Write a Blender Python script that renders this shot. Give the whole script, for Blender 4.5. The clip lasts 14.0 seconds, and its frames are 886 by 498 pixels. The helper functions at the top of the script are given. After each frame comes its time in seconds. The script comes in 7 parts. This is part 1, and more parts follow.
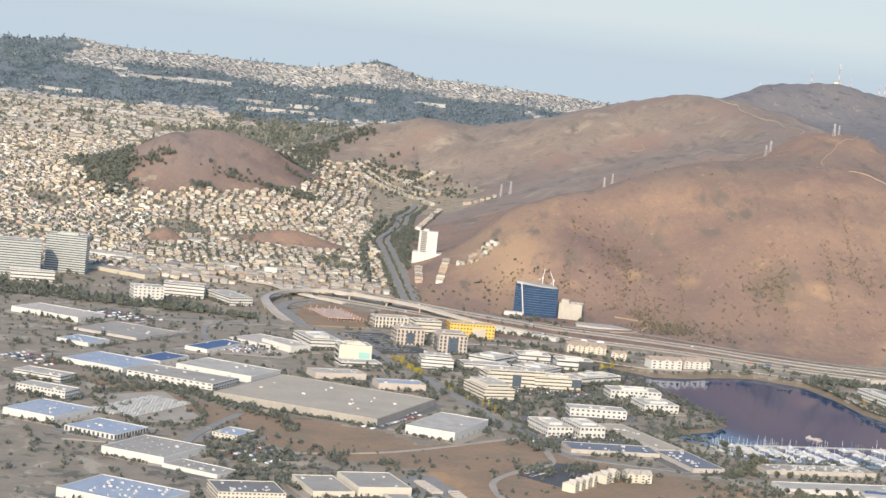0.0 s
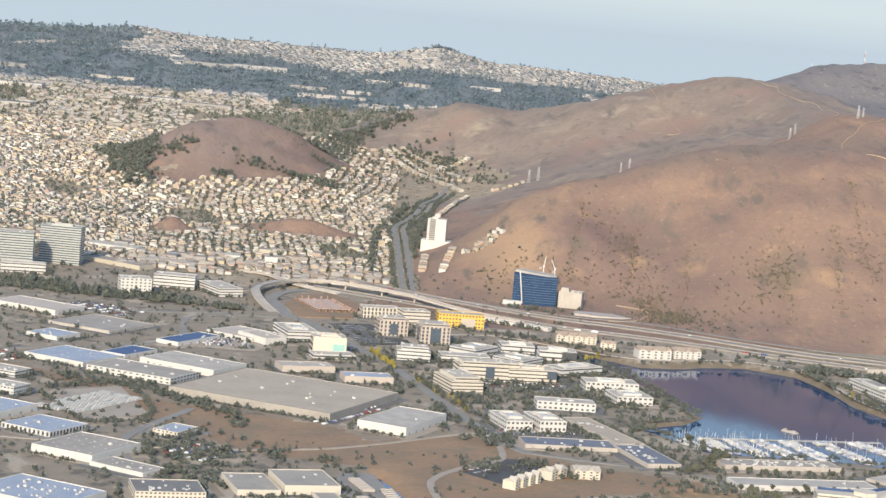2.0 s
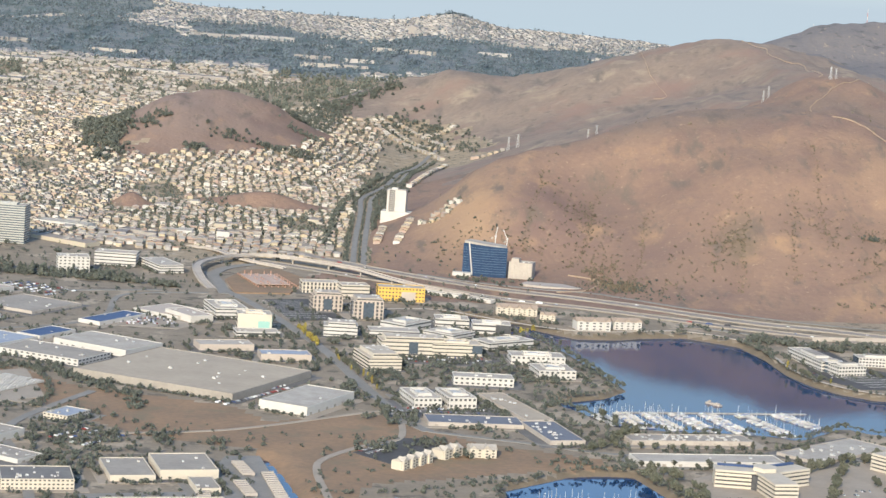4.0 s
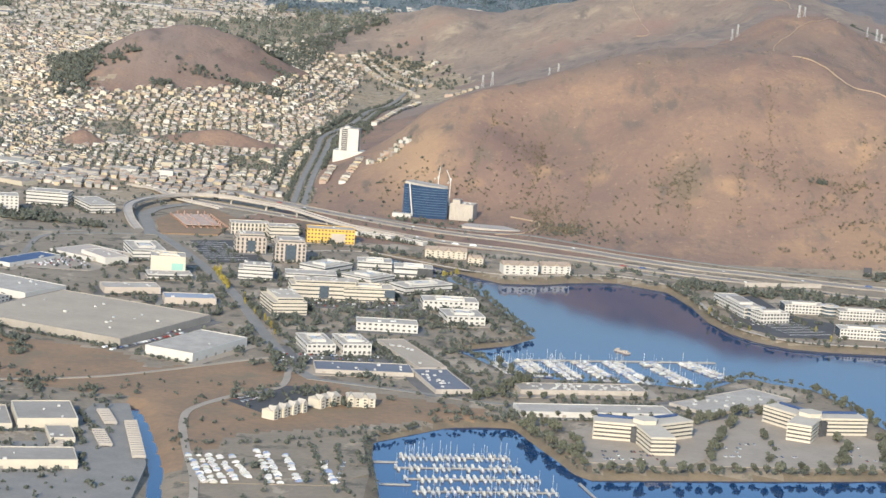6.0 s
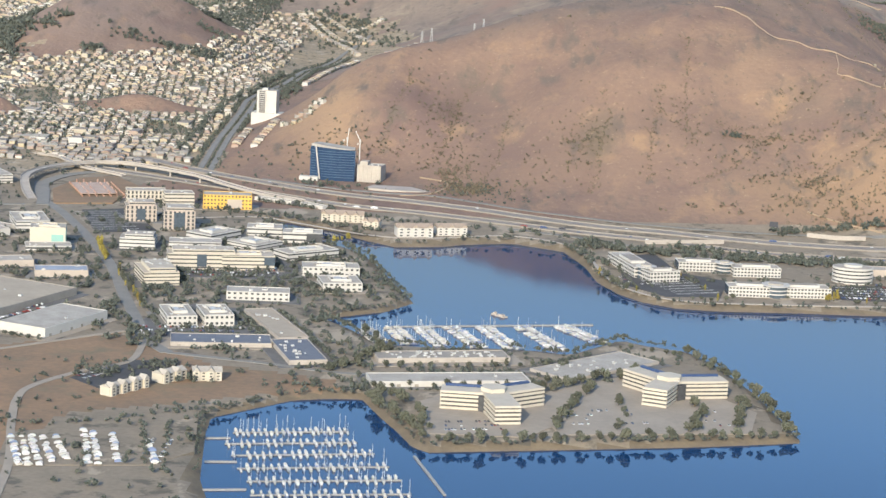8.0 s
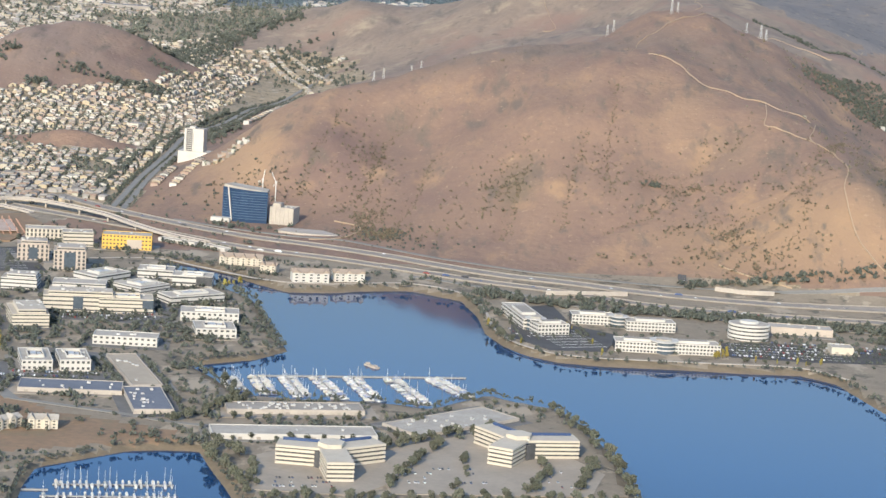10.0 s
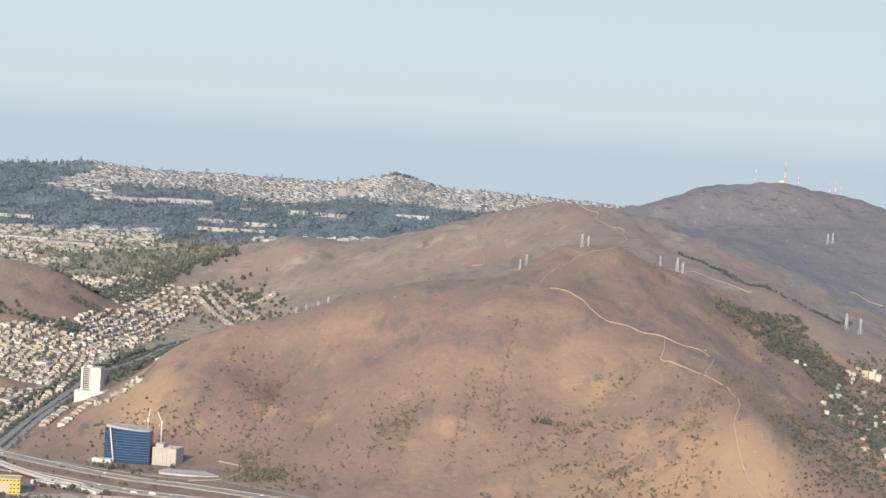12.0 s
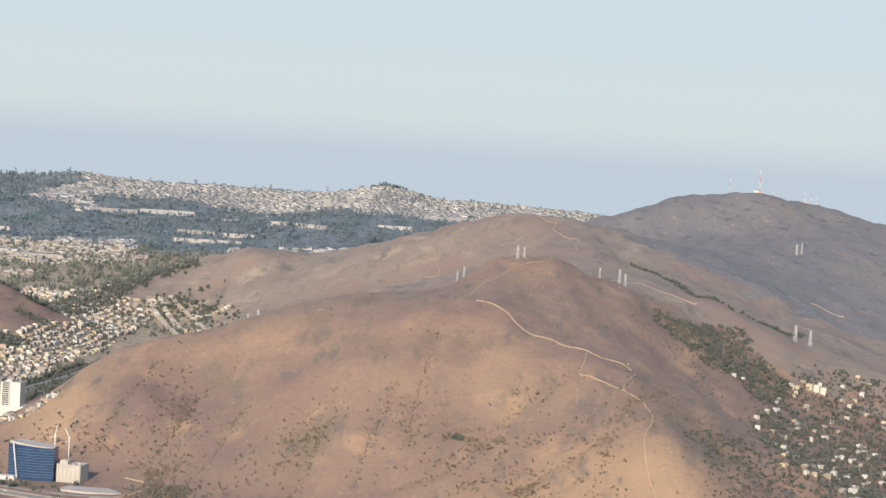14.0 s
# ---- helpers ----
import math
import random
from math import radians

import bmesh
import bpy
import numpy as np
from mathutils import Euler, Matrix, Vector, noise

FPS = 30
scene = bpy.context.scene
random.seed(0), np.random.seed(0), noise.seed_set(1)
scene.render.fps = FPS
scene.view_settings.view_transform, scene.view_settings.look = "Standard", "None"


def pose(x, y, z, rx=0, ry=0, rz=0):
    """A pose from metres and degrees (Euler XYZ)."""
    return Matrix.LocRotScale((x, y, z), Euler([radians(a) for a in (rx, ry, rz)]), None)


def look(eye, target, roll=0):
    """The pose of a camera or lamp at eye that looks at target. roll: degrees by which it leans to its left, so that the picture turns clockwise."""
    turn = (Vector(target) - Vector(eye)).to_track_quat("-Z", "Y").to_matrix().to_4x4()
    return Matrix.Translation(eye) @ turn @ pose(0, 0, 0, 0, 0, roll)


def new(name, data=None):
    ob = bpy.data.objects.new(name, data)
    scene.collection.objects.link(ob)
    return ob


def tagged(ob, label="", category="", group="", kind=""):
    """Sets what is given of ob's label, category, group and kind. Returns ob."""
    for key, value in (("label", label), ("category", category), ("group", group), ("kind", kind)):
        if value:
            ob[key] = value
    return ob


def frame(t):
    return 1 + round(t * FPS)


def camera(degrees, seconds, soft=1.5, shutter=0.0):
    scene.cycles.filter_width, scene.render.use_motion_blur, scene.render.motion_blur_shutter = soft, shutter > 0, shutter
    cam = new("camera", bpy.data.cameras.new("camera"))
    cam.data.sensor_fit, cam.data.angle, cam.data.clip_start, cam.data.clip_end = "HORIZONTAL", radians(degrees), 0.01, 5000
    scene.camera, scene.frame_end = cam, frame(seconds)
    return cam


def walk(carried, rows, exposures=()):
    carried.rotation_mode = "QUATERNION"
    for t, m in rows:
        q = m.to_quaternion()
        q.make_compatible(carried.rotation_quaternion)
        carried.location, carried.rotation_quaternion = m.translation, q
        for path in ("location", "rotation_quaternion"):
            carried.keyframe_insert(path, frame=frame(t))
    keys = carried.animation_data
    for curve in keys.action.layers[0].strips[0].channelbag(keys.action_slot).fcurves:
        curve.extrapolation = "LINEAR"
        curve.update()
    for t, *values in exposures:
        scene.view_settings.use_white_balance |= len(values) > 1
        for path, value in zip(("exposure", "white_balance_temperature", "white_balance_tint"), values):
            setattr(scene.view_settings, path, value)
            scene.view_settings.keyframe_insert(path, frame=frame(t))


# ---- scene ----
cam = camera(24.00, 14.0, 1.5)
PATH = [
    (0, (-205.78, -62.47, 178.26), (-174.034, 434.176, 129.951), 5.764),
    (0.5, (-190.10, -58.28, 180.17), (-162.767, 438.150, 127.159), 5.363),
    (1, (-174.39, -53.99, 182.04), (-154.720, 442.340, 124.847), 5.147),
    (1.5, (-158.66, -49.59, 183.88), (-142.436, 446.565, 124.177), 5.011),
    (2, (-142.90, -45.09, 185.69), (-132.602, 451.840, 131.374), 5.092),
    (2.5, (-127.12, -40.49, 187.46), (-123.673, 455.886, 127.504), 4.772),
    (3, (-111.32, -35.79, 189.20), (-108.593, 460.396, 127.624), 4.369),
    (3.2, (-104.99, -33.88, 189.88), (-102.474, 462.392, 129.001), 4.131),
    (5.3, (-38.29, -12.84, 196.76), (-43.693, 481.642, 122.856), 4.264),
    (5.5, (-31.91, -10.74, 197.38), (-39.099, 483.420, 121.512), 4.233),
    (6, (-15.96, -5.42, 198.92), (-24.212, 488.129, 119.284), 4.207),
    (6.5, (0.02, 0.00, 200.42), (-3.877, 493.730, 121.574), 3.818),
    (7, (16.03, 5.52, 201.88), (9.408, 498.289, 117.395), 3.688),
    (7.5, (32.06, 11.15, 203.31), (22.400, 503.082, 114.383), 3.267),
    (7.7, (38.48, 13.43, 203.88), (28.285, 505.012, 113.092), 2.871),
    (9.8, (106.12, 38.35, 209.46), (90.291, 530.442, 122.327), 3.689),
    (10, (112.59, 40.82, 209.96), (97.521, 533.789, 127.805), 4.045),
    (10.5, (128.77, 47.06, 211.19), (113.936, 543.606, 154.459), 4.082),
    (11, (144.97, 53.40, 212.39), (127.875, 551.367, 170.716), 3.868),
    (11.5, (161.20, 59.85, 213.55), (149.153, 558.740, 182.575), 2.853),
    (12, (177.46, 66.39, 214.67), (159.841, 565.360, 187.794), 3.577),
    (12.5, (193.74, 73.04, 215.76), (170.915, 571.889, 190.596), 3.973),
    (13, (210.04, 79.80, 216.82), (185.557, 578.298, 186.863), 4.040),
    (13.5, (226.38, 86.65, 217.85), (203.430, 585.033, 184.808), 3.610),
    (14, (242.73, 93.61, 218.84), (220.137, 592.487, 194.069), 3.448),
]
walk(cam, [(t, look(eye, target, roll)) for t, eye, target, roll in PATH], exposures=[(0, 1.02, 6600, 9), (3, 1.01, 6550, 8), (6, 1.01, 6420, 6.5), (10.5, 1.00, 6400, 7), (12, 0.95, 6500, 8.5), (14, 0.94, 6650, 10)])

# ---- daylight: low morning sun from behind and to the south ----
SUN_AZ, SUN_EL = 14.0, 25.0
world = bpy.data.worlds.new("world")
scene.world = world
world.use_nodes = True
wn = world.node_tree
wn.nodes.clear()
sky = wn.nodes.new("ShaderNodeTexSky")
sky.sky_type = 'NISHITA'
sky.sun_disc = False
sky.sun_elevation = radians(SUN_EL)
sky.sun_rotation = radians(180 + SUN_AZ)
sky.altitude = 200
sky.dust_density = 1.0
sky.ozone_density = 3.0
wbg = wn.nodes.new("ShaderNodeBackground")
wbg.inputs[1].default_value = 0.15
wout = wn.nodes.new("ShaderNodeOutputWorld")
wn.links.new(sky.outputs[0], wbg.inputs[0])
wn.links.new(wbg.outputs[0], wout.inputs[0])
sun = new("sun", bpy.data.lights.new("sun", 'SUN'))
sun.data.energy = 2.65
sun.data.angle = radians(0.55)
sun.data.color = (1.0, 0.88, 0.72)
sun.matrix_world = look((-math.sin(radians(SUN_AZ)) * 1000, -math.cos(radians(SUN_AZ)) * 1000, math.tan(radians(SUN_EL)) * 1000), (0, 0, 0))


# ---- materials ----
def mat(name, col, rough=0.8, col2=None, scale=1.0, amount=0.5, metal=0.0, bump=0.0, per_object=0.0, per_island=0.0, fine=6.0, spec=0.3):
    """A surface of two colours mixed by noise at two sizes, with relief."""
    m = bpy.data.materials.new(name)
    m.use_nodes = True
    nt = m.node_tree
    bs = nt.nodes["Principled BSDF"]
    bs.inputs["Roughness"].default_value = rough
    bs.inputs["Metallic"].default_value = metal
    bs.inputs["Specular IOR Level"].default_value = spec
    col2 = col2 or tuple(c * 0.72 for c in col)
    geo = nt.nodes.new("ShaderNodeNewGeometry")
    n1, n2 = nt.nodes.new("ShaderNodeTexNoise"), nt.nodes.new("ShaderNodeTexNoise")
    for n, s in ((n1, 1.0 / scale), (n2, fine / scale)):
        nt.links.new(geo.outputs["Position"], n.inputs["Vector"])
        n.inputs["Scale"].default_value = s
        n.inputs["Detail"].default_value = 4
    add = nt.nodes.new("ShaderNodeMath")
    add.operation = 'MULTIPLY_ADD'
    nt.links.new(n2.outputs[0], add.inputs[0])
    add.inputs[1].default_value = 0.5
    half = nt.nodes.new("ShaderNodeMath")
    half.operation = 'MULTIPLY'
    nt.links.new(n1.outputs[0], half.inputs[0])
    half.inputs[1].default_value = 0.7
    nt.links.new(half.outputs[0], add.inputs[2])
    ramp = nt.nodes.new("ShaderNodeMapRange")
    ramp.inputs[1].default_value, ramp.inputs[2].default_value = 0.6 - 0.2 / max(amount, 0.05) * 0.5, 0.6 + 0.2 / max(amount, 0.05) * 0.5
    nt.links.new(add.outputs[0], ramp.inputs[0])
    mix = nt.nodes.new("ShaderNodeMix")
    mix.data_type = 'RGBA'
    mix.inputs[6].default_value = (*col, 1)
    mix.inputs[7].default_value = (*col2, 1)
    nt.links.new(ramp.outputs[0], mix.inputs[0])
    last = mix.outputs[2]
    if per_object or per_island:
        src = nt.nodes.new("ShaderNodeObjectInfo").outputs["Random"] if per_object else geo.outputs["Random Per Island"]
        hsv = nt.nodes.new("ShaderNodeHueSaturation")
        rng = nt.nodes.new("ShaderNodeMapRange")
        k = per_object or per_island
        rng.inputs[3].default_value, rng.inputs[4].default_value = 1 - k, 1 + k * 0.6
        nt.links.new(src, rng.inputs[0])
        nt.links.new(rng.outputs[0], hsv.inputs["Value"])
        wob = nt.nodes.new("ShaderNodeMath")
        wob.operation = 'MULTIPLY'
        nt.links.new(src, wob.inputs[0])
        wob.inputs[1].default_value = 37.0
        fr = nt.nodes.new("ShaderNodeMath")
        fr.operation = 'FRACT'
        nt.links.new(wob.outputs[0], fr.inputs[0])
        hr = nt.nodes.new("ShaderNodeMapRange")
        hr.inputs[3].default_value, hr.inputs[4].default_value = 0.5 - 0.04 * k, 0.5 + 0.05 * k
        nt.links.new(fr.outputs[0], hr.inputs[0])
        nt.links.new(hr.outputs[0], hsv.inputs["Hue"])
        nt.links.new(last, hsv.inputs["Color"])
        last = hsv.outputs[0]
    nt.links.new(last, bs.inputs["Base Color"])
    if bump:
        bp = nt.nodes.new("ShaderNodeBump")
        bp.inputs["Strength"].default_value = 0.6
        bp.inputs["Distance"].default_value = bump
        nt.links.new(n2.outputs[0], bp.inputs["Height"])
        nt.links.new(bp.outputs[0], bs.inputs["Normal"])
    return m


def palette(name, cols, rough=0.8, per_island=True):
    """One of several plain paint colours, drawn by chance for each object or loose piece."""
    m = mat(name, cols[0], rough)
    nt = m.node_tree
    bs = nt.nodes["Principled BSDF"]
    ramp = nt.nodes.new("ShaderNodeValToRGB")
    ramp.color_ramp.interpolation = 'CONSTANT'
    el = ramp.color_ramp.elements
    while len(el) < len(cols):
        el.new(0.5)
    for n, c in enumerate(cols):
        el[n].position = n / len(cols)
        el[n].color = (*c, 1)
    if per_island:
        nt.links.new(nt.nodes["Geometry"].outputs["Random Per Island"], ramp.inputs[0])
    else:
        nt.links.new(nt.nodes.new("ShaderNodeObjectInfo").outputs["Random"], ramp.inputs[0])
    mul = nt.nodes.new("ShaderNodeMix")
    mul.data_type, mul.blend_type = 'RGBA', 'MULTIPLY'
    mul.inputs[0].default_value = 0.35
    nt.links.new(ramp.outputs[0], mul.inputs[6])
    nt.links.new(nt.nodes["Noise Texture"].outputs[1], mul.inputs[7])
    nt.links.new(mul.outputs[2], bs.inputs["Base Color"])
    return m


M_HILL = mat("dry_grass_hill", (0.252, 0.164, 0.113), 0.95, (0.198, 0.129, 0.097), 40, 0.5, bump=1.5, fine=9)


def patches(m, col, scale, lo, hi, squash=(1, 1, 1)):
    """Broad patches of another growth over a ground material."""
    nt = m.node_tree
    bs = nt.nodes["Principled BSDF"]
    old = bs.inputs["Base Color"].links[0].from_socket
    geo = nt.nodes["Geometry"]
    mp = nt.nodes.new("ShaderNodeMapping")
    mp.inputs["Scale"].default_value = squash
    nt.links.new(geo.outputs["Position"], mp.inputs[0])
    nz = nt.nodes.new("ShaderNodeTexNoise")
    nz.inputs["Scale"].default_value = 1 / scale
    nz.inputs["Detail"].default_value = 5
    nz.inputs["Roughness"].default_value = 0.62
    nt.links.new(mp.outputs[0], nz.inputs["Vector"])
    r = nt.nodes.new("ShaderNodeMapRange")
    r.inputs[1].default_value, r.inputs[2].default_value = lo, hi
    nt.links.new(nz.outputs[0], r.inputs[0])
    mix = nt.nodes.new("ShaderNodeMix")
    mix.data_type = 'RGBA'
    nt.links.new(r.outputs[0], mix.inputs[0])
    nt.links.new(old, mix.inputs[6])
    mix.inputs[7].default_value = (*col, 1)
    nt.links.new(mix.outputs[2], bs.inputs["Base Color"])




def zone(m, col, x, y, rx, ry, most=0.8):
    """One growth of another kind of grass, also used for painted shade, thick about a plan point and thinning out
    unevenly.
    """
    nt = m.node_tree
    bs = nt.nodes["Principled BSDF"]
    old = bs.inputs["Base Color"].links[0].from_socket
    mp = nt.nodes.new("ShaderNodeMapping")
    mp.inputs["Scale"].default_value = (1 / rx, 1 / ry, 0)
    mp.inputs["Location"].default_value = (-x / rx, -y / ry, 0)
    nt.links.new(nt.nodes["Geometry"].outputs["Position"], mp.inputs[0])
    ln = nt.nodes.new("ShaderNodeVectorMath")
    ln.operation = 'LENGTH'
    nt.links.new(mp.outputs[0], ln.inputs[0])
    nz = nt.nodes.new("ShaderNodeTexNoise")
    nz.inputs["Scale"].default_value, nz.inputs["Detail"].default_value, nz.inputs["Roughness"].default_value = 3 / (rx + ry), 6, 0.7
    nt.links.new(nt.nodes["Geometry"].outputs["Position"], nz.inputs["Vector"])
    ad = nt.nodes.new("ShaderNodeMath")
    ad.operation = 'MULTIPLY_ADD'
    nt.links.new(nz.outputs[0], ad.inputs[0])
    ad.inputs[1].default_value = 1.9
    nt.links.new(ln.outputs["Value"], ad.inputs[2])
    r = nt.nodes.new("ShaderNodeMapRange")
    r.inputs[1].default_value, r.inputs[2].default_value, r.inputs[3].default_value, r.inputs[4].default_value = 1.3, 2.1, most, 0
    nt.links.new(ad.outputs[0], r.inputs[0])
    mix = nt.nodes.new("ShaderNodeMix")
    mix.data_type = 'RGBA'
    nt.links.new(r.outputs[0], mix.inputs[0])
    nt.links.new(old, mix.inputs[6])
    mix.inputs[7].default_value = (*col, 1)
    nt.links.new(mix.outputs[2], bs.inputs["Base Color"])


zone(M_HILL, (0.192, 0.140, 0.105), 150, 1600, 190, 75)
zone(M_HILL, (0.280, 0.184, 0.110), 270, 1255, 85, 50, 0.75)
zone(M_HILL, (0.315, 0.208, 0.126), -62, 1440, 40, 90, 0.9)
zone(M_HILL, (0.218, 0.143, 0.102), 120, 1330, 140, 60, 0.6)
zone(M_HILL, (0.272, 0.178, 0.115), 215, 1440, 40, 60, 0.7)
# dark mauve for the ravine's right-facing side, its shade painted into the grass
zone(M_HILL, (0.175, 0.115, 0.095), 0, 1428, 46, 62, 0.85)
zone(M_HILL, (0.170, 0.118, 0.092), 34, 1474, 26, 40, 0.7)
zone(M_HILL, (0.165, 0.125, 0.085), 117, 1345, 14, 40, 0.75)
zone(M_HILL, (0.160, 0.120, 0.085), 350, 1320, 30, 90, 0.8)
zone(M_HILL, (0.190, 0.135, 0.098), 245, 1372, 30, 34, 0.6)
zone(M_HILL, (0.232, 0.168, 0.132), -330, 1960, 100, 130, 0.9)
patches(M_HILL, (0.185, 0.122, 0.095), 80, 0.52, 0.68)
patches(M_HILL, (0.32, 0.205, 0.122), 34, 0.56, 0.72, (1, 0.5, 1))
patches(M_HILL, (0.335, 0.235, 0.15), 5, 0.62, 0.76, (1, 0.7, 1))
patches(M_HILL, (0.15, 0.115, 0.088), 24, 0.55, 0.67, (1.6, 0.45, 1))
patches(M_HILL, (0.14, 0.112, 0.085), 9, 0.62, 0.74, (1.5, 0.6, 1))
patches(M_HILL, (0.12, 0.10, 0.075), 3.2, 0.66, 0.74)
patches(M_HILL, (0.315, 0.225, 0.15), 2.4, 0.63, 0.70)
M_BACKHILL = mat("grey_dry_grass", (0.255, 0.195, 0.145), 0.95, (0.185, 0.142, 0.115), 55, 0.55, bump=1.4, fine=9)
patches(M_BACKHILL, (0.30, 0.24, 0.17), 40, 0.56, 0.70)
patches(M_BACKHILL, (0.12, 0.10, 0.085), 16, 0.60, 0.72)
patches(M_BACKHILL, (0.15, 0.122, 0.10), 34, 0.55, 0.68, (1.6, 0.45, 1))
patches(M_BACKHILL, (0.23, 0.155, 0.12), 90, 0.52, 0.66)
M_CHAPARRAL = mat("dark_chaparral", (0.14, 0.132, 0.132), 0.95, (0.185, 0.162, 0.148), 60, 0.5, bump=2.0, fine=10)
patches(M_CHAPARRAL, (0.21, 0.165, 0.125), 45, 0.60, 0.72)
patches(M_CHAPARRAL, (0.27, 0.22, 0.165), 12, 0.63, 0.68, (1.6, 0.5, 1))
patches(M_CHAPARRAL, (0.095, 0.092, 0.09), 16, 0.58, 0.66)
M_FIELD = mat("dry_field", (0.280, 0.180, 0.106), 0.95, (0.200, 0.138, 0.090), 22, 0.6, bump=0.3, fine=8)
patches(M_FIELD, (0.19, 0.15, 0.095), 16, 0.54, 0.68)
patches(M_FIELD, (0.17, 0.14, 0.085), 3, 0.62, 0.72)
M_TOWN = mat("town_ground", (0.25, 0.195, 0.13), 0.95, (0.34, 0.265, 0.175), 14, 0.6, bump=0.2)
patches(M_TOWN, (0.40, 0.345, 0.27), 9, 0.58, 0.66)
patches(M_TOWN, (0.115, 0.105, 0.065), 6, 0.54, 0.64)
M_FLATS = mat("yard_ground", (0.205, 0.168, 0.122), 0.95, (0.265, 0.215, 0.155), 11, 0.6, bump=0.15)
patches(M_FLATS, (0.345, 0.285, 0.21), 17, 0.57, 0.62, (1, 0.6, 1))
patches(M_FLATS, (0.125, 0.108, 0.082), 12, 0.56, 0.63)
# aerial haze put into the far land's colours as a blue tint
M_HAZYLAND = mat("haze_tinted_ground", (0.120, 0.145, 0.158), 0.95, (0.185, 0.195, 0.192), 60, 0.7, fine=7)
patches(M_HAZYLAND, (0.095, 0.125, 0.125), 70, 0.50, 0.58, (1, 0.4, 1))
M_BANK = mat("shore_bank", (0.14, 0.11, 0.075), 0.95, (0.20, 0.155, 0.10), 9, 0.6, bump=0.3)
M_ASPHALT = mat("asphalt", (0.11, 0.105, 0.10), 0.9, (0.17, 0.16, 0.145), 8, 0.5)
M_DARKLOT = mat("fresh_asphalt", (0.062, 0.060, 0.060), 0.9, (0.095, 0.09, 0.085), 9, 0.5)
M_ROAD = mat("worn_asphalt", (0.19, 0.18, 0.16), 0.9, (0.25, 0.23, 0.20), 8, 0.5)
M_FREEWAY = mat("freeway_concrete", (0.29, 0.252, 0.208), 0.85, (0.22, 0.195, 0.168), 6, 0.5)
M_LOT = mat("pale_asphalt", (0.28, 0.24, 0.19), 0.9, (0.35, 0.295, 0.23), 10, 0.5)
M_CONC = mat("concrete", (0.42, 0.37, 0.31), 0.85, (0.33, 0.29, 0.25), 6, 0.5)
M_WHITE = mat("white_wall", (0.53, 0.50, 0.445), 0.75, (0.45, 0.42, 0.375), 5, 0.4)
M_CREAM = mat("cream_wall", (0.53, 0.47, 0.37), 0.75, (0.46, 0.405, 0.325), 5, 0.4)
M_GREYWALL = mat("grey_green_wall", (0.39, 0.385, 0.34), 0.7, (0.33, 0.325, 0.29), 5, 0.4)
M_TAN = mat("tan_wall", (0.45, 0.38, 0.31), 0.75, (0.38, 0.32, 0.265), 5, 0.4)
M_YELLOW = mat("yellow_sheathing", (0.66, 0.41, 0.085), 0.75, (0.56, 0.35, 0.08), 3, 0.5)
M_TEAL = mat("teal_panel", (0.25, 0.42, 0.36), 0.6, (0.22, 0.38, 0.33), 3, 0.4)
M_PALE = mat("pale_roof", (0.42, 0.38, 0.32), 0.9, (0.32, 0.285, 0.24), 7, 0.6)
M_GREYROOF = mat("grey_roof", (0.33, 0.295, 0.245), 0.9, (0.26, 0.23, 0.195), 12, 0.6)
M_DARKROOF = mat("dark_roof", (0.15, 0.14, 0.13), 0.9, (0.20, 0.19, 0.17), 10, 0.6)
M_BLUEROOF = mat("blue_grey_roof", (0.32, 0.34, 0.37), 0.6, (0.25, 0.275, 0.32), 9, 0.6)
M_NAVYROOF = mat("navy_roof", (0.03, 0.055, 0.13), 0.5, (0.05, 0.08, 0.16), 5, 0.5)
M_GLASS = mat("window_glass", (0.06, 0.06, 0.062), 0.15, (0.095, 0.095, 0.095), 2, 0.5, spec=0.6)
M_TOWERGLASS = mat("tower_glass", (0.03, 0.06, 0.11), 0.12, (0.02, 0.04, 0.085), 4, 0.6, spec=0.8)
M_TREE = mat("tree_leaves", (0.075, 0.083, 0.06), 0.9, (0.12, 0.115, 0.08), 1.2, 0.6, per_object=0.35)
M_TREES = mat("wood_leaves", (0.068, 0.082, 0.070), 0.9, (0.112, 0.112, 0.086), 3, 0.6, per_island=0.4)
M_TOWNTREE = mat("street_tree_leaves", (0.098, 0.112, 0.092), 0.9, (0.13, 0.13, 0.10), 3, 0.6, per_island=0.35)
M_AUTUMN = mat("autumn_leaves", (0.32, 0.24, 0.05), 0.9, (0.22, 0.19, 0.05), 1, 0.6, per_object=0.25)
M_SCRUB = mat("scrub", (0.125, 0.108, 0.075), 0.95, (0.175, 0.138, 0.092), 3, 0.6, per_island=0.4)
# leaf colours shifted to blue to carry the haze of distance
M_HAZYWOOD = mat("haze_tinted_leaves", (0.092, 0.122, 0.142), 0.95, (0.135, 0.162, 0.170), 60, 0.6, per_island=0.45)
M_REDPAINT = mat("red_paint", (0.45, 0.12, 0.07), 0.6)
M_TRUNK = mat("bark", (0.10, 0.075, 0.05), 0.95)
M_TRACK = mat("dirt_track", (0.37, 0.275, 0.185), 0.95, (0.30, 0.22, 0.15), 6, 0.5)
M_STEEL = mat("galvanised_steel", (0.60, 0.58, 0.54), 0.5, metal=0.3)
M_BOAT = palette("boat_paint", [(0.60, 0.58, 0.54), (0.68, 0.66, 0.61), (0.50, 0.49, 0.47), (0.56, 0.52, 0.44), (0.25, 0.30, 0.42), (0.64, 0.62, 0.58)], 0.4, False)
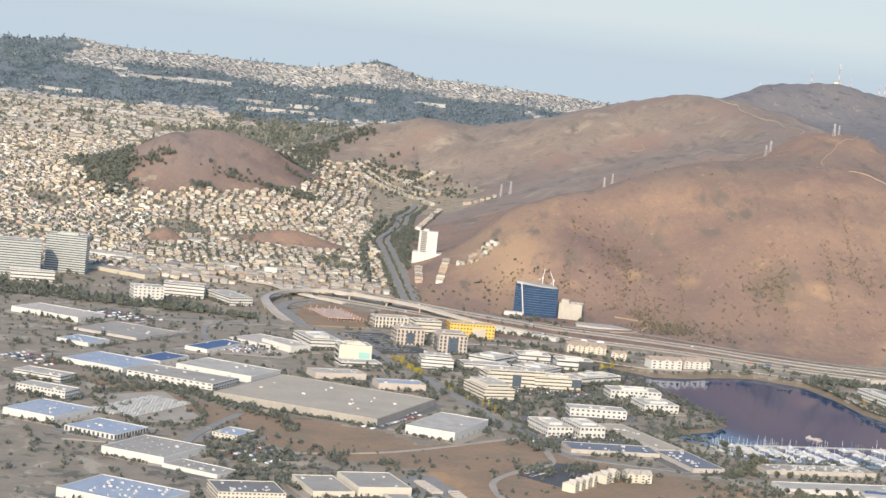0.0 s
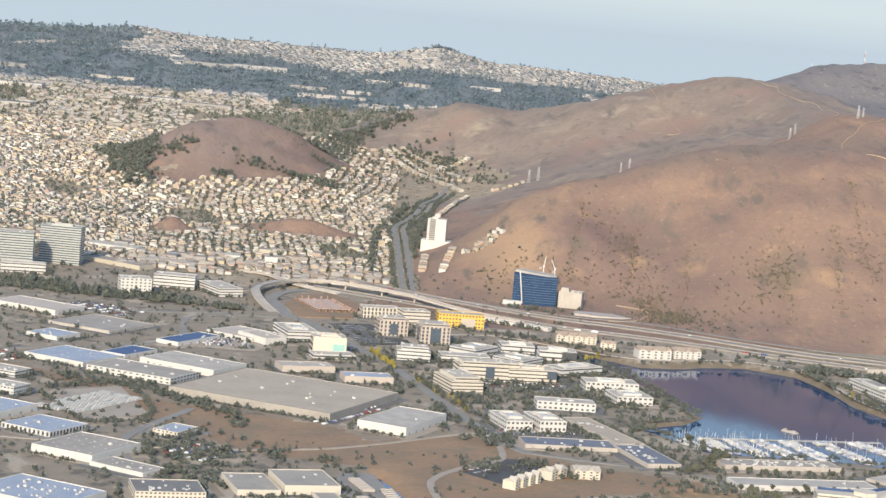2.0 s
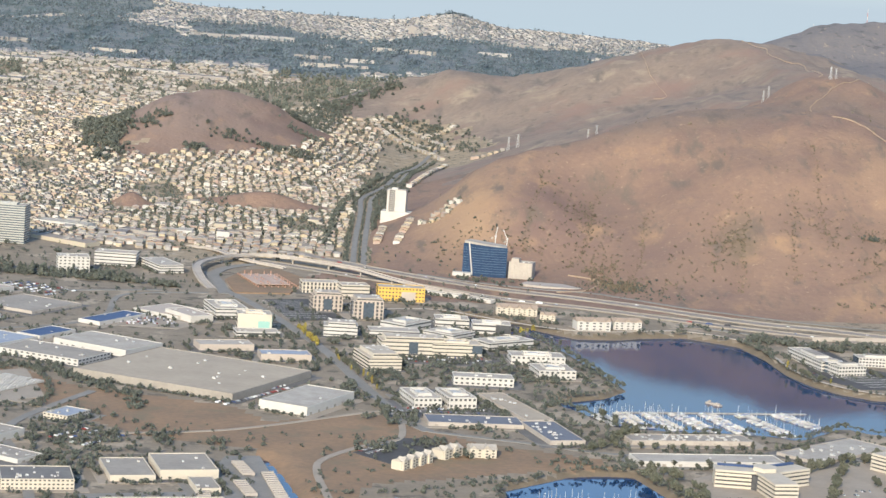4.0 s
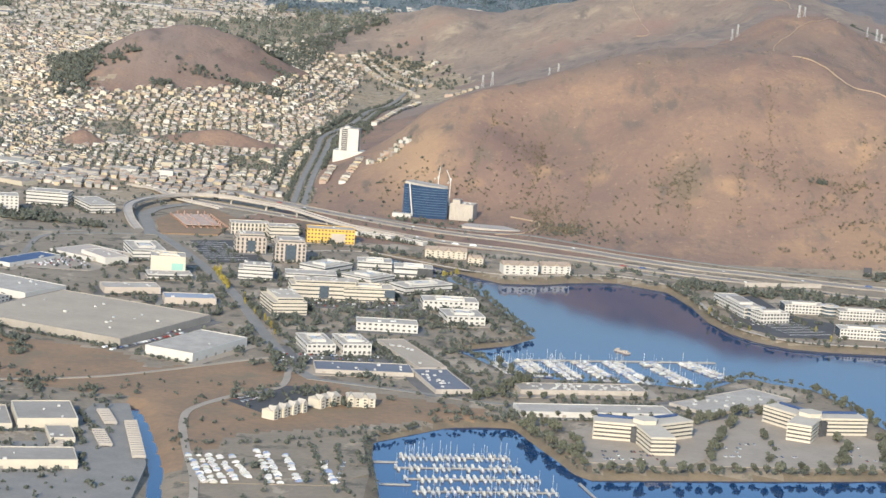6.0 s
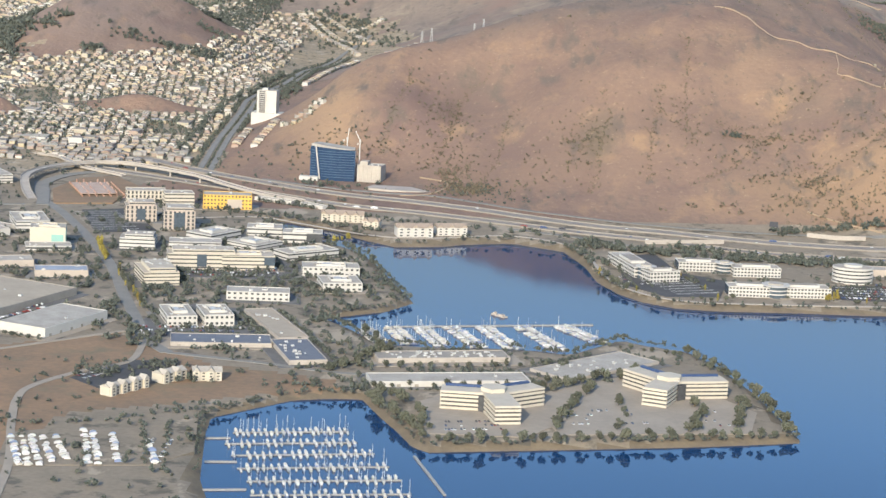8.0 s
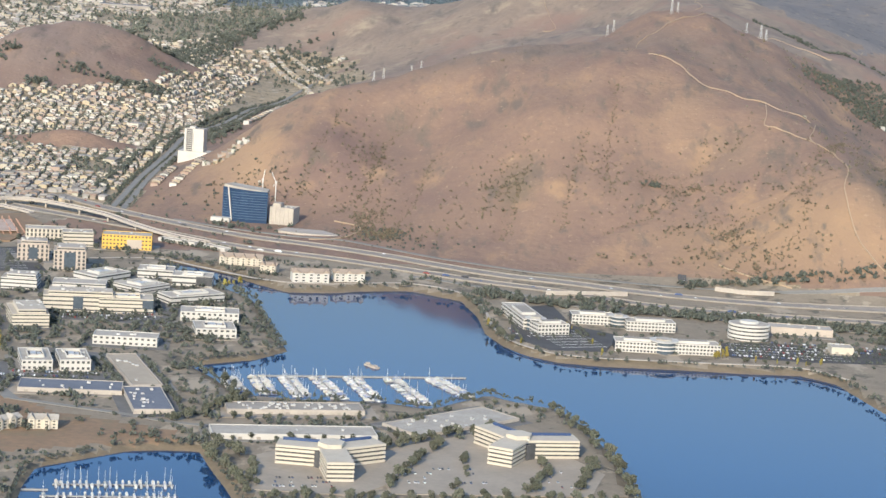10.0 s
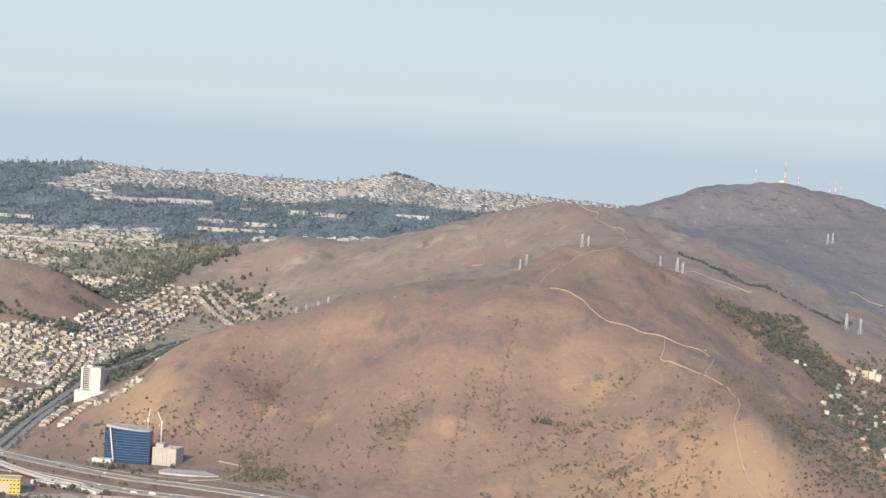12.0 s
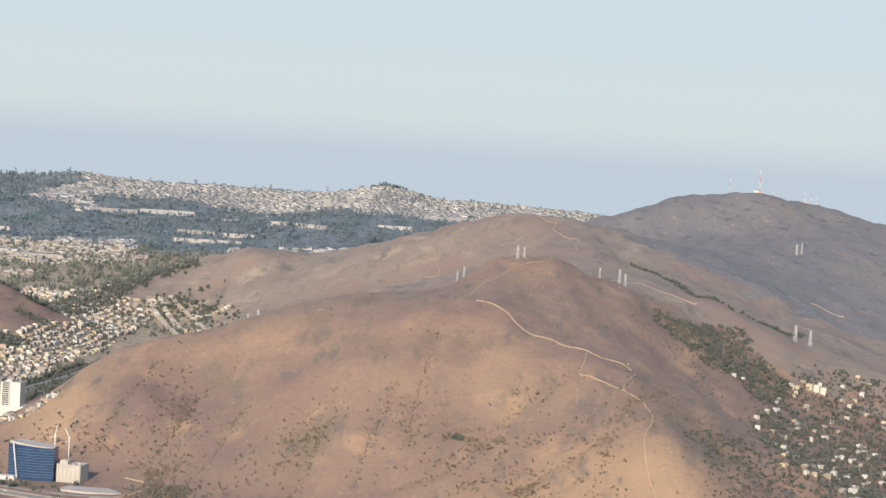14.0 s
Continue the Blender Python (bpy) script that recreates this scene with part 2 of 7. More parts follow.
M_BOATS = palette("moored_paint", [(0.56, 0.54, 0.50), (0.64, 0.62, 0.57), (0.48, 0.47, 0.45), (0.54, 0.50, 0.42), (0.25, 0.30, 0.42), (0.75, 0.74, 0.71)], 0.4)
M_MAST = mat("mast_alloy", (0.70, 0.69, 0.66), 0.35, metal=0.4)
M_CAR = palette("car_paint", [(0.75, 0.75, 0.74), (0.05, 0.05, 0.055), (0.40, 0.41, 0.42), (0.60, 0.60, 0.60), (0.20, 0.03, 0.03), (0.05, 0.08, 0.18), (0.13, 0.13, 0.14), (0.80, 0.79, 0.76)], 0.3, False)
M_CARS = palette("parked_paint", [(0.75, 0.75, 0.74), (0.05, 0.05, 0.055), (0.40, 0.41, 0.42), (0.62, 0.62, 0.62), (0.25, 0.05, 0.04), (0.06, 0.09, 0.18), (0.13, 0.13, 0.14), (0.80, 0.79, 0.76)], 0.3)
M_HOUSE = palette("house_paint", [(0.50, 0.44, 0.34), (0.60, 0.55, 0.47), (0.47, 0.38, 0.27), (0.38, 0.355, 0.32), (0.55, 0.45, 0.30), (0.36, 0.29, 0.23), (0.62, 0.59, 0.53), (0.44, 0.33, 0.26)], 0.8, False)
M_HOUSES = palette("town_paint", [(0.49, 0.43, 0.33), (0.57, 0.52, 0.43), (0.45, 0.365, 0.26), (0.37, 0.335, 0.295), (0.52, 0.43, 0.29), (0.33, 0.27, 0.215), (0.58, 0.545, 0.48), (0.42, 0.32, 0.25)], 0.8)
M_ROOF = palette("shingle_roof", [(0.33, 0.28, 0.225), (0.43, 0.375, 0.30), (0.25, 0.22, 0.19), (0.42, 0.29, 0.20), (0.39, 0.35, 0.30), (0.50, 0.44, 0.355)], 0.9, False)
M_FOAM = mat("floating_dock", (0.36, 0.34, 0.31), 0.85)

# water: dark and glossy, with small ripples
M_WATER = bpy.data.materials.new("bay_water")
M_WATER.use_nodes = True
nt = M_WATER.node_tree
bs = nt.nodes["Principled BSDF"]
bs.inputs["Base Color"].default_value = (0.008, 0.041, 0.108, 1)
bs.inputs["Roughness"].default_value = 0.035
bs.inputs["IOR"].default_value = 1.33
bs.inputs["Specular IOR Level"].default_value = 0.28
geo = nt.nodes.new("ShaderNodeNewGeometry")
nz = nt.nodes.new("ShaderNodeTexNoise")
nz.inputs["Scale"].default_value = 0.5
nz.inputs["Detail"].default_value = 3
nt.links.new(geo.outputs["Position"], nz.inputs["Vector"])
bp = nt.nodes.new("ShaderNodeBump")
bp.inputs["Strength"].default_value = 0.13
bp.inputs["Distance"].default_value = 0.12
nt.links.new(nz.outputs[0], bp.inputs["Height"])
nt.links.new(bp.outputs[0], bs.inputs["Normal"])


# ---- mesh helpers ----
def mesh_of(name, bm, material):
    me = bpy.data.meshes.new(name)
    bm.to_mesh(me)
    bm.free()
    for m in (material if isinstance(material, (list, tuple)) else [material]):
        me.materials.append(m)
    return me


def part(name, bm, material, parent=None, label=""):
    """Links a bmesh, or a finished mesh, as one object under a thing."""
    me = bm if isinstance(bm, bpy.types.Mesh) else mesh_of(name, bm, material)
    ob = new(name, me)
    ob.parent = parent
    return tagged(ob, label)


def block(bm, x0, x1, y0, y1, z0, z1, taper=0.0):
    """A box, with its top drawn in by taper."""
    t = taper
    lo = [bm.verts.new(p) for p in ((x0, y0, z0), (x1, y0, z0), (x1, y1, z0), (x0, y1, z0))]
    hi = [bm.verts.new(p) for p in ((x0 + t, y0 + t, z1), (x1 - t, y0 + t, z1), (x1 - t, y1 - t, z1), (x0 + t, y1 - t, z1))]
    bm.faces.new(lo[::-1])
    bm.faces.new(hi)
    for i in range(4):
        j = (i + 1) % 4
        bm.faces.new((lo[i], lo[j], hi[j], hi[i]))
    return bm


def boxes(*dims):
    bm = bmesh.new()
    for d in dims:
        block(bm, *d)
    return bm


def prism(bm, pts, z0, z1):
    """An upright prism over a plan outline, counter-clockwise."""
    lo = [bm.verts.new((x, y, z0)) for x, y in pts]
    hi = [bm.verts.new((x, y, z1)) for x, y in pts]
    bm.faces.new(lo[::-1])
    bm.faces.new(hi)
    n = len(pts)
    for i in range(n):
        j = (i + 1) % n
        bm.faces.new((lo[i], lo[j], hi[j], hi[i]))
    return bm


# ---- the lie of the land ----
SHORE_NORTH = [(-78, 1186), (-64, 1180), (-43, 1164), (-19, 1138), (-1, 1122), (24, 1130), (37, 1141), (62, 1152), (90, 1135), (100, 1095), (105, 1054),
               (114, 1028), (125, 1011), (141, 1000), (162, 999), (205, 1005), (232, 1007), (256, 1012), (271, 999), (279, 968), (290, 929), (330, 860), (430, 820),
               (1500, 760), (1500, -900), (-30, -900), (-25, 500), (-37, 661)]
SHORE_SOUTH = [(-42, 681), (-48, 736), (-49, 758), (-28, 782), (-22, 789), (-9, 794), (3, 796), (12, 770), (19, 752), (25, 734), (31, 727), (45, 731),
               (86, 742), (129, 754), (170, 768), (165, 807), (161, 837), (150, 883), (142, 903), (121, 913), (109, 925), (103, 914), (84, 888), (66, 892), (26, 887),
               (5, 889), (-8, 915), (-22, 936), (4, 957), (16, 980), (5, 1022), (-2, 1049), (-8, 1073), (-17, 1098), (-30, 1115), (-44, 1133), (-61, 1154), (-77, 1183)]
CANAL = [(-147, 781), (-139, 756), (-131, 726), (-124, 697), (-116, 640), (-112, 640), (-120, 698), (-127, 727), (-135, 757), (-143, 781)]
FRONT_HILL = [
    (141, 1636, 62.7, 119, 81, -11),
    (86, 1542, 52.9, 82, 64, -2),
    (272, 1453, 68.8, 92, 74, -127),
    (362, 1355, 32.9, 69, 52, 156),
    (16, 1463, 15.0, 84, 34, -73),
    (66, 1713, 4.8, 557, 46, -42),
    (139, 1431, 39.7, 58, 52, 44),
    (284, 1264, 11.8, 109, 34, -1),
    (305, 1306, 27.2, 34, 46, 13),
    (223, 1629, 16.7, 34, 94, -3),
    (-52, 1509, 30.4, 70, 38, 78),
    (268, 1731, 65.4, 67, 76, -112)]
FRONT_SPURS = [
    (71, 1442, 7.1, 34, 69, 24),
    (25, 1450, -12.8, 34, 34, 29),
    (331, 1256, 14.5, 34, 34, 0),
    (191, 1517, 14.1, 41, 34, 22),
    (298, 1616, 32.4, 50, 64, -13),
    (-23, 1434, 22.0, 34, 35, -5),
    (391, 1704, 25.5, 44, 118, -2),
    (158, 1328, 16.8, 58, 34, -4)]
FAR_HILLS = [
    (407, 1845, 27.9, 114, 62, 6),
    (222, 2410, 80.6, 146, 203, 17),
    (677, 2813, 99.0, 194, 433, -32),
    (-347, 1981, 40.7, 48, 92, -1),
    (-35, 2530, 23.7, 106, 146, -160),
    (49, 2188, -3.1, 152, 586, 87),
    (222, 1913, 77.8, 124, 174, -62),
    (325, 2039, 16.5, 102, 410, 78),
    (346, 3048, -101.2, 47, 79, 92),
    (-76, 2445, 28.6, 34, 75, -178)]
FAR_SPURS = [
    (-113, 2039, -17.4, 66, 307, 1),
    (447, 2931, 93.0, 95, 229, -52),
    (-266, 2057, 14.0, 75, 34, 7),
    (264, 2158, 20.3, 39, 144, 9),
    (415, 2225, 26.2, 98, 125, -62),
    (-272, 2034, 18.0, 45, 108, 10),
    (-158, 2484, 25.8, 46, 131, -8),
    (84, 2323, 20.0, 122, 87, 6)]


GULLIES = [[(259, 1402), (255, 1376), (238, 1369), (221, 1345), (207, 1309), (192, 1290), (170, 1276)], [(290, 1300), (267, 1285), (249, 1280), (235, 1268)], [(280, 1266), (264, 1259), (249, 1256), (233, 1250)],
           [(46, 1500), (42, 1485), (33, 1473), (25, 1458), (22, 1427), (15, 1373), (2, 1349)], [(120, 1402), (124, 1373), (119, 1352), (117, 1332), (115, 1302), (109, 1273)], [(160, 1400), (150, 1340), (146, 1285)],
           [(330, 1420), (300, 1330), (286, 1265), (272, 1238)], [(60, 1420), (52, 1350), (40, 1300)], [(-10, 1500), (-14, 1458), (-20, 1420), (-24, 1380)], [(180, 1470), (176, 1410), (172, 1360), (176, 1320)]]
KNOLLS = [(-222, 1600, 52, 26), (-318, 1545, 18, 16)]


def shore_distance(x, y, outline):
    """How far points lie from a water's edge: positive on land, negative on water."""
    d = np.full(x.shape, 1e9)
    inside = np.zeros(x.shape, bool)
    n = len(outline)
    for i in range(n):
        (x0, y0), (x1, y1) = outline[i], outline[(i + 1) % n]
        ex, ey = x1 - x0, y1 - y0
        t = np.clip(((x - x0) * ex + (y - y0) * ey) / (ex * ex + ey * ey), 0, 1)
        d = np.minimum(d, np.hypot(x - x0 - t * ex, y - y0 - t * ey))
        if y0 != y1:
            inside ^= ((y0 > y) != (y1 > y)) & (x < x0 + (y - y0) * ex / ey)
    return np.where(inside, -d, d)


def dry(x, y):
    return np.minimum(shore_distance(x, y, SHORE_NORTH + SHORE_SOUTH), shore_distance(x, y, CANAL))


def relief(x, y):
    z = 0 * x
    for cx, cy, h, sx, sy, turn in FRONT_HILL + FRONT_SPURS + FAR_HILLS + FAR_SPURS:
        c, s = math.cos(radians(turn)), math.sin(radians(turn))
        u, v = (x - cx) * c + (y - cy) * s, -(x - cx) * s + (y - cy) * c
        z = z + h * np.exp(-0.5 * ((u / sx) ** 2 + (v / sy) ** 2))
    return z


def waves(x, y, size, seed):
    """Smooth uneven waves, about -1 to 1."""
    rs = np.random.RandomState(seed)
    z = 0 * x
    for _ in range(7):
        a, k, p = rs.uniform(0, 6.28), rs.uniform(0.6, 1.6) * 6.28 / size, rs.uniform(0, 6.28)
        z = z + np.sin((x * math.cos(a) + y * math.sin(a)) * k + p)
    return z / 4


def land(x, y):
    """Height of the ground."""
    x, y = np.asarray(x, float), np.asarray(y, float)
    base = np.interp(y, [0, 1250, 1700, 2400, 3300, 4650, 4720, 6000], [1.5, 3, 11, 27, 42, 92, 80, 10])
    base = base + np.interp(y, [3300, 4300], [0, 1]) * SKYLINE(x)
    hill = relief(x, y)
    gully = np.clip(hill / 40, 0, 1)
    rough = gully * (2.2 * waves(x, y * 0.45, 70, 3) + 1.2 * waves(x, y * 0.6, 33, 4) + 0.5 * waves(x, y, 14, 5) + 0.9 * np.abs(waves(x, y * 0.3, 46, 6)) - 0.4)
    for kx, ky, rx, ry in KNOLLS:
        hill = hill + 11 * np.exp(-2.2 * (((x - kx) / rx) ** 2 + ((y - ky) / ry) ** 2))
    far = np.clip((y - 2500) / 900, 0, 1) * (5 * waves(x, y, 420, 7) + 2.5 * waves(x, y, 170, 8))
    z = base + hill + rough + far
    for line in GULLIES:
        d = np.full(x.shape, 1e9)
        for (ax, ay), (bx, by) in zip(line[:-1], line[1:]):
            ex, ey = bx - ax, by - ay
            t = np.clip(((x - ax) * ex + (y - ay) * ey) / (ex * ex + ey * ey), 0, 1)
            d = np.minimum(d, np.hypot(x - ax - t * ex, y - ay - t * ey))
        z = z - 1.9 * np.exp(-(d / 4.5) ** 2) * np.clip((hill - 3) / 6, 0, 1)
    return z


def SKYLINE(x):
    return np.interp(x, [-1300, -1011, -770, -593, -316, -204, -130, -92, 21, 121, 295, 600, 1500], [0, 3, 13, 12, 7, 10, 22, 26, 8, 5, -3, -15, -30])


def ground_at(x, y):
    return float(land(np.array([x]), np.array([y]))[0])


def ground_sheet():
    ys = np.concatenate([np.arange(-900, 560, 60), np.arange(560, 1320, 4.0), np.arange(1320, 1900, 6.0), np.arange(1900, 3100, 11.0), np.arange(3100, 4700, 22.0), np.arange(4700, 6100, 150)])
    xs = np.concatenate([np.arange(-2600, -640, 40), np.arange(-640, -360, 8.0), np.arange(-360, 420, 4.0), np.arange(420, 760, 8.0), np.arange(760, 2601, 40)])
    gx, gy = np.meshgrid(xs, ys)
    d = dry(gx, gy)
    z = np.minimum(land(gx, gy), -1.6 + np.clip(d + 3, 0, 14) * 0.45 + np.clip(d - 9, 0, 1e4))
    nx, ny = len(xs), len(ys)
    verts = np.stack([gx, gy, z], -1).reshape(-1, 3)
    i = np.arange(nx * ny).reshape(ny, nx)
    faces = np.stack([i[:-1, :-1], i[:-1, 1:], i[1:, 1:], i[1:, :-1]], -1).reshape(-1, 4)
    me = bpy.data.meshes.new("ground")
    me.from_pydata(verts.tolist(), [], faces.tolist())
    for m in (M_HILL, M_TOWN, M_FIELD, M_BANK, M_HAZYLAND, M_BACKHILL, M_CHAPARRAL, M_FLATS):
        me.materials.append(m)
    cx, cy = verts[faces].mean(1)[:, :2].T
    cd, ch = dry(cx, cy), relief(cx, cy)
    wob = waves(cx, cy, 60, 11) * 6
    which = np.zeros(len(faces), int)
    which[((cy + wob * 0.4 < 1215) & (ch < 7)) | (cy < 1150) | ((ch < 10 + wob) & (cx < np.interp(cy, [1215, 1300, 1335, 1690, 1940, 2100], [-190, -150, -128, -138, -108, -60]))) | ((ch < 9 + wob) & (cy > 1950))] = 1
    which[(which == 1) & (cy + wob * 0.5 < 1300 + np.clip(-cx - 240, 0, 90)) & (ch < 6)] = 7
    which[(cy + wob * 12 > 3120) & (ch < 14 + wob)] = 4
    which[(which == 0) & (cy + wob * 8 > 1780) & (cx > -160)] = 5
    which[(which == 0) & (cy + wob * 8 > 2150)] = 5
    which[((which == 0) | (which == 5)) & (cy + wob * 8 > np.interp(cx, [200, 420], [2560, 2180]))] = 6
    for kx, ky, rx, ry in KNOLLS:
        which[((cx - kx) / rx) ** 2 + ((cy - ky) / ry) ** 2 + wob * 0.03 < 1] = 0
    field = shore_distance(cx, cy, FIELD) + wob * 0.25 < 0
    which[field] = 2
    which[(shore_distance(cx, cy, SHORE_NORTH + SHORE_SOUTH) < 5 + wob * 0.4) & (cy < 1215)] = 3
    me.polygons.foreach_set("material_index", which.astype(np.int32))
    me.polygons.foreach_set("use_smooth", np.ones(len(faces), bool))
    return tagged(new("ground", me), "dry brown grassy hills and grey built-up flats by the bay", "ground", kind="structure")


FIELD = [(-240, 842), (-250, 858), (-262, 884), (-275, 905), (-300, 925), (-345, 965), (-350, 975), (-300, 940), (-270, 918), (-245, 893), (-228, 888), (-205, 880), (-165, 868), (-150, 842), (-120, 862), (-105, 880), (-80, 850), (-60, 830), (-10, 815), (-4, 800), (-30, 790), (-60, 770), (-100, 745), (-112, 690),
         (-128, 690), (-140, 750), (-150, 790), (-200, 800)]
ground_sheet()

bm = bmesh.new()
bm.faces.new([bm.verts.new(p) for p in ((-1500, -1000, 0), (2600, -1000, 0), (2600, 1300, 0), (-1500, 1300, 0))])
tagged(part("water", bm, M_WATER), "calm blue bay water with faint ripples", "water", kind="structure")

# bank of sea haze behind the last ridge
hz = bpy.data.materials.new("sea_haze")
hz.use_nodes = True
nt = hz.node_tree
nt.nodes.clear()
geo = nt.nodes.new("ShaderNodeNewGeometry")
sep = nt.nodes.new("ShaderNodeSeparateXYZ")
nt.links.new(geo.outputs["Position"], sep.inputs[0])
ramp = nt.nodes.new("ShaderNodeValToRGB")
rng = nt.nodes.new("ShaderNodeMapRange")
rng.inputs[1].default_value, rng.inputs[2].default_value = 60, 700
nt.links.new(sep.outputs[2], rng.inputs[0])
nt.links.new(rng.outputs[0], ramp.inputs[0])
el = ramp.color_ramp.elements
for n, (at, c) in enumerate(((0.0, (0.50, 0.60, 0.69)), (0.21, (0.50, 0.59, 0.68)), (0.255, (0.54, 0.63, 0.70)), (0.34, (0.61, 0.69, 0.73)), (0.6, (0.59, 0.70, 0.76)), (1.0, (0.55, 0.69, 0.78)))):
    k = el[n] if n < 2 else el.new(at)
    k.position, k.color = at, (*c, 1)
em = nt.nodes.new("ShaderNodeEmission")
nt.links.new(ramp.outputs[0], em.inputs[0])
em.inputs[1].default_value = 0.545
tr = nt.nodes.new("ShaderNodeBsdfTransparent")
mx = nt.nodes.new("ShaderNodeMixShader")
fade = nt.nodes.new("ShaderNodeMapRange")
fade.inputs[1].default_value, fade.inputs[2].default_value = 600, 1050
nt.links.new(sep.outputs[2], fade.inputs[0])
nt.links.new(fade.outputs[0], mx.inputs[0])
nt.links.new(em.outputs[0], mx.inputs[1])
nt.links.new(tr.outputs[0], mx.inputs[2])
out = nt.nodes.new("ShaderNodeOutputMaterial")
nt.links.new(mx.outputs[0], out.inputs[0])
bm = bmesh.new()
prev = None
for k in range(-40, 41):
    a = radians(k * 1.2)
    row = [bm.verts.new((4770 * math.sin(a), 4770 * math.cos(a), z)) for z in (-60, 1100)]
    if prev:
        bm.faces.new((prev[0], row[0], row[1], prev[1]))
    prev = row
tagged(part("backdrop", bm, hz), "pale blue bank of sea haze along the horizon", "backdrop", kind="structure")


# ---- buildings ----
UNIT_MESH = mesh_of("rooftop_unit", boxes((-0.5, 0.5, -0.35, 0.35, 0, 0.45)), M_STEEL)
FAN_MESH = mesh_of("fan_hood", boxes((-0.3, 0.1, -0.2, 0.2, 0.45, 0.58, 0.04)), M_GREYROOF)
SKYLIGHT_MESH = mesh_of("skylight", boxes((-0.45, 0.45, -0.25, 0.25, 0, 0.14, 0.08)), M_WHITE)
PANE_MESH = {}


def pane_mesh(w, h):
    """A framed window leaf of a given size, its outer face on local -y."""
    key = (round(w, 2), round(h, 2))
    if key not in PANE_MESH:
        PANE_MESH[key] = mesh_of("window", boxes((-w / 2, w / 2, -0.05, 0.05, -h / 2, h / 2, 0.0)), M_GLASS)
    return PANE_MESH[key]


def windows(root, w, d, z, h, n_x, n_y, width, faces="nsew"):
    """A row of single windows round a box w by d."""
    for f in faces:
        n, run, off, turn = {"s": (n_x, w, d, 0), "n": (n_x, w, d, 180), "e": (n_y, d, w, 90), "w": (n_y, d, w, 270)}[f]
        for k in range(n):
            ob = new("window", pane_mesh(width, h))
            ob.parent = root
            ob.matrix_basis = pose(0, 0, z, 0, 0, turn) @ pose((k + 0.5) * run / n - run / 2, -off / 2 - 0.01, 0)


def band(w, d, z0, z1, proud=0.04):
    """A ribbon of glazing round a box."""
    a, b2 = w / 2 + proud, d / 2 + proud
    return boxes((-a, a, -b2, -b2 + 0.3, z0, z1), (-a, a, b2 - 0.3, b2, z0, z1), (-a, -a + 0.3, -b2 + 0.3, b2 - 0.3, z0, z1), (a - 0.3, a, -b2 + 0.3, b2 - 0.3, z0, z1))


def roof_clutter(root, w, d, z, units, skylights, seed):
    rs = random.Random(seed)
    for _ in range(units):
        ob = new("rooftop_unit", UNIT_MESH)
        ob.parent = root
        s = rs.uniform(0.7, 1.7)
        ob.matrix_basis = pose(rs.uniform(-0.4, 0.4) * w, rs.uniform(-0.4, 0.4) * d, z, 0, 0, rs.choice((0, 90))) @ Matrix.Diagonal((s, s, s, 1))
        part("fan_hood", FAN_MESH, None, ob)
    if skylights:
        nx, ny = skylights
        for i in range(nx):
            for j in range(ny):
                if rs.random() < 0.85:
                    ob = new("skylight", SKYLIGHT_MESH)
                    ob.parent = root
                    ob.matrix_basis = pose(((i + 0.5) / nx - 0.5) * w * 0.92 + rs.uniform(-0.3, 0.3), ((j + 0.5) / ny - 0.5) * d * 0.92, z)


def shell(root, w, d, h, wall, roof, z0=0.0, lip=0.35, rim=0.3):
    """Walls with a parapet, and the roof inside it."""
    a, b2 = w / 2, d / 2
    bm = boxes((-a, a, -b2, b2, z0 - (2.5 if z0 == 0 else 0), z0 + h - lip), (-a, a, -b2, -b2 + rim, z0 + h - lip, z0 + h), (-a, a, b2 - rim, b2, z0 + h - lip, z0 + h),
               (-a, -a + rim, -b2 + rim, b2 - rim, z0 + h - lip, z0 + h), (a - rim, a, -b2 + rim, b2 - rim, z0 + h - lip, z0 + h))
    part("wall", bm, wall, root)
    part("roof", boxes((-a + rim, a - rim, -b2 + rim, b2 - rim, z0 + h - lip, z0 + h - lip + 0.06)), roof, root)


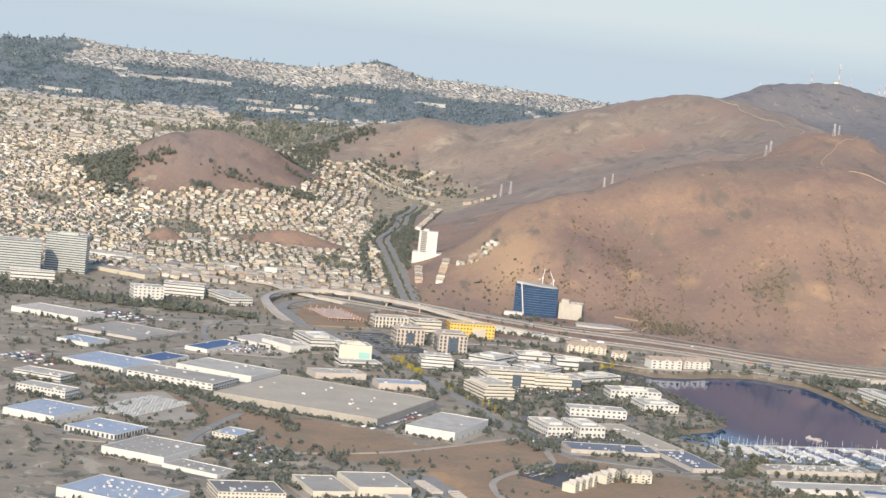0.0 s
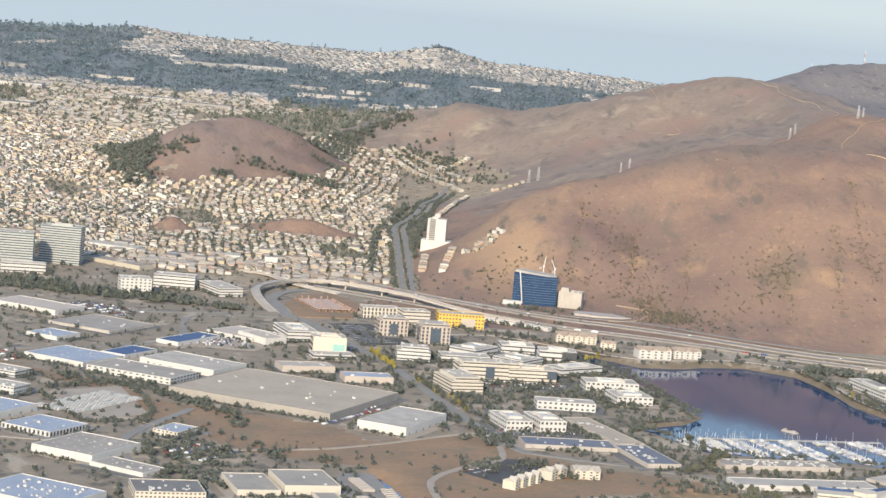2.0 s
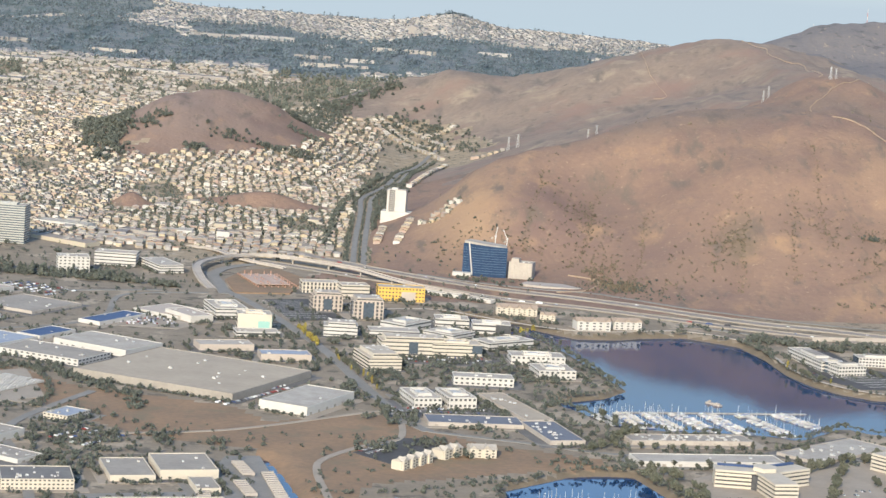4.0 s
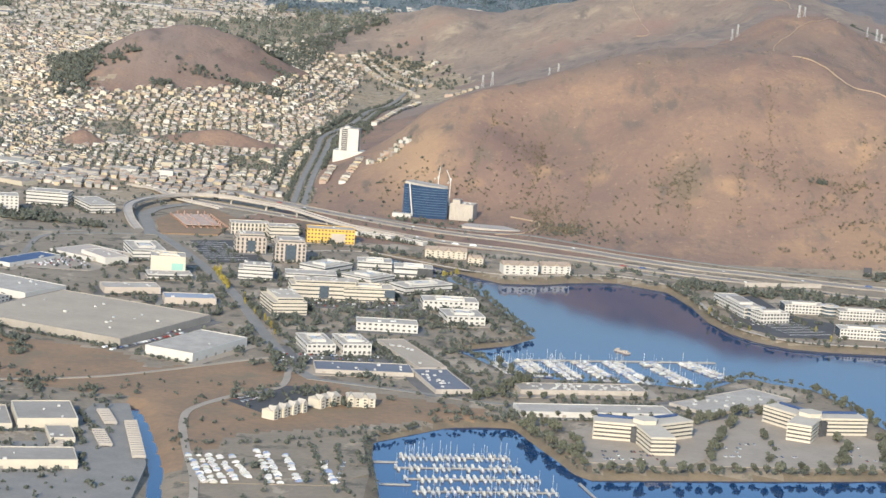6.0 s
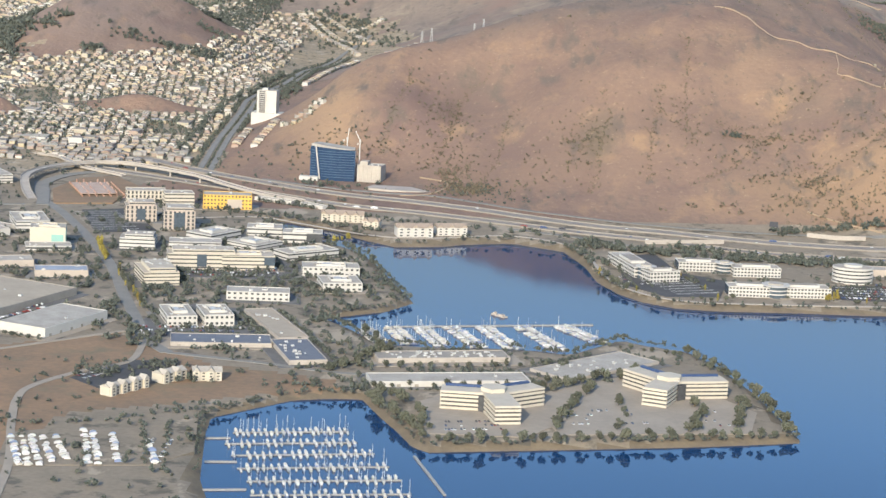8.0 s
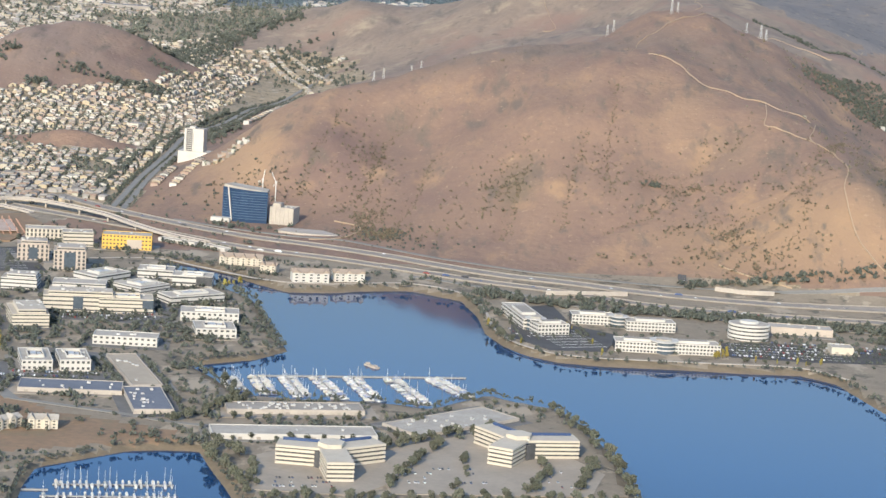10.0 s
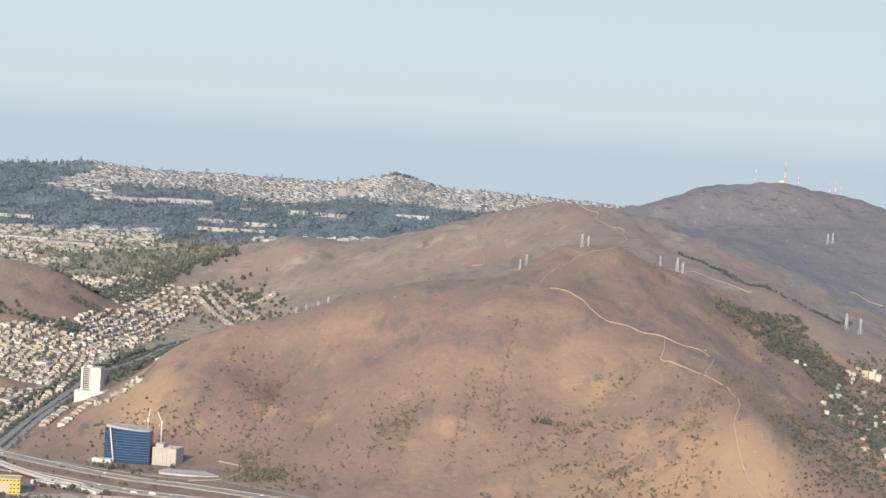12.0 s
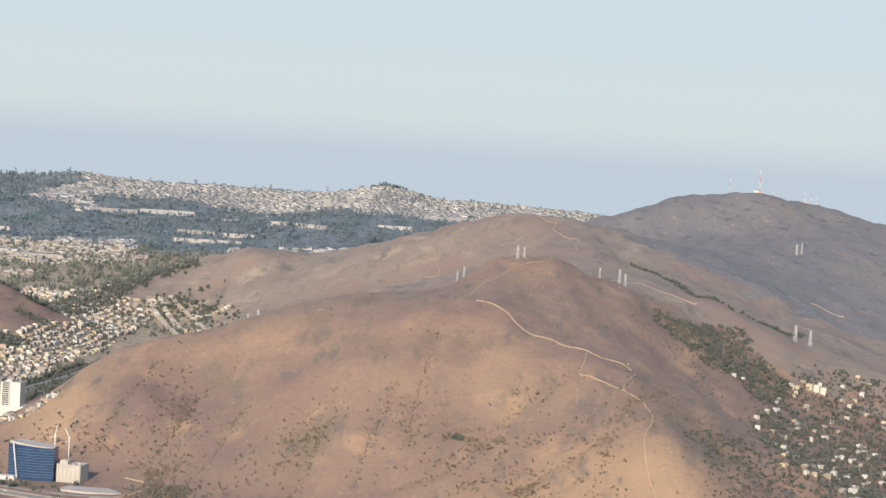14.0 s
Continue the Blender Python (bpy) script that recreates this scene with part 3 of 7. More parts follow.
def building(name, x, y, w, d, turn, h, label, category, wall=None, roof=None, style="plain", storeys=2, bays=(8, 6), units=4, skylights=None, z=None, penthouse=False, group="", setback=0, panels=()):
    root = new(name)
    root.matrix_basis = pose(x, y, ground_at(x, y) if z is None else z, 0, 0, turn)
    tagged(root, label, category, group)
    root["plan"] = (w, d)
    wall, roof = wall or M_WHITE, roof or M_PALE
    shell(root, w, d, h, wall, roof)
    st = h / storeys
    for k in range(storeys):
        if style == "band":
            part("window_band", band(w, d, k * st + st * 0.42, k * st + st * 0.74), M_GLASS, root)
        elif style == "fine":
            part("window_band", band(w, d, k * st + st * 0.38, k * st + st * 0.80), M_BAYGLASS, root)
        elif style == "grid":
            windows(root, w, d, k * st + st * 0.55, st * 0.4, bays[0], bays[1], min(w / bays[0], d / bays[1]) * 0.52)
        elif style == "tall":
            windows(root, w, d, k * st + st * 0.48, st * 0.72, bays[0], bays[1], min(w / bays[0], d / bays[1]) * 0.5)
    if style == "plain":
        for k in range(max(2, int(w / 7))):
            px = (k + 0.5) / max(2, int(w / 7)) * w - w / 2
            part("loading_door", boxes((px - 0.8, px + 0.8, -d / 2 - 0.04, -d / 2 + 0.02, 0, min(1.3, h * 0.5))), M_GREYROOF, root)
    if penthouse:
        a, c = w * 0.26, d * 0.26
        part("roof_screen", boxes((-a, a, -c, -c + 0.25, h - 0.4, h + 0.85), (-a, a, c - 0.25, c, h - 0.4, h + 0.85), (-a, -a + 0.25, -c + 0.25, c - 0.25, h - 0.4, h + 0.85), (a - 0.25, a, -c + 0.25, c - 0.25, h - 0.4, h + 0.85)), wall, root)
        part("plant_deck", boxes((-a + 0.25, a - 0.25, -c + 0.25, c - 0.25, h - 0.3, h - 0.22)), M_DARKROOF, root)
        part("air_handler", boxes((-a * 0.6, a * 0.1, -c * 0.5, c * 0.5, h - 0.22, h + 0.6), (a * 0.25, a * 0.7, -c * 0.4, c * 0.3, h - 0.22, h + 0.4)), M_STEEL, root)
    if setback:
        part("upper_storey", boxes((-w / 2 + setback, w / 2 - setback * 0.4, -d / 2 + setback, d / 2 - 0.3, h - 0.4, h + 1.5)), wall, root)
        part("window_band", boxes((-w / 2 + setback + 0.2, w / 2 - setback * 0.4 - 0.2, -d / 2 + setback - 0.05, -d / 2 + setback + 0.1, h + 0.35, h + 1.0), (w / 2 - setback * 0.4 - 0.1, w / 2 - setback * 0.4 + 0.05, -d / 2 + setback + 0.3, d / 2 - 0.8, h + 0.35, h + 1.0)), M_GLASS, root)
        part("upper_roof", boxes((-w / 2 + setback + 0.2, w / 2 - setback * 0.4 - 0.2, -d / 2 + setback + 0.2, d / 2 - 0.5, h + 1.5, h + 1.56)), roof, root)
    for f, u0, u1, z0, z1, m in panels:
        half = (d if f in "sn" else w) / 2
        bm = boxes((u0 * (w if f in "sn" else d), u1 * (w if f in "sn" else d), -half - 0.14, -half + 0.1, z0 * h, z1 * h))
        part("glass_bay" if m in (M_GLASS, M_BAYGLASS) else "wall_panel", bm, m, root).matrix_basis = pose(0, 0, 0, 0, 0, {"s": 0, "e": 90, "n": 180, "w": 270}[f])
    roof_clutter(root, w, d, h - 0.3 if not setback else h + 1.5, units + (2 if penthouse else 0), skylights, name + label)
    return root


M_TANSHEET = mat("tan_sheet_roof", (0.40, 0.335, 0.25), 0.9, (0.33, 0.275, 0.21), 16, 0.5)
M_BAYGLASS = mat("bay_glass", (0.09, 0.11, 0.13), 0.15, (0.06, 0.075, 0.09), 1.2, 0.6, spec=0.6)
M_SLATE = mat("slate_blue_roof", (0.125, 0.135, 0.16), 0.85, (0.165, 0.172, 0.19), 5, 0.6)
M_SANDY = mat("sandy_roof", (0.47, 0.41, 0.33), 0.9, (0.37, 0.325, 0.265), 4, 0.6)
WH = "warehouse"
OB = "office_building"
# industrial flats south of the field
building(WH, -135, 884, 45, 24, 66, 4.1, "white-walled storage shed with a flat pale grey roof", "warehouse", roof=M_PALE, units=1)
building(WH, -191, 929, 74, 84, 66, 3.6, "very large distribution warehouse with a flat grey-tan roof", "warehouse", M_GREYROOF, M_TANSHEET, units=12)
building(WH, -300, 983, 33, 36, 62, 2.6, "white warehouse with a pale blue-grey roof", "warehouse", roof=M_BLUEROOF, units=3, skylights=(3, 4))
building(WH, -276, 1009, 28, 15, 62, 2.3, "long white warehouse with a navy solar roof", "warehouse", roof=M_NAVYROOF, units=1)
building(WH, -262, 955, 27, 47, 66, 3.3, "white warehouse with office windows and a grey roof", "warehouse", roof=M_GREYROOF, style="grid", bays=(9, 14), units=6)
building(WH, -241, 987, 30, 44, 62, 3.6, "white warehouse with a pale roof and blue skylight strip", "warehouse", roof=M_PALE, units=3)
building(WH, -346, 1135, 27, 46, 62, 3.2, "white industrial building with a tan roof", "warehouse", roof=M_TAN, units=4)
building(WH, -303, 1094, 42, 41, 62, 1.7, "low warehouse with a flat grey roof", "warehouse", M_CONC, M_GREYROOF, units=6)
building(WH, -321, 1044, 20, 20, 62, 2.3, "small white-walled warehouse with a blue-grey roof", "warehouse", roof=M_BLUEROOF)
building(WH, -252, 1066, 40, 14, 62, 2.3, "white industrial building with a navy roof", "warehouse", roof=M_NAVYROOF)
building(WH, -224, 1100, 29, 33, 55, 2.2, "white-walled warehouse with a tan roof", "warehouse", roof=M_TAN)
building(WH, -284, 813, 26, 25, 62, 2.4, "white warehouse with tall window strips and a blue-grey roof", "warehouse", roof=M_BLUEROOF, style="tall", storeys=1, bays=(12, 11), units=4, skylights=(4, 3))
building(WH, -261, 777, 34, 29, 64, 3.2, "white warehouse with a grey roof dotted with skylights", "warehouse", roof=M_GREYROOF, skylights=(6, 5), units=2)
building(WH, -241, 751, 14, 26, 60, 1.9, "low white warehouse wing with a grey roof", "warehouse", roof=M_GREYROOF, skylights=(2, 5))
building(OB, -231, 825, 17, 12, 66, 2.6, "small cream office building with a blue roof", "office building", M_CREAM, M_BLUEROOF, "grid", 2, (9, 6), 5)
building(WH, -312, 839, 31, 26, 64, 3.2, "white warehouse with a pale blue roof", "warehouse", roof=M_BLUEROOF, skylights=(4, 4))
building(OB, -319, 889, 13, 26, 66, 3.6, "white two-storey office building", "office building", roof=M_PALE, style="grid", bays=(7, 14))
building(OB, -326, 930, 14, 26, 66, 3.0, "white two-storey office building", "office building", roof=M_PALE, style="band")
building(OB, -221, 712, 26, 20, 15, 4.2, "cream office building with rows of windows", "office building", M_CREAM, M_DARKROOF, "grid", 3, (16, 12), 12)
building(WH, -265, 692, 31, 38, 64, 3.7, "large white laboratory with a blue-white roof full of machines", "laboratory", roof=M_BLUEROOF, units=30)
building(OB, -266, 660, 24, 12, 70, 4.6, "white stepped office building with striped windows", "office building", style="band", storeys=3, penthouse=True)
building(WH, -192, 738, 17, 28, 18, 2.4, "cream warehouse with a grey roof and a row of loading doors", "warehouse", M_CREAM, M_GREYROOF, units=2)
building(WH, -172, 746, 22, 27, 18, 3.8, "tall cream warehouse with a grey roof", "warehouse", M_CREAM, M_GREYROOF, units=3)
building(WH, -161, 722, 9, 18, 18, 2.4, "cream warehouse annex with a grey roof", "warehouse", M_CREAM, M_GREYROOF, units=2)
building(WH, -170, 684, 44, 17, 16, 3.5, "long cream warehouse with a grey roof", "warehouse", M_CREAM, M_GREYROOF, units=4)
# offices along the freeway
building("office_tower", -366, 1330, 27, 14, -3, 25, "grey-green office tower with close horizontal bands", "office tower", M_GREYWALL, M_PALE, "fine", 16, units=3, penthouse=True)
building("office_tower", -394, 1298, 30, 14, 6, 23, "grey office tower with dark glass bands", "office tower", M_GREYWALL, M_PALE, "fine", 14, units=3)
building(OB, -381, 1276, 28, 10, 12, 6.5, "low white office building with striped windows", "office building", style="band", storeys=3)
building(OB, -304, 1232, 19, 14, 16, 9.5, "white office building with window rows", "office building", style="grid", storeys=5, bays=(7, 6))
building(OB, -283, 1268, 26, 14, 0, 8.3, "white office building with ribbon windows", "office building", style="band", storeys=4)
building(OB, -254, 1262, 16, 34, 30, 5.0, "white three-storey office block", "office building", style="band", storeys=3)
# office parks round the cove
building(OB, -85, 906, 13, 24, 18, 4.6, "white two-storey office building with an open roof court", "office building", style="grid", bays=(6, 10), penthouse=True)
building(OB, -69, 908, 13, 22, 18, 5.3, "white two-storey office building with a roof plant court", "office building", style="grid", bays=(6, 9), penthouse=True)
building(OB, -56, 960, 29, 12, 5, 4.3, "long white office building", "office building", style="grid", bays=(11, 5))
building(WH, -42, 905, 13, 58, 22, 1.7, "long low building with a pale tan roof", "warehouse", M_CONC, M_TANSHEET, units=10)
building(WH, -61, 868, 42, 17, 9, 2.0, "low building with a slate blue roof behind trees", "warehouse", M_CONC, M_SLATE, units=10)
building(WH, -27, 855, 16, 38, 18, 2.2, "low building with a slate blue roof and white fronts", "warehouse", M_CONC, M_SLATE, units=16)
building(WH, 36, 821, 64, 14, 14, 2.5, "long low white shed with a pale roof", "warehouse", roof=M_PALE, units=2)
building(WH, 32, 860, 56, 13, 15, 2.2, "long low boat shed with a cluttered grey roof", "warehouse", M_CONC, M_GREYROOF, units=46)
building(WH, 96, 859, 56, 22, 46, 1.5, "low wide building with a pale grey roof", "warehouse", M_CONC, M_PALE, units=20)
building(OB, -28, 1026, 28, 14, 8, 4.8, "white waterside office building", "office building", style="grid", bays=(11, 6), penthouse=True)
building(OB, -21, 994, 19, 19, 14, 4.4, "white waterside office building with a roof court", "office building", style="grid", bays=(7, 7), penthouse=True)
building(OB, -108, 988, 17, 26, 20, 6.6, "cream stepped office building with terraces", "office building", M_CREAM, M_SANDY, "band", 4, (8, 12), units=10, setback=3.0)
building(OB, -92, 1026, 34, 14, 12, 8.2, "cream office building with dark glass bands", "office building", M_CREAM, M_SANDY, "band", 4, (15, 7), units=12, setback=2.5, panels=[("s", -0.08, 0.06, 0.2, 0.95, M_BAYGLASS)])
building(OB, -70, 1031, 26, 15, 12, 7.4, "cream office building with a dark glass corner", "office building", M_CREAM, M_SANDY, "band", 4, (12, 7), units=10, panels=[("s", 0.3, 0.5, 0.35, 0.92, M_BAYGLASS), ("e", -0.5, -0.3, 0.35, 0.92, M_BAYGLASS)], penthouse=True)
building(OB, -97, 1106, 25, 17, 58, 4.4, "grey-white office building with ribbon windows", "office building", roof=M_PALE, style="band", storeys=2, penthouse=True)
building(OB, -72, 1127, 19, 14, 5, 4.7, "grey-white office building with ribbon windows", "office building", style="band", storeys=2, penthouse=True)
building(OB, -50, 1112, 21, 13, 4, 5.6, "grey-white office building with a dark glass front", "office building", style="band", storeys=2, penthouse=True, panels=[("s", 0.1, 0.5, 0.1, 0.95, M_GLASS)])
building(OB, -44, 1068, 31, 14, 40, 4.2, "grey-white office building with ribbon windows", "office building", style="band", storeys=2, penthouse=True)
building(OB, -73, 1089, 21, 20, 56, 3.2, "low grey-white office building", "office building", style="band", storeys=2, penthouse=True)
building(OB, -103, 1080, 27, 13, 8, 3.6, "low white office building", "office building", style="band", storeys=2)
building(OB, -131, 1070, 18, 14, 4, 5.9, "white terraced office building with deep balconies", "office building", style="band", storeys=3, setback=2.5, units=6)
building(OB, -144, 1150, 17, 13, 14, 9.2, "tan stone office building", "office building", M_TAN, M_PALE, "tall", 4, (7, 6), 5, setback=2.0, panels=[("s", -0.14, 0.14, 0.12, 0.8, M_BAYGLASS)])
building(OB, -120, 1133, 17, 15, 12, 10.4, "tan stone and glass office building", "office building", M_TAN, M_PALE, "tall", 5, (7, 6), 5, setback=1.5, panels=[("s", -0.18, 0.18, 0.1, 0.9, M_BAYGLASS), ("w", -0.2, 0.2, 0.1, 0.85, M_BAYGLASS)])
building(OB, -152, 1215, 23, 12, 14, 7, "cream office building with tall windows", "office building", M_CREAM, M_PALE, "tall", 3, (10, 5), 4)
building(OB, -131, 1203, 17, 12, 16, 8.5, "glass and cream office building", "office building", M_CREAM, M_PALE, "band", 4)
building("unfinished_building", -103, 1206, 28, 13, 8, 8.6, "building under construction clad in bright yellow sheathing", "building", M_YELLOW, M_PALE, "grid", 4, (14, 6), 3, panels=[("s", 0.0, 0.3, 0.1, 0.7, M_TAN)])
building(OB, -197, 1112, 18, 30, 20, 5.6, "white office building with a stepped roof", "office building", style="band", storeys=3, penthouse=True)
building(OB, -177, 1066, 18, 14, 10, 9.7, "tan and pale teal office building", "office building", M_CREAM, M_PALE, "none", 4, penthouse=True, panels=[("s", 0.1, 0.44, 0.2, 0.62, M_TEAL), ("w", -0.4, 0.4, 0.15, 0.3, M_GLASS), ("w", -0.4, 0.4, 0.45, 0.6, M_GLASS), ("w", -0.4, 0.4, 0.72, 0.86, M_GLASS), ("e", -0.5, 0.4, 0.3, 0.85, M_TEAL)])
building(OB, -174, 1052, 23, 12, 16, 2.6, "low white podium in front of offices", "office building", style="band", storeys=1)
building(WH, -186, 1006, 28, 14, 20, 3.4, "tan low workshop building", "workshop", M_TAN, M_PALE)
building(WH, -154, 989, 25, 13, 14, 3.6, "tan workshop with a blue-grey roof", "workshop", M_TAN, M_BLUEROOF)
building(WH, -214, 1087, 14, 26, 40, 4.0, "white warehouse with a tan roof", "warehouse", roof=M_TAN)
# business park across the cove


def wing(root, x, y, w, d, turn, h, storeys, bays, glass="", screen=True):
    """One wing of a larger building: walls with a parapet, window rows, dark glass ends, roof plant."""
    bm = boxes((-w / 2, w / 2, -d / 2, d / 2, -2, h - 0.35), (-w / 2, w / 2, -d / 2, -d / 2 + 0.3, h - 0.35, h), (-w / 2, w / 2, d / 2 - 0.3, d / 2, h - 0.35, h), (-w / 2, -w / 2 + 0.3, -d / 2 + 0.3, d / 2 - 0.3, h - 0.35, h), (w / 2 - 0.3, w / 2, -d / 2 + 0.3, d / 2 - 0.3, h - 0.35, h))
    ob = part("wing", bm, M_WHITE, root)
    ob.matrix_basis = pose(x, y, 0, 0, 0, turn)
    part("roof", boxes((-w / 2 + 0.3, w / 2 - 0.3, -d / 2 + 0.3, d / 2 - 0.3, h - 0.35, h - 0.29)), M_PALE, ob)
    st = h / storeys
    for k in range(storeys):
        windows(ob, w, d, k * st + st * 0.5, st * 0.5, bays[0], bays[1], min(w / bays[0], d / bays[1]) * 0.62)
    for f in glass:
        run, off, at = {"s": (w, d, 0), "e": (d, w, 90), "n": (w, d, 180), "w": (d, w, 270)}[f]
        part("glass_front", boxes((-run * 0.46, run * 0.46, -off / 2 - 0.16, -off / 2 + 0.1, 0.3, h - 0.5)), M_BAYGLASS, ob, "dark glass front").matrix_basis = pose(0, 0, 0, 0, 0, at)
    if screen:
        part("roof_screen", boxes((-w * 0.3, w * 0.3, -d * 0.22, d * 0.24, h - 0.35, h + 0.9)), M_WHITE, ob)
        part("plant_deck", boxes((-w * 0.28, w * 0.28, -d * 0.19, d * 0.21, h + 0.9, h + 0.95)), M_GREYROOF, ob)
    return ob


def rotunda(root, x, y, r, h, storeys):
    """A round glazed hall between wings, under a thin white roof disc."""
    ring = lambda q: [(x + q * math.cos(radians(k)), y + q * math.sin(radians(k))) for k in range(0, 360, 15)]
    ob = part("rotunda", prism(bmesh.new(), ring(r), -2, h), M_BAYGLASS, root, "dark glazed round hall")
    for k in range(1, storeys):
        part("spandrel", prism(bmesh.new(), ring(r + 0.12), k * h / storeys - 0.25, k * h / storeys + 0.35), M_WHITE, ob)
    part("roof_disc", prism(bmesh.new(), ring(r + 0.8), h, h + 0.4), M_WHITE, ob)
    part("roof_drum", prism(bmesh.new(), ring(r * 0.6), h + 0.4, h + 1.2), M_PALE, ob)


def park_office(x, y, label):
    root = tagged(new("office_building"), label, "office building", "waterside business park")
    root.matrix_basis = pose(x, y, ground_at(x, y))
    root["plan"] = (6, 6)
    return root


o = park_office(125, 1076, "white three-storey L-shaped office building with dark glass corners")
wing(o, -1, 4, 12, 42, 16, 5.6, 3, (6, 20), "n")
wing(o, 12, -21, 17, 10, 24, 5.6, 3, (9, 5), "e")
rotunda(o, 5, -16, 4.6, 5.9, 3)
o = park_office(173, 1086, "white twin office building joined by a dark glass link")
wing(o, -14, 4, 22, 11, 6, 5.0, 3, (12, 6), "w")
wing(o, 15, -3, 25, 11, 8, 5.0, 3, (14, 6), "e")
rotunda(o, -0.5, -0.5, 4.2, 5.2, 3)
o = park_office(192, 1032, "long white waterside office building with a round central hall")
wing(o, -13, -1.5, 22, 11, 4, 5.2, 3, (13, 6), "w")
wing(o, 14, 2.5, 26, 11, 8, 5.2, 3, (15, 6), "e")
rotunda(o, 0, -1.0, 6.4, 5.6, 3)
o = park_office(238, 1080, "white oval office building with four ribbon window bands")
OVAL = [(10.5 * math.cos(radians(k)), 8.0 * math.sin(radians(k))) for k in range(0, 360, 12)]
part("glazing", prism(bmesh.new(), [(u * 0.97, v * 0.97) for u, v in OVAL], -2, 7.6), M_GLASS, o, "dark ribbon glazing")
for k in range(5):
    part("spandrel", prism(bmesh.new(), OVAL, max(k * 1.9 - 0.55, -0.3), min(k * 1.9 + 0.6, 8.0)), M_WHITE, o)
part("roof", prism(bmesh.new(), [(u * 0.94, v * 0.94) for u, v in OVAL], 8.0, 8.06), M_PALE, o)
part("plant_room", prism(bmesh.new(), [(u * 0.45, v * 0.45) for u, v in OVAL], 8.06, 9.2), M_WHITE, o)
building(WH, 267, 1102, 32, 11, 2, 4.0, "long low tan building beside the business park", "building", M_TAN, M_PALE)
building(WH, 282, 1062, 11, 10, 4, 3.6, "small cream building beside a car park", "building", M_CREAM, M_PALE)
building(OB, 320, 1090, 20, 15, -10, 7.2, "white office building with ribbon windows", "office building", style="band", storeys=4)


# ---- roads ----
def glide(pts, step=3.0):
    """A smooth line through plan points."""
    out = []
    n = len(pts)
    for i in range(n - 1):
        p0, p1, p2, p3 = (Vector((*pts[min(max(k, 0), n - 1)], 0)[:3]) for k in (i - 1, i, i + 1, i + 2))
        m = max(2, int((p2 - p1).length / step))
        for k in range(m):
            t = k / m
            out.append(0.5 * ((2 * p1) + (p2 - p0) * t + (2 * p0 - 5 * p1 + 4 * p2 - p3) * t * t + (3 * p1 - p0 - 3 * p2 + p3) * t ** 3))
    out.append(Vector((*pts[-1], 0)[:3]))
    return out


def strip(bm, line, width, shift=0.0, lift=0.25, thick=0.3, deck=None):
    """A slab along a plan line, over the ground or on given deck heights."""
    rows, flat = [], []
    for i, p in enumerate(line):
        d = (line[min(i + 1, len(line) - 1)] - line[max(i - 1, 0)]).normalized()
        side = Vector((d.y, -d.x, 0))
        flat += [p + side * (shift - width / 2), p + side * (shift + width / 2)]
    xy = np.array([(q.x, q.y) for q in flat])
    zs = np.repeat(deck, 2) if deck is not None else land(xy[:, 0], xy[:, 1]) + lift
    for i in range(len(line)):
        za, zb = float(zs[2 * i]), float(zs[2 * i + 1])
        if deck is None and abs(za - zb) < 0.8:
            za = zb = max(za, zb)
        row = [(flat[2 * i].x, flat[2 * i].y, za), (flat[2 * i + 1].x, flat[2 * i + 1].y, zb)]
        rows.append([bm.verts.new(v) for v in row] + [bm.verts.new((v[0], v[1], v[2] - thick)) for v in row])
    for a, b2 in zip(rows[:-1], rows[1:]):
        bm.faces.new((a[0], b2[0], b2[1], a[1]))
        bm.faces.new((a[0], a[2], b2[2], b2[0]))
        bm.faces.new((a[1], b2[1], b2[3], a[3]))
        bm.faces.new((a[2], a[3], b2[3], b2[2]))
    for r in (rows[0], rows[-1]):
        bm.faces.new((r[0], r[1], r[3], r[2]))
    bmesh.ops.recalc_face_normals(bm, faces=bm.faces)
    return bm


def road(name, pts, width, label, material=None, lift=0.25):
    return tagged(part(name, strip(bmesh.new(), glide(pts), width, lift=lift), material or M_ASPHALT), label, "road", kind="structure")


M_DARKSIGN = mat("sign_panel", (0.06, 0.06, 0.07), 0.6)
M_LINE = mat("road_paint", (0.75, 0.73, 0.66), 0.8)
FREEWAY_NORTH = [(-180, 1372), (-137, 1332), (-91, 1300), (-43, 1272), (0, 1256), (40, 1236), (75, 1216), (110, 1200), (147, 1192), (191, 1180), (242, 1174), (326, 1176), (480, 1185)]
FREEWAY_SOUTH = [(-200, 1320), (-132, 1286), (-88, 1264), (-38, 1234), (10, 1218), (60, 1197), (100, 1180), (147, 1166), (189, 1148), (236, 1142), (317, 1146), (480, 1150)]
for nm, line in (("freeway", FREEWAY_NORTH), ("freeway", FREEWAY_SOUTH)):
    road(nm, line, 10, "pale concrete freeway carriageway with several lanes", M_FREEWAY, 0.4)
    for s in (-4.8, 4.8):
        tagged(part("barrier", strip(bmesh.new(), glide(line), 0.3, s, 1.0, 0.9), M_FREEWAY), "low concrete freeway barrier", "barrier", kind="structure")
    for s in (-1.7, 1.7):
        tagged(part("lane_marking", strip(bmesh.new(), glide(line), 0.14, s, 0.42, 0.02), M_LINE), "thin white lane line", "marking", kind="structure")
road("road", [(-95, 1314), (-60, 1298), (-20, 1284), (13, 1276), (45, 1254), (80, 1232), (130, 1212), (190, 1200), (260, 1198), (340, 1204)], 4, "asphalt frontage road at the foot of the hill", M_ROAD)
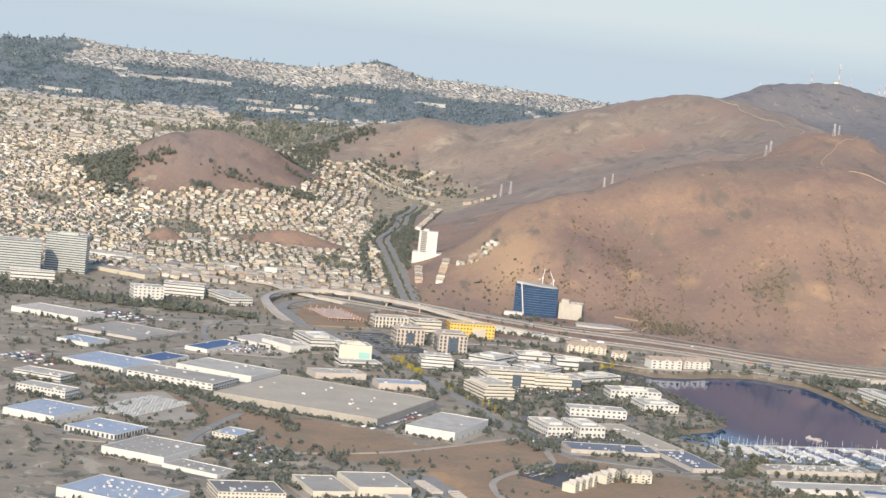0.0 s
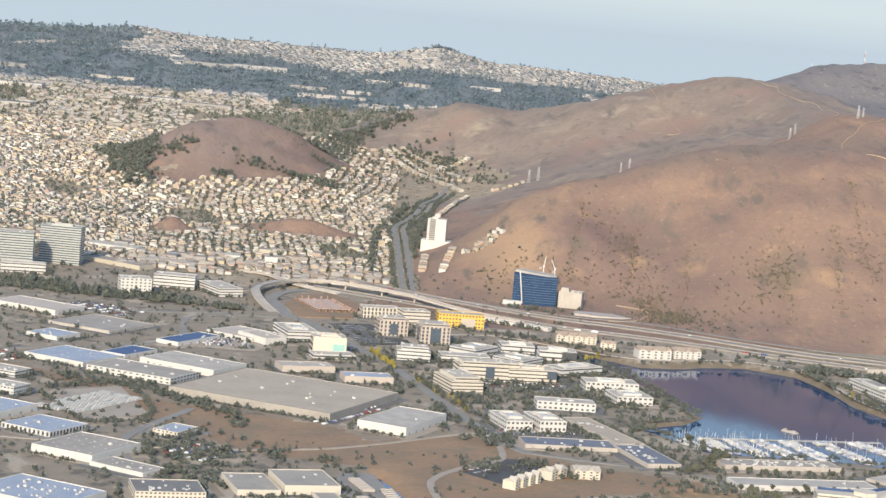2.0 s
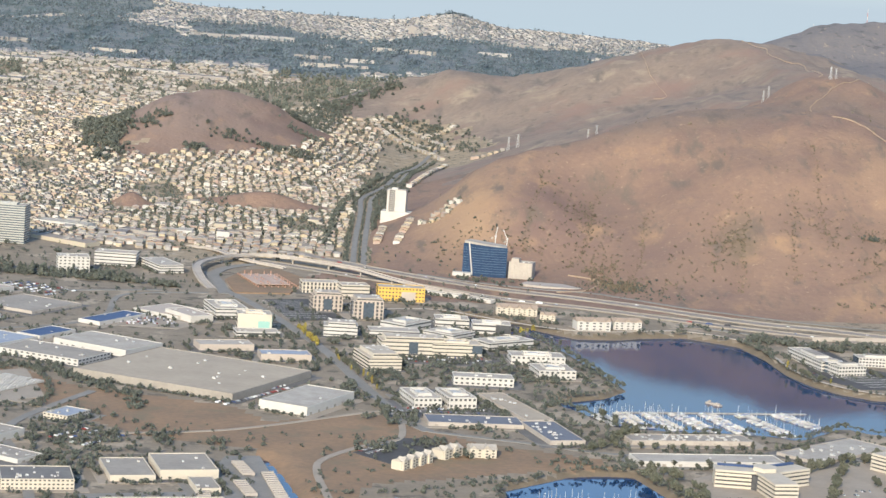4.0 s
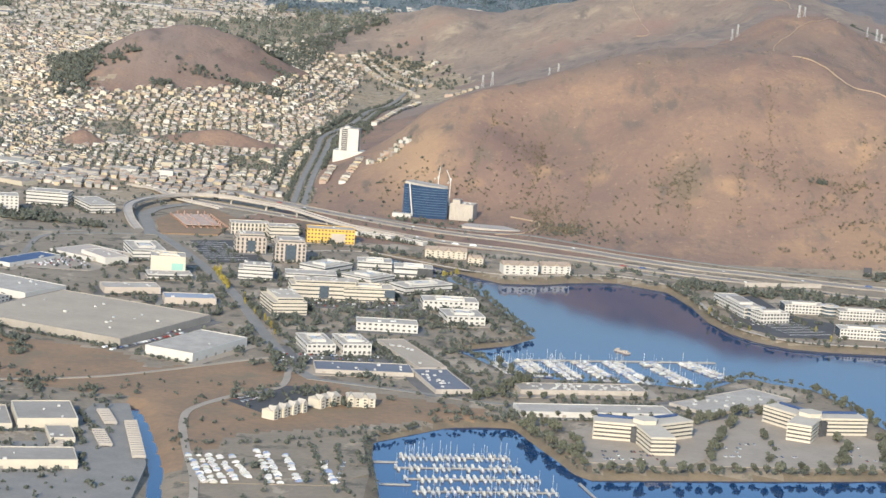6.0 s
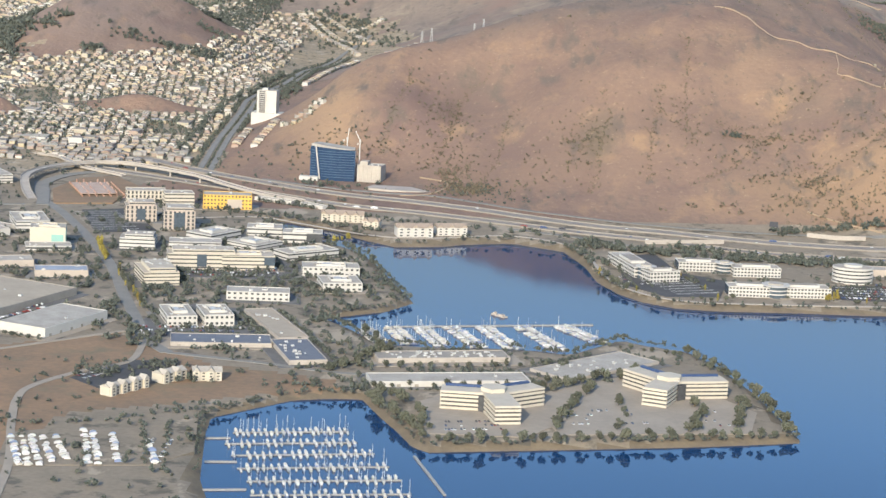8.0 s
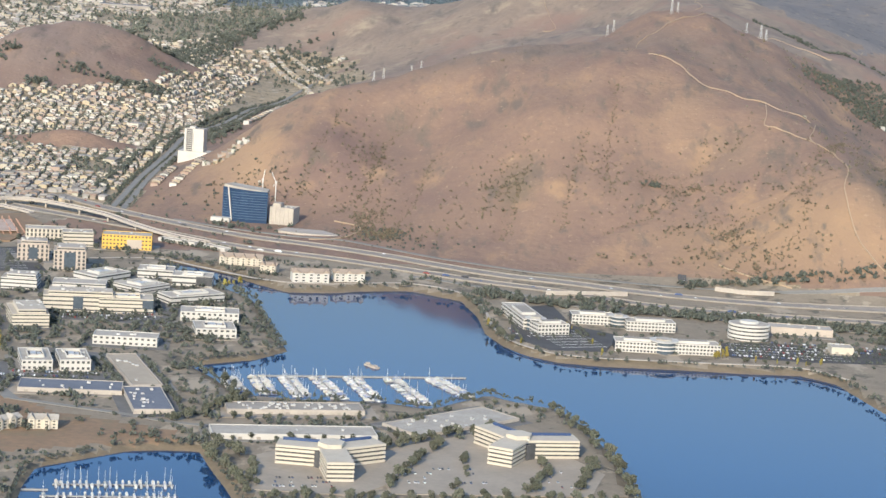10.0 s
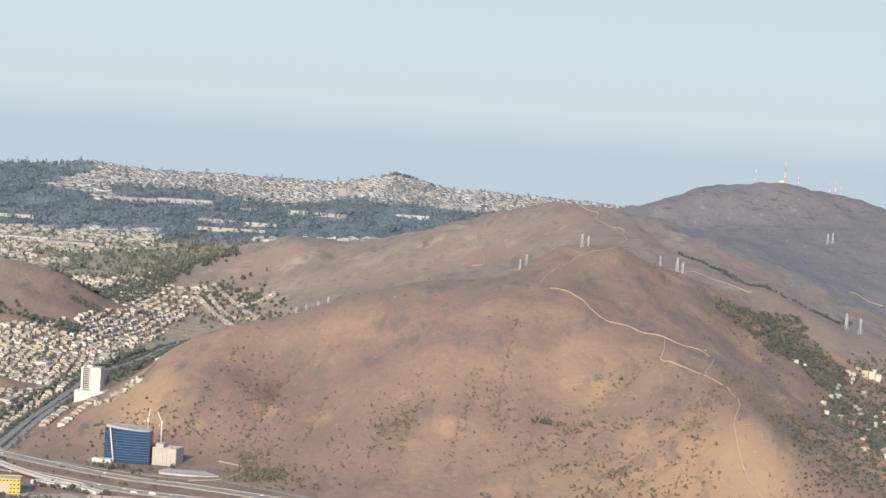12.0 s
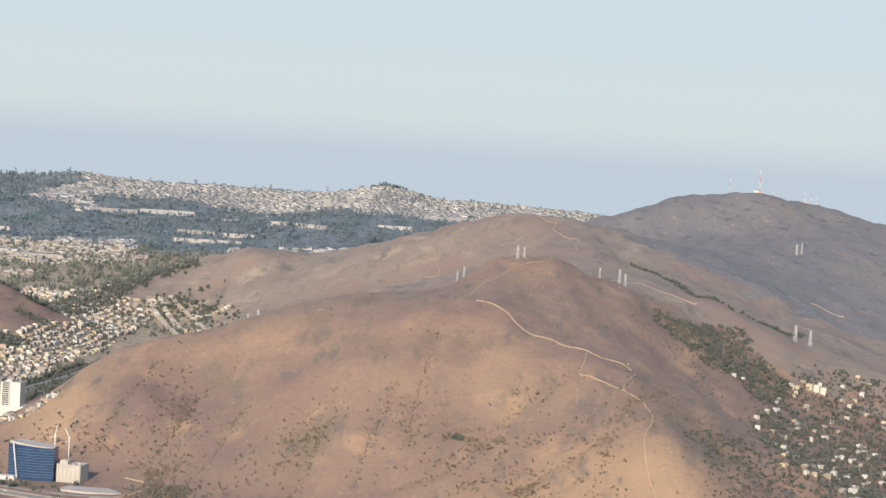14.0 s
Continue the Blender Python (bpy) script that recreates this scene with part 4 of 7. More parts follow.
road("road", [(-138, 1335), (-141, 1413), (-143, 1482), (-146, 1602), (-149, 1690), (-136, 1773), (-129, 1831), (-121, 1938), (-106, 2035), (-98, 2097), (-84, 2200)], 3.8, "asphalt valley road", M_ROAD, 0.5)
road("road", [(-131, 1335), (-134, 1413), (-136, 1482), (-139, 1602), (-140, 1690), (-128, 1773), (-120, 1831), (-112, 1938), (-97, 2035)], 3.8, "asphalt valley road", M_ROAD, 0.5)
road("road", [(-225, 1262), (-212, 1208), (-189, 1159), (-163, 1095), (-137, 1023), (-117, 952), (-99, 890), (-93, 868), (-80, 845)], 5.5, "wide asphalt boulevard", M_ROAD)
road("road", [(-300, 790), (-230, 795), (-180, 812), (-152, 831), (-111, 872), (-97, 884)], 2.2, "narrow asphalt road across the dry field", M_LOT)
road("road", [(-93, 868), (-92, 828), (-108, 806), (-121, 780), (-122, 759), (-116, 725), (-105, 672), (-98, 600)], 3, "curving asphalt road round a dry field", M_LOT)
road("road", [(-80, 845), (-40, 836), (0, 826), (40, 838), (80, 848), (120, 845)], 3, "asphalt road behind the low sheds", M_ROAD)
road("road", [(-240, 1180), (-300, 1150), (-380, 1110), (-480, 1070)], 4, "asphalt street between warehouses", M_ROAD)
road("road", [(-215, 1180), (-260, 1150), (-262, 1060), (-330, 1000), (-420, 960)], 3.5, "asphalt street between warehouses", M_ROAD)
road("road", [(-230, 880), (-250, 800), (-232, 740), (-212, 660), (-205, 600)], 4, "asphalt street lined with trees", M_ROAD)
road("road", [(-300, 860), (-260, 850), (-240, 838)], 3, "asphalt street by the bus yard", M_LOT)
road("road", [(-116, 1166), (-81, 1180), (-54, 1164), (-15, 1140), (16, 1140), (60, 1160), (92, 1142), (104, 1100), (110, 1056), (124, 1022), (150, 1006), (205, 1012), (255, 1018), (277, 1000)], 1.6, "pale shoreline footpath along the cove", M_CONC, 0.2)
road("road", [(60, 1182), (110, 1160), (160, 1128), (220, 1124), (300, 1118), (400, 1110)], 4, "asphalt road behind the business park", M_ROAD)
road("road", [(-420, 1470), (-317, 1413), (-292, 1402), (-262, 1378)], 5, "asphalt freeway ramp", M_CONC, 0.4)

road("road", [(-205, 1180), (-214, 1225), (-220, 1252), (-217, 1278), (-206, 1298), (-190, 1308), (-160, 1298), (-130, 1282)], 7, "wide asphalt ramp curving under the flyover", M_ROAD, 0.45)
# curved flyover on columns
line = glide([(-214, 1196), (-224, 1222), (-231, 1252), (-229, 1280), (-218, 1306), (-202, 1322), (-184, 1324), (-157, 1309), (-133, 1290), (-110, 1269), (-87, 1252), (-62, 1242)])
n = len(line)
deck = [2.2 + 5.8 * min(1, max(0, i / (n * 0.18))) - 5.0 * max(0, (i - n * 0.72) / (n * 0.28)) for i in range(n)]
flyover = tagged(new("flyover"), "curved pale concrete freeway flyover on round columns", "bridge")
part("deck", strip(bmesh.new(), line, 5.2, deck=deck, thick=0.9), M_CONC, flyover)
for s in (-2.5, 2.5):
    part("parapet", strip(bmesh.new(), line, 0.25, s, deck=[z + 0.6 for z in deck], thick=0.7), M_CONC, flyover)
for i in range(8, n - 14, 9):
    p = line[i]
    g = ground_at(p.x, p.y)
    bm = boxes((p.x - 0.55, p.x + 0.55, p.y - 0.55, p.y + 0.55, g - 1, deck[i] - 1.6), (p.x - 1.6, p.x + 1.6, p.y - 0.6, p.y + 0.6, deck[i] - 1.7, deck[i] - 0.85))
    bmesh.ops.bevel(bm, geom=bm.edges[:], offset=0.18, segments=1, affect='EDGES')
    part("column", bm, M_CONC, flyover)
line = glide([(-262, 1378), (-250, 1366), (-232, 1350), (-220, 1330), (-206, 1312), (-180, 1298)])
ramp2 = tagged(new("ramp_bridge"), "short curved concrete ramp bridge", "bridge")
n = len(line)
deck = [4.0 + 2.4 * math.sin(math.pi * i / (n - 1)) for i in range(n)]
part("deck", strip(bmesh.new(), line, 4.5, deck=deck, thick=0.8), M_CONC, ramp2)
for s in (-2.15, 2.15):
    part("parapet", strip(bmesh.new(), line, 0.25, s, deck=[z + 0.5 for z in deck], thick=0.6), M_CONC, ramp2)
for i in range(4, n - 3, 7):
    p = line[i]
    part("column", boxes((p.x - 0.5, p.x + 0.5, p.y - 0.5, p.y + 0.5, 0, deck[i] - 0.75)), M_CONC, ramp2)


def lot(pts, label, material=None, lift=0.12):
    """A paved lot over a plan outline."""
    z = max(ground_at(x, y) for x, y in pts) + lift
    bm = prism(bmesh.new(), pts, z - 1.5, z)
    bmesh.ops.recalc_face_normals(bm, faces=bm.faces)
    return tagged(part("pavement", bm, material or M_LOT), label, "pavement", kind="structure")


def striped(pavement, x, y, turn, rows, pitch, run, bay):
    """Painted bay lines on a car park, in double rows."""
    z = max(v.co.z for v in pavement.data.vertices)
    bm = bmesh.new()
    for r in range(rows):
        block(bm, 0, run, r * pitch - 0.07, r * pitch + 0.07, z, z + 0.03)
        for k in range(int(run / 1.3) + 1):
            block(bm, k * 1.3 - 0.06, k * 1.3 + 0.06, r * pitch - bay / 2, r * pitch + bay / 2, z, z + 0.02)
    part("bay_lines", bm, M_LINE, pavement).matrix_basis = pose(x, y, 0, 0, 0, turn)
    return pavement


lot([(26, 790), (30, 744), (66, 746), (76, 762), (79, 752), (150, 768), (156, 800), (140, 826), (105, 848), (85, 835), (72, 806), (40, 806)], "pale asphalt car park round two office buildings")
lot([(-60, 686), (-48, 705), (-53, 748), (-75, 738), (-115, 716), (-110, 676)], "gravel boat storage yard", M_FLATS)
lot([(-159, 775), (-146, 779), (-125, 695), (-122, 640), (-205, 640), (-205, 700), (-165, 715)], "asphalt truck yard", M_ROAD)
lot([(-110, 796), (-92, 778), (-72, 800), (-78, 832), (-91, 829)], "dark asphalt car park beside white apartments", M_DARKLOT)
striped(lot([(118, 1040), (137, 1014), (164, 1020), (172, 1062), (149, 1078), (139, 1130), (118, 1112)], "dark asphalt car park of the business park", M_DARKLOT), 143, 1022, 24, 7, 6.0, 24, 3.0)
striped(lot([(225, 1030), (262, 1032), (300, 1040), (330, 1070), (250, 1072), (215, 1060)], "dark asphalt car park with planting strips", M_DARKLOT), 228, 1036, 6, 5, 6.4, 56, 3.0)
lot([(-297, 894), (-271, 838), (-247, 861), (-268, 921)], "asphalt bus yard", M_LOT)
striped(lot([(-181, 1172), (-160, 1104), (-129, 1118), (-157, 1184)], "striped dark asphalt car park", M_DARKLOT), -163, 1112, 22, 9, 7.0, 25, 3.2)
lot([(-211, 1235), (-200, 1186), (-168, 1196), (-164, 1262), (-184, 1296), (-204, 1282)], "reddish earth building site", M_FIELD)
lot([(-52, 1048), (-98, 1046), (-100, 1000), (-40, 1004), (-30, 1040)], "dark asphalt car park between offices", M_ASPHALT)
lot([(-100, 900), (-98, 870), (-30, 876), (-52, 935), (-95, 940)], "dark asphalt car park round white offices", M_ASPHALT)
lot([(-250, 1050), (-215, 1052), (-200, 1085), (-235, 1095)], "asphalt car park full of cars", M_LOT)

# paved aprons round the sheds and offices
apron_rng = random.Random(3)
for n, o in enumerate([o for o in scene.objects if o.get("plan") and o.location.y < 1260]):
    w, d = o["plan"]
    a, c = w / 2 + apron_rng.uniform(3, 5.5), d / 2 + apron_rng.uniform(3, 5.5)
    pts = [tuple((o.matrix_basis @ Vector(p))[:2]) for p in ((-a, -c, 0), (a, -c, 0), (a, c, 0), (-a, c, 0))]
    if min(dry(np.array([p[0] for p in pts]), np.array([p[1] for p in pts]))) > 3 and max(shore_distance(np.array([p[0] for p in pts]), np.array([p[1] for p in pts]), FIELD)) > 0:
        lot(pts, "worn asphalt apron round a building", (M_LOT, M_ASPHALT, M_ROAD)[n % 3], 0.06 + 0.003 * n)

# white retaining slab and wall by the glass tower
bm = prism(bmesh.new(), [(-29, 1293), (-12, 1288), (6, 1288), (13, 1290), (6, 1304), (-24, 1306)], 0, 5.2)
tagged(part("pavement", bm, M_CONC), "pale concrete terrace beside the glass tower", "pavement", kind="structure")
for x0, y0, x1, y1 in ((-90, 1238, -67, 1228), (-61, 1225, -47, 1215)):
    d = Vector((x1 - x0, y1 - y0, 0))
    b2 = building("low_building", (x0 + x1) / 2, (y0 + y1) / 2 + 3, d.length, 5, math.degrees(math.atan2(d.y, d.x)), 2.2, "long low white building beside the freeway", "building", units=0)


# ---- landmark buildings ----
M_SAND = mat("sand_roof", (0.50, 0.44, 0.35), 0.9, (0.42, 0.37, 0.30), 5, 0.5)


def wye(x, y, z, arms, width, h, storeys, label, notch=0):
    """A three-armed office block with pale spandrels between ribbon windows."""
    root = tagged(new("office_building"), label, "office building", "three-armed offices")
    root.matrix_basis = pose(x, y, z)
    hw = width / 2

    def outline(inset, cut=0.0):
        w = hw - inset
        pts = []
        for k in range(3):
            a, la = radians(arms[k][0]), arms[k][1] - inset
            b2 = radians(arms[(k + 1) % 3][0])
            ua, na = Vector((math.cos(a), math.sin(a))), Vector((-math.sin(a), math.cos(a)))
            ub, nb = Vector((math.cos(b2), math.sin(b2))), Vector((-math.sin(b2), math.cos(b2)))
            pts.append(tuple(ua * la - na * w))
            pts.append(tuple(ua * la + na * w))
            den = ua.x * ub.y - ua.y * ub.x
            r = -nb * w - na * w
            t = (r.x * ub.y - r.y * ub.x) / den
            pts.append(tuple(na * w + ua * t))
        return pts

    part("glazing", prism(bmesh.new(), outline(0.35), -1.5, h - 0.2), M_GLASS, root, "dark recessed ribbon glazing")
    st = h / storeys
    for k in range(storeys + 1):
        z0, z1 = (k * st - st * 0.30, k * st + st * 0.28) if k < storeys else (h - st * 0.42, h + 0.1)
        part("spandrel", prism(bmesh.new(), outline(0.0), max(z0, -0.2), z1), M_CREAM, root)
    part("roof", prism(bmesh.new(), outline(0.5), h + 0.08, h + 0.16), M_SAND, root)
    bm = prism(bmesh.new(), [(5.2 * math.cos(radians(a)), 5.2 * math.sin(radians(a))) for a in range(20, 380, 60)], h + 0.16, h + 1.7)
    part("plant_room", bm, M_CREAM, root)
    a = radians((arms[notch][0] + arms[notch + 1][0]) / 2)
    part("entrance_glazing", boxes((-2.2, 2.2, -1.2, 1.2, 0, h - st * 0.7)), M_GLASS, root).matrix_basis = pose(math.cos(a) * hw * 1.22, math.sin(a) * hw * 1.22, 0, 0, 0, math.degrees(a) + 90)
    for k in (0, 2):
        a = radians(arms[k][0])
        side = 1 if math.cos(a) > 0 else -1
        part("roof_screen", boxes((3, arms[k][1] - 1.5, side * hw - 1.6 * side - 0.7, side * hw - 1.6 * side + 0.7, h + 0.1, h + 1.0)), M_NAVYROOF, root, "dark navy roof screen").matrix_basis = pose(0, 0, 0, 0, 0, arms[k][0])
    roof_clutter(root, 10, 10, h + 0.15, 5, None, label)
    return root


wye(54, 784, 1.6, [(178, 20), (284, 23), (398, 21)], 10, 8.0, 5, "cream three-armed office block with ribbon windows beside the water")
wye(123, 818, 1.6, [(130, 21), (249, 19), (375, 23)], 10, 8.0, 5, "cream three-armed office block with ribbon windows on the spit", 1)


def glass_tower():
    root = tagged(new("glass_tower"), "blue glass office tower with a slanting roofline and white blade", "office tower")
    root.matrix_basis = pose(-51, 1326, ground_at(-51, 1326) + 0.3, 0, 0, -8)

    def slab(z0, z1, out, tilt=0.0):
        bm = bmesh.new()
        pts = [(-14.5 - out, -5 - out)] + [(-14.5 + 29 * k / 10, -5 - out - 2.4 * math.sin(math.pi * k / 10)) for k in range(1, 10)] + [(14.5 + out, -5 - out), (12.5 + out, 7 + out), (-12 - out, 7 + out)]
        lo = [bm.verts.new((x, y, z0)) for x, y in pts]
        hi = [bm.verts.new((x, y, z1 - tilt * (x + 14.5))) for x, y in pts]
        bm.faces.new(lo[::-1])
        bm.faces.new(hi)
        for i in range(len(pts)):
            j = (i + 1) % len(pts)
            bm.faces.new((lo[i], lo[j], hi[j], hi[i]))
        return bm

    part("glazing", slab(-3, 20.6, 0, 0.05), M_TOWERGLASS, root, "blue mirror glazing")
    for k in range(1, 12):
        part("floor_edge", slab(k * 1.62, k * 1.62 + 0.22, 0.06), M_EDGE, root)
    part("roof_screen", slab(19.4, 22.2, -0.5, 0.09), M_PALE, root, "pale slanted roof screen")
    bm = boxes((-0.35, 0.35, -0.4, 0.4, 0, 21.5))
    blade = part("blade", bm, M_WHITE, root, "white slanting blade")
    blade.matrix_basis = pose(-7.5, -7.6, 0.2, 0, -8, 0)
    part("podium", boxes((-20, -8, -11, -6, -3, 1.6)), M_WHITE, root)
    roof_clutter(root, 18, 6, 19.2, 4, None, "tower")


M_EDGE = mat("slab_edge", (0.09, 0.135, 0.20), 0.4, (0.07, 0.11, 0.17), 3, 0.4)
glass_tower()
garage = building("parking_garage", -27, 1324, 15.5, 12, -12, 10.5, "pale grey concrete parking garage with a stepped top", "parking garage", M_CONC, M_PALE, "none", units=3)
for k in range(6):
    part("pier", boxes((-7.0 + k * 2.75, -6.4 + k * 2.75, -6.25, -5.9, 0, 10.0)), M_PALE, garage)
part("stair_tower", boxes((-6.5, -1.5, -4, 2, 10.2, 12.6)), M_CONC, garage)

tower = tagged(new("apartment_tower"), "white apartment tower on a podium with grey balcony bays", "apartment tower")
tower.matrix_basis = pose(-116, 1526, ground_at(-116, 1526) + 0.6, 0, 0, -6)
part("podium", boxes((-11, 11, -7, 7, -6, 4.6), (-9.5, 9.5, -7.2, -6.9, 2.0, 3.6)), M_WHITE, tower)
part("wall", boxes((-7, 7, -5, 5, 4.6, 20.8), (-4, 0, -3, 2, 20.8, 22.3)), M_WHITE, tower)
part("fin", boxes((-7.1, -5.5, -5.9, -4.9, 4.6, 20.8), (-1.1, -0.5, -5.6, -4.9, 4.6, 20.8)), M_WHITE, tower)
# flat dark sheet on the wall, painting the shade of a balcony recess
part("recess", boxes((-5.4, -1.1, -5.05, -4.95, 4.8, 20.4)), M_GLASS, tower, "flat dark panel standing for shade in the balcony recess")
for k in range(10):
    part("balcony", boxes((-5.2, -1.2, -5.5, -4.9, 5.6 + k * 1.5, 6.1 + k * 1.5)), M_WHITE, tower)
    ob = part("window", boxes((-5.1, -1.3, -5.06, -4.9, 6.1 + k * 1.5, 7.0 + k * 1.5)), M_GLASS, tower)
part("roof", boxes((-6.6, 6.6, -4.6, 4.6, 20.8, 21.0)), M_PALE, tower)


def gable(bm, x0, x1, y0, y1, z0, z1, ridge, along='x', over=0.25):
    """A pitched roof over a rectangle."""
    if along == 'x':
        ym = (y0 + y1) / 2
        e = [(x0 - over, y0 - over, z0), (x1 + over, y0 - over, z0), (x1 + over, y1 + over, z0), (x0 - over, y1 + over, z0), (x0 - over, ym, ridge), (x1 + over, ym, ridge)]
    else:
        xm = (x0 + x1) / 2
        e = [(x0 - over, y0 - over, z0), (x0 - over, y1 + over, z0), (x1 + over, y1 + over, z0), (x1 + over, y0 - over, z0), (xm, y0 - over, ridge), (xm, y1 + over, ridge)]
    v = [bm.verts.new(p) for p in e]
    for f in ((0, 1, 5, 4), (2, 3, 4, 5), (1, 2, 5), (3, 0, 4), (3, 2, 1, 0)):
        bm.faces.new([v[i] for i in f])
    return bm


def gabled_row(name, x, y, turn, bays, w, d, h, wall, label, category, roof=None, storeys=3):
    """A long block with a row of front gables."""
    root = tagged(new(name), label, category)
    root.matrix_basis = pose(x, y, ground_at(x, y), 0, 0, turn)
    full = bays * w
    part("wall", boxes((-full / 2, full / 2, -d / 2, d / 2, -1.5, h)), wall, root)
    part("roof", gable(bmesh.new(), -full / 2, full / 2, -d / 2, d / 2, h, 0, h + d * 0.22), roof or M_TANROOF, root)
    for k in range(bays):
        cx = (k + 0.5) * w - full / 2
        if k % 2 == 0:
            part("gable_bay", boxes((cx - w * 0.42, cx + w * 0.42, -d / 2 - 0.8, -d / 2, -1.5, h + 0.3)), wall, root)
            part("gable_roof", gable(bmesh.new(), cx - w * 0.42, cx + w * 0.42, -d / 2 - 0.8, 0, h + 0.3, 0, h + 1.9, 'y', 0.15), roof or M_TANROOF, root)
        for s in range(storeys):
            ob = new("window", pane_mesh(w * 0.35, h / storeys * 0.45))
            ob.parent = root
            ob.matrix_basis = pose(cx, -d / 2 - (0.83 if k % 2 == 0 else 0.03), (s + 0.55) * h / storeys)
    return root


M_TANROOF = mat("tan_tile_roof", (0.36, 0.28, 0.21), 0.9, (0.29, 0.23, 0.18), 4, 0.5)
gabled_row("hotel", -34, 1182, 2, 8, 3.0, 9, 4.2, M_CREAM, "cream waterside hotel with a brown pitched roof", "hotel")
gabled_row("hotel", -16, 1164, -8, 3, 3.0, 7, 4.0, M_CREAM, "cream hotel wing with a brown roof", "hotel")
gabled_row("hotel", 8, 1146, 14, 5, 4.0, 9, 5.0, M_WHITE, "white waterside hotel with pointed gables", "hotel")
gabled_row("hotel", 28, 1156, 14, 5, 3.4, 9, 4.4, M_WHITE, "white waterside hotel wing with pointed gables", "hotel")
gabled_row("apartment_house", -86, 781, 57, 7, 3.0, 5, 3.4, M_CREAM, "row of white gabled apartments in a dry field", "apartments", M_PALE)
gabled_row("apartment_house", -72, 801, 52, 4, 3.2, 6, 3.6, M_CREAM, "short row of white gabled apartments", "apartments", M_PALE)
gabled_row("apartment_house", -58, 806, 10, 4, 2.8, 7, 3.6, M_CREAM, "white gabled house with a terrace", "house", M_PALE)


def tower_crane(x, y, z, jib, label):
    root = tagged(new("tower_crane"), label, "crane")
    root.matrix_basis = pose(x, y, z)
    part("mast", boxes((-0.3, 0.3, -0.3, 0.3, -12, 8), (-0.6, 0.6, -0.5, 0.5, 7.4, 9)), M_STEEL, root)
    part("jib", boxes((-0.22, 0.22, -0.22, 0.22, 0, 7)), M_STEEL, root).matrix_basis = pose(0, 0, 8, 0, jib, 0)
    part("counterweight", boxes((-0.5, 0.5, -0.5, 0.5, -3.2, -1.6)), M_CONC, root).matrix_basis = pose(0, 0, 8, 0, jib + 60, 0)


tower_crane(-45, 1352, 19, 8, "white luffing tower crane with a raised jib")
tower_crane(-37, 1356, 17.5, -25, "dark luffing tower crane with a leaning jib")

# building site with columns going up
M_SITE = mat("red_formwork", (0.36, 0.17, 0.11), 0.9, (0.45, 0.30, 0.22), 3, 0.6)
M_SITEFLOOR = mat("pink_slab", (0.46, 0.36, 0.29), 0.9, (0.38, 0.27, 0.21), 4, 0.6)
site = tagged(new("building_site"), "reddish concrete frame of a half-built garage", "building site")
site.matrix_basis = pose(-188, 1248, 2.4, 0, 0, 20)
part("slab", boxes((-15, 15, -36, 20, -0.5, 0.6), (-13, 8, -30, 10, 2.2, 2.6)), M_SITEFLOOR, site)
for i in range(7):
    for j in range(11):
        part("column", boxes((-13 + i * 4.2 - 0.3, -13 + i * 4.2 + 0.3, -34 + j * 5 - 0.3, -34 + j * 5 + 0.3, 0.6, 3.6 if (i * j) % 3 else 2.2)), M_SITE, site)



# ---- boats and docks ----
def hull_mesh(kind):
    bm = bmesh.new()
    L, B, D = (4.0, 1.25, 0.55) if kind == 0 else (4.4, 1.4, 0.8)
    rows = []
    for t in (0, 0.25, 0.5, 0.75, 0.92, 1.0):
        w = B / 2 * (0.8 + 0.2 * min(1, t * 4)) * (1 - max(0, t - 0.5) ** 2 * 4 * 0.97)
        y = -L / 2 + L * t
        rows.append([bm.verts.new((-w, y, D + 0.25 * t * t)), bm.verts.new((-w * 0.75, y, -0.05)), bm.verts.new((w * 0.75, y, -0.05)), bm.verts.new((w, y, D + 0.25 * t * t))])
    for a, b2 in zip(rows[:-1], rows[1:]):
        for k in range(3):
            bm.faces.new((a[k], a[k + 1], b2[k + 1], b2[k]))
        bm.faces.new((a[3], a[0], b2[0], b2[3]))
    bm.faces.new(rows[0])
    bmesh.ops.recalc_face_normals(bm, faces=bm.faces)
    return mesh_of("boat", bm, M_BOAT)


HULLS = [hull_mesh(0), hull_mesh(1)]
CABINS = [mesh_of("cabin", boxes((-0.38, 0.38, -0.7, 0.9, 0.5, 0.95, 0.12), (-0.3, 0.3, -1.4, -0.6, 0.55, 0.75)), M_WHITE),
          mesh_of("cabin", boxes((-0.45, 0.45, -1.3, 0.7, 0.75, 1.25, 0.14), (-0.34, 0.34, -0.9, 0.1, 1.25, 1.6, 0.1)), M_WHITE)]
MAST = mesh_of("mast", boxes((-0.06, 0.06, 0.32, 0.44, 0.6, 6.2), (-0.04, 0.04, -1.5, 0.35, 1.3, 1.4), (-0.5, 0.5, 0.36, 0.4, 3.6, 3.66)), M_MAST)
boat_rng = random.Random(5)


MORE_BOATS, AFLOAT = [], []


def boat(x, y, turn, sail):
    k = 0 if sail else 1
    if len(AFLOAT) >= 296:
        MORE_BOATS.append((x, y, turn, sail))
        return
    AFLOAT.append(1)
    s = boat_rng.uniform(0.65, 1.0)
    ob = new("sailboat" if sail else "motorboat", HULLS[k])
    ob.matrix_basis = pose(x, y, 0.02, 0, 0, turn) @ Matrix.Diagonal((s, s, s, 1))
    tagged(ob, "white sailing boat with a bare mast moored at a dock" if sail else "white motor cruiser with a cabin moored at a dock", "boat", "boats in the marinas")
    part("cabin", CABINS[k], None, ob)
    if sail:
        part("mast", MAST, None, ob)


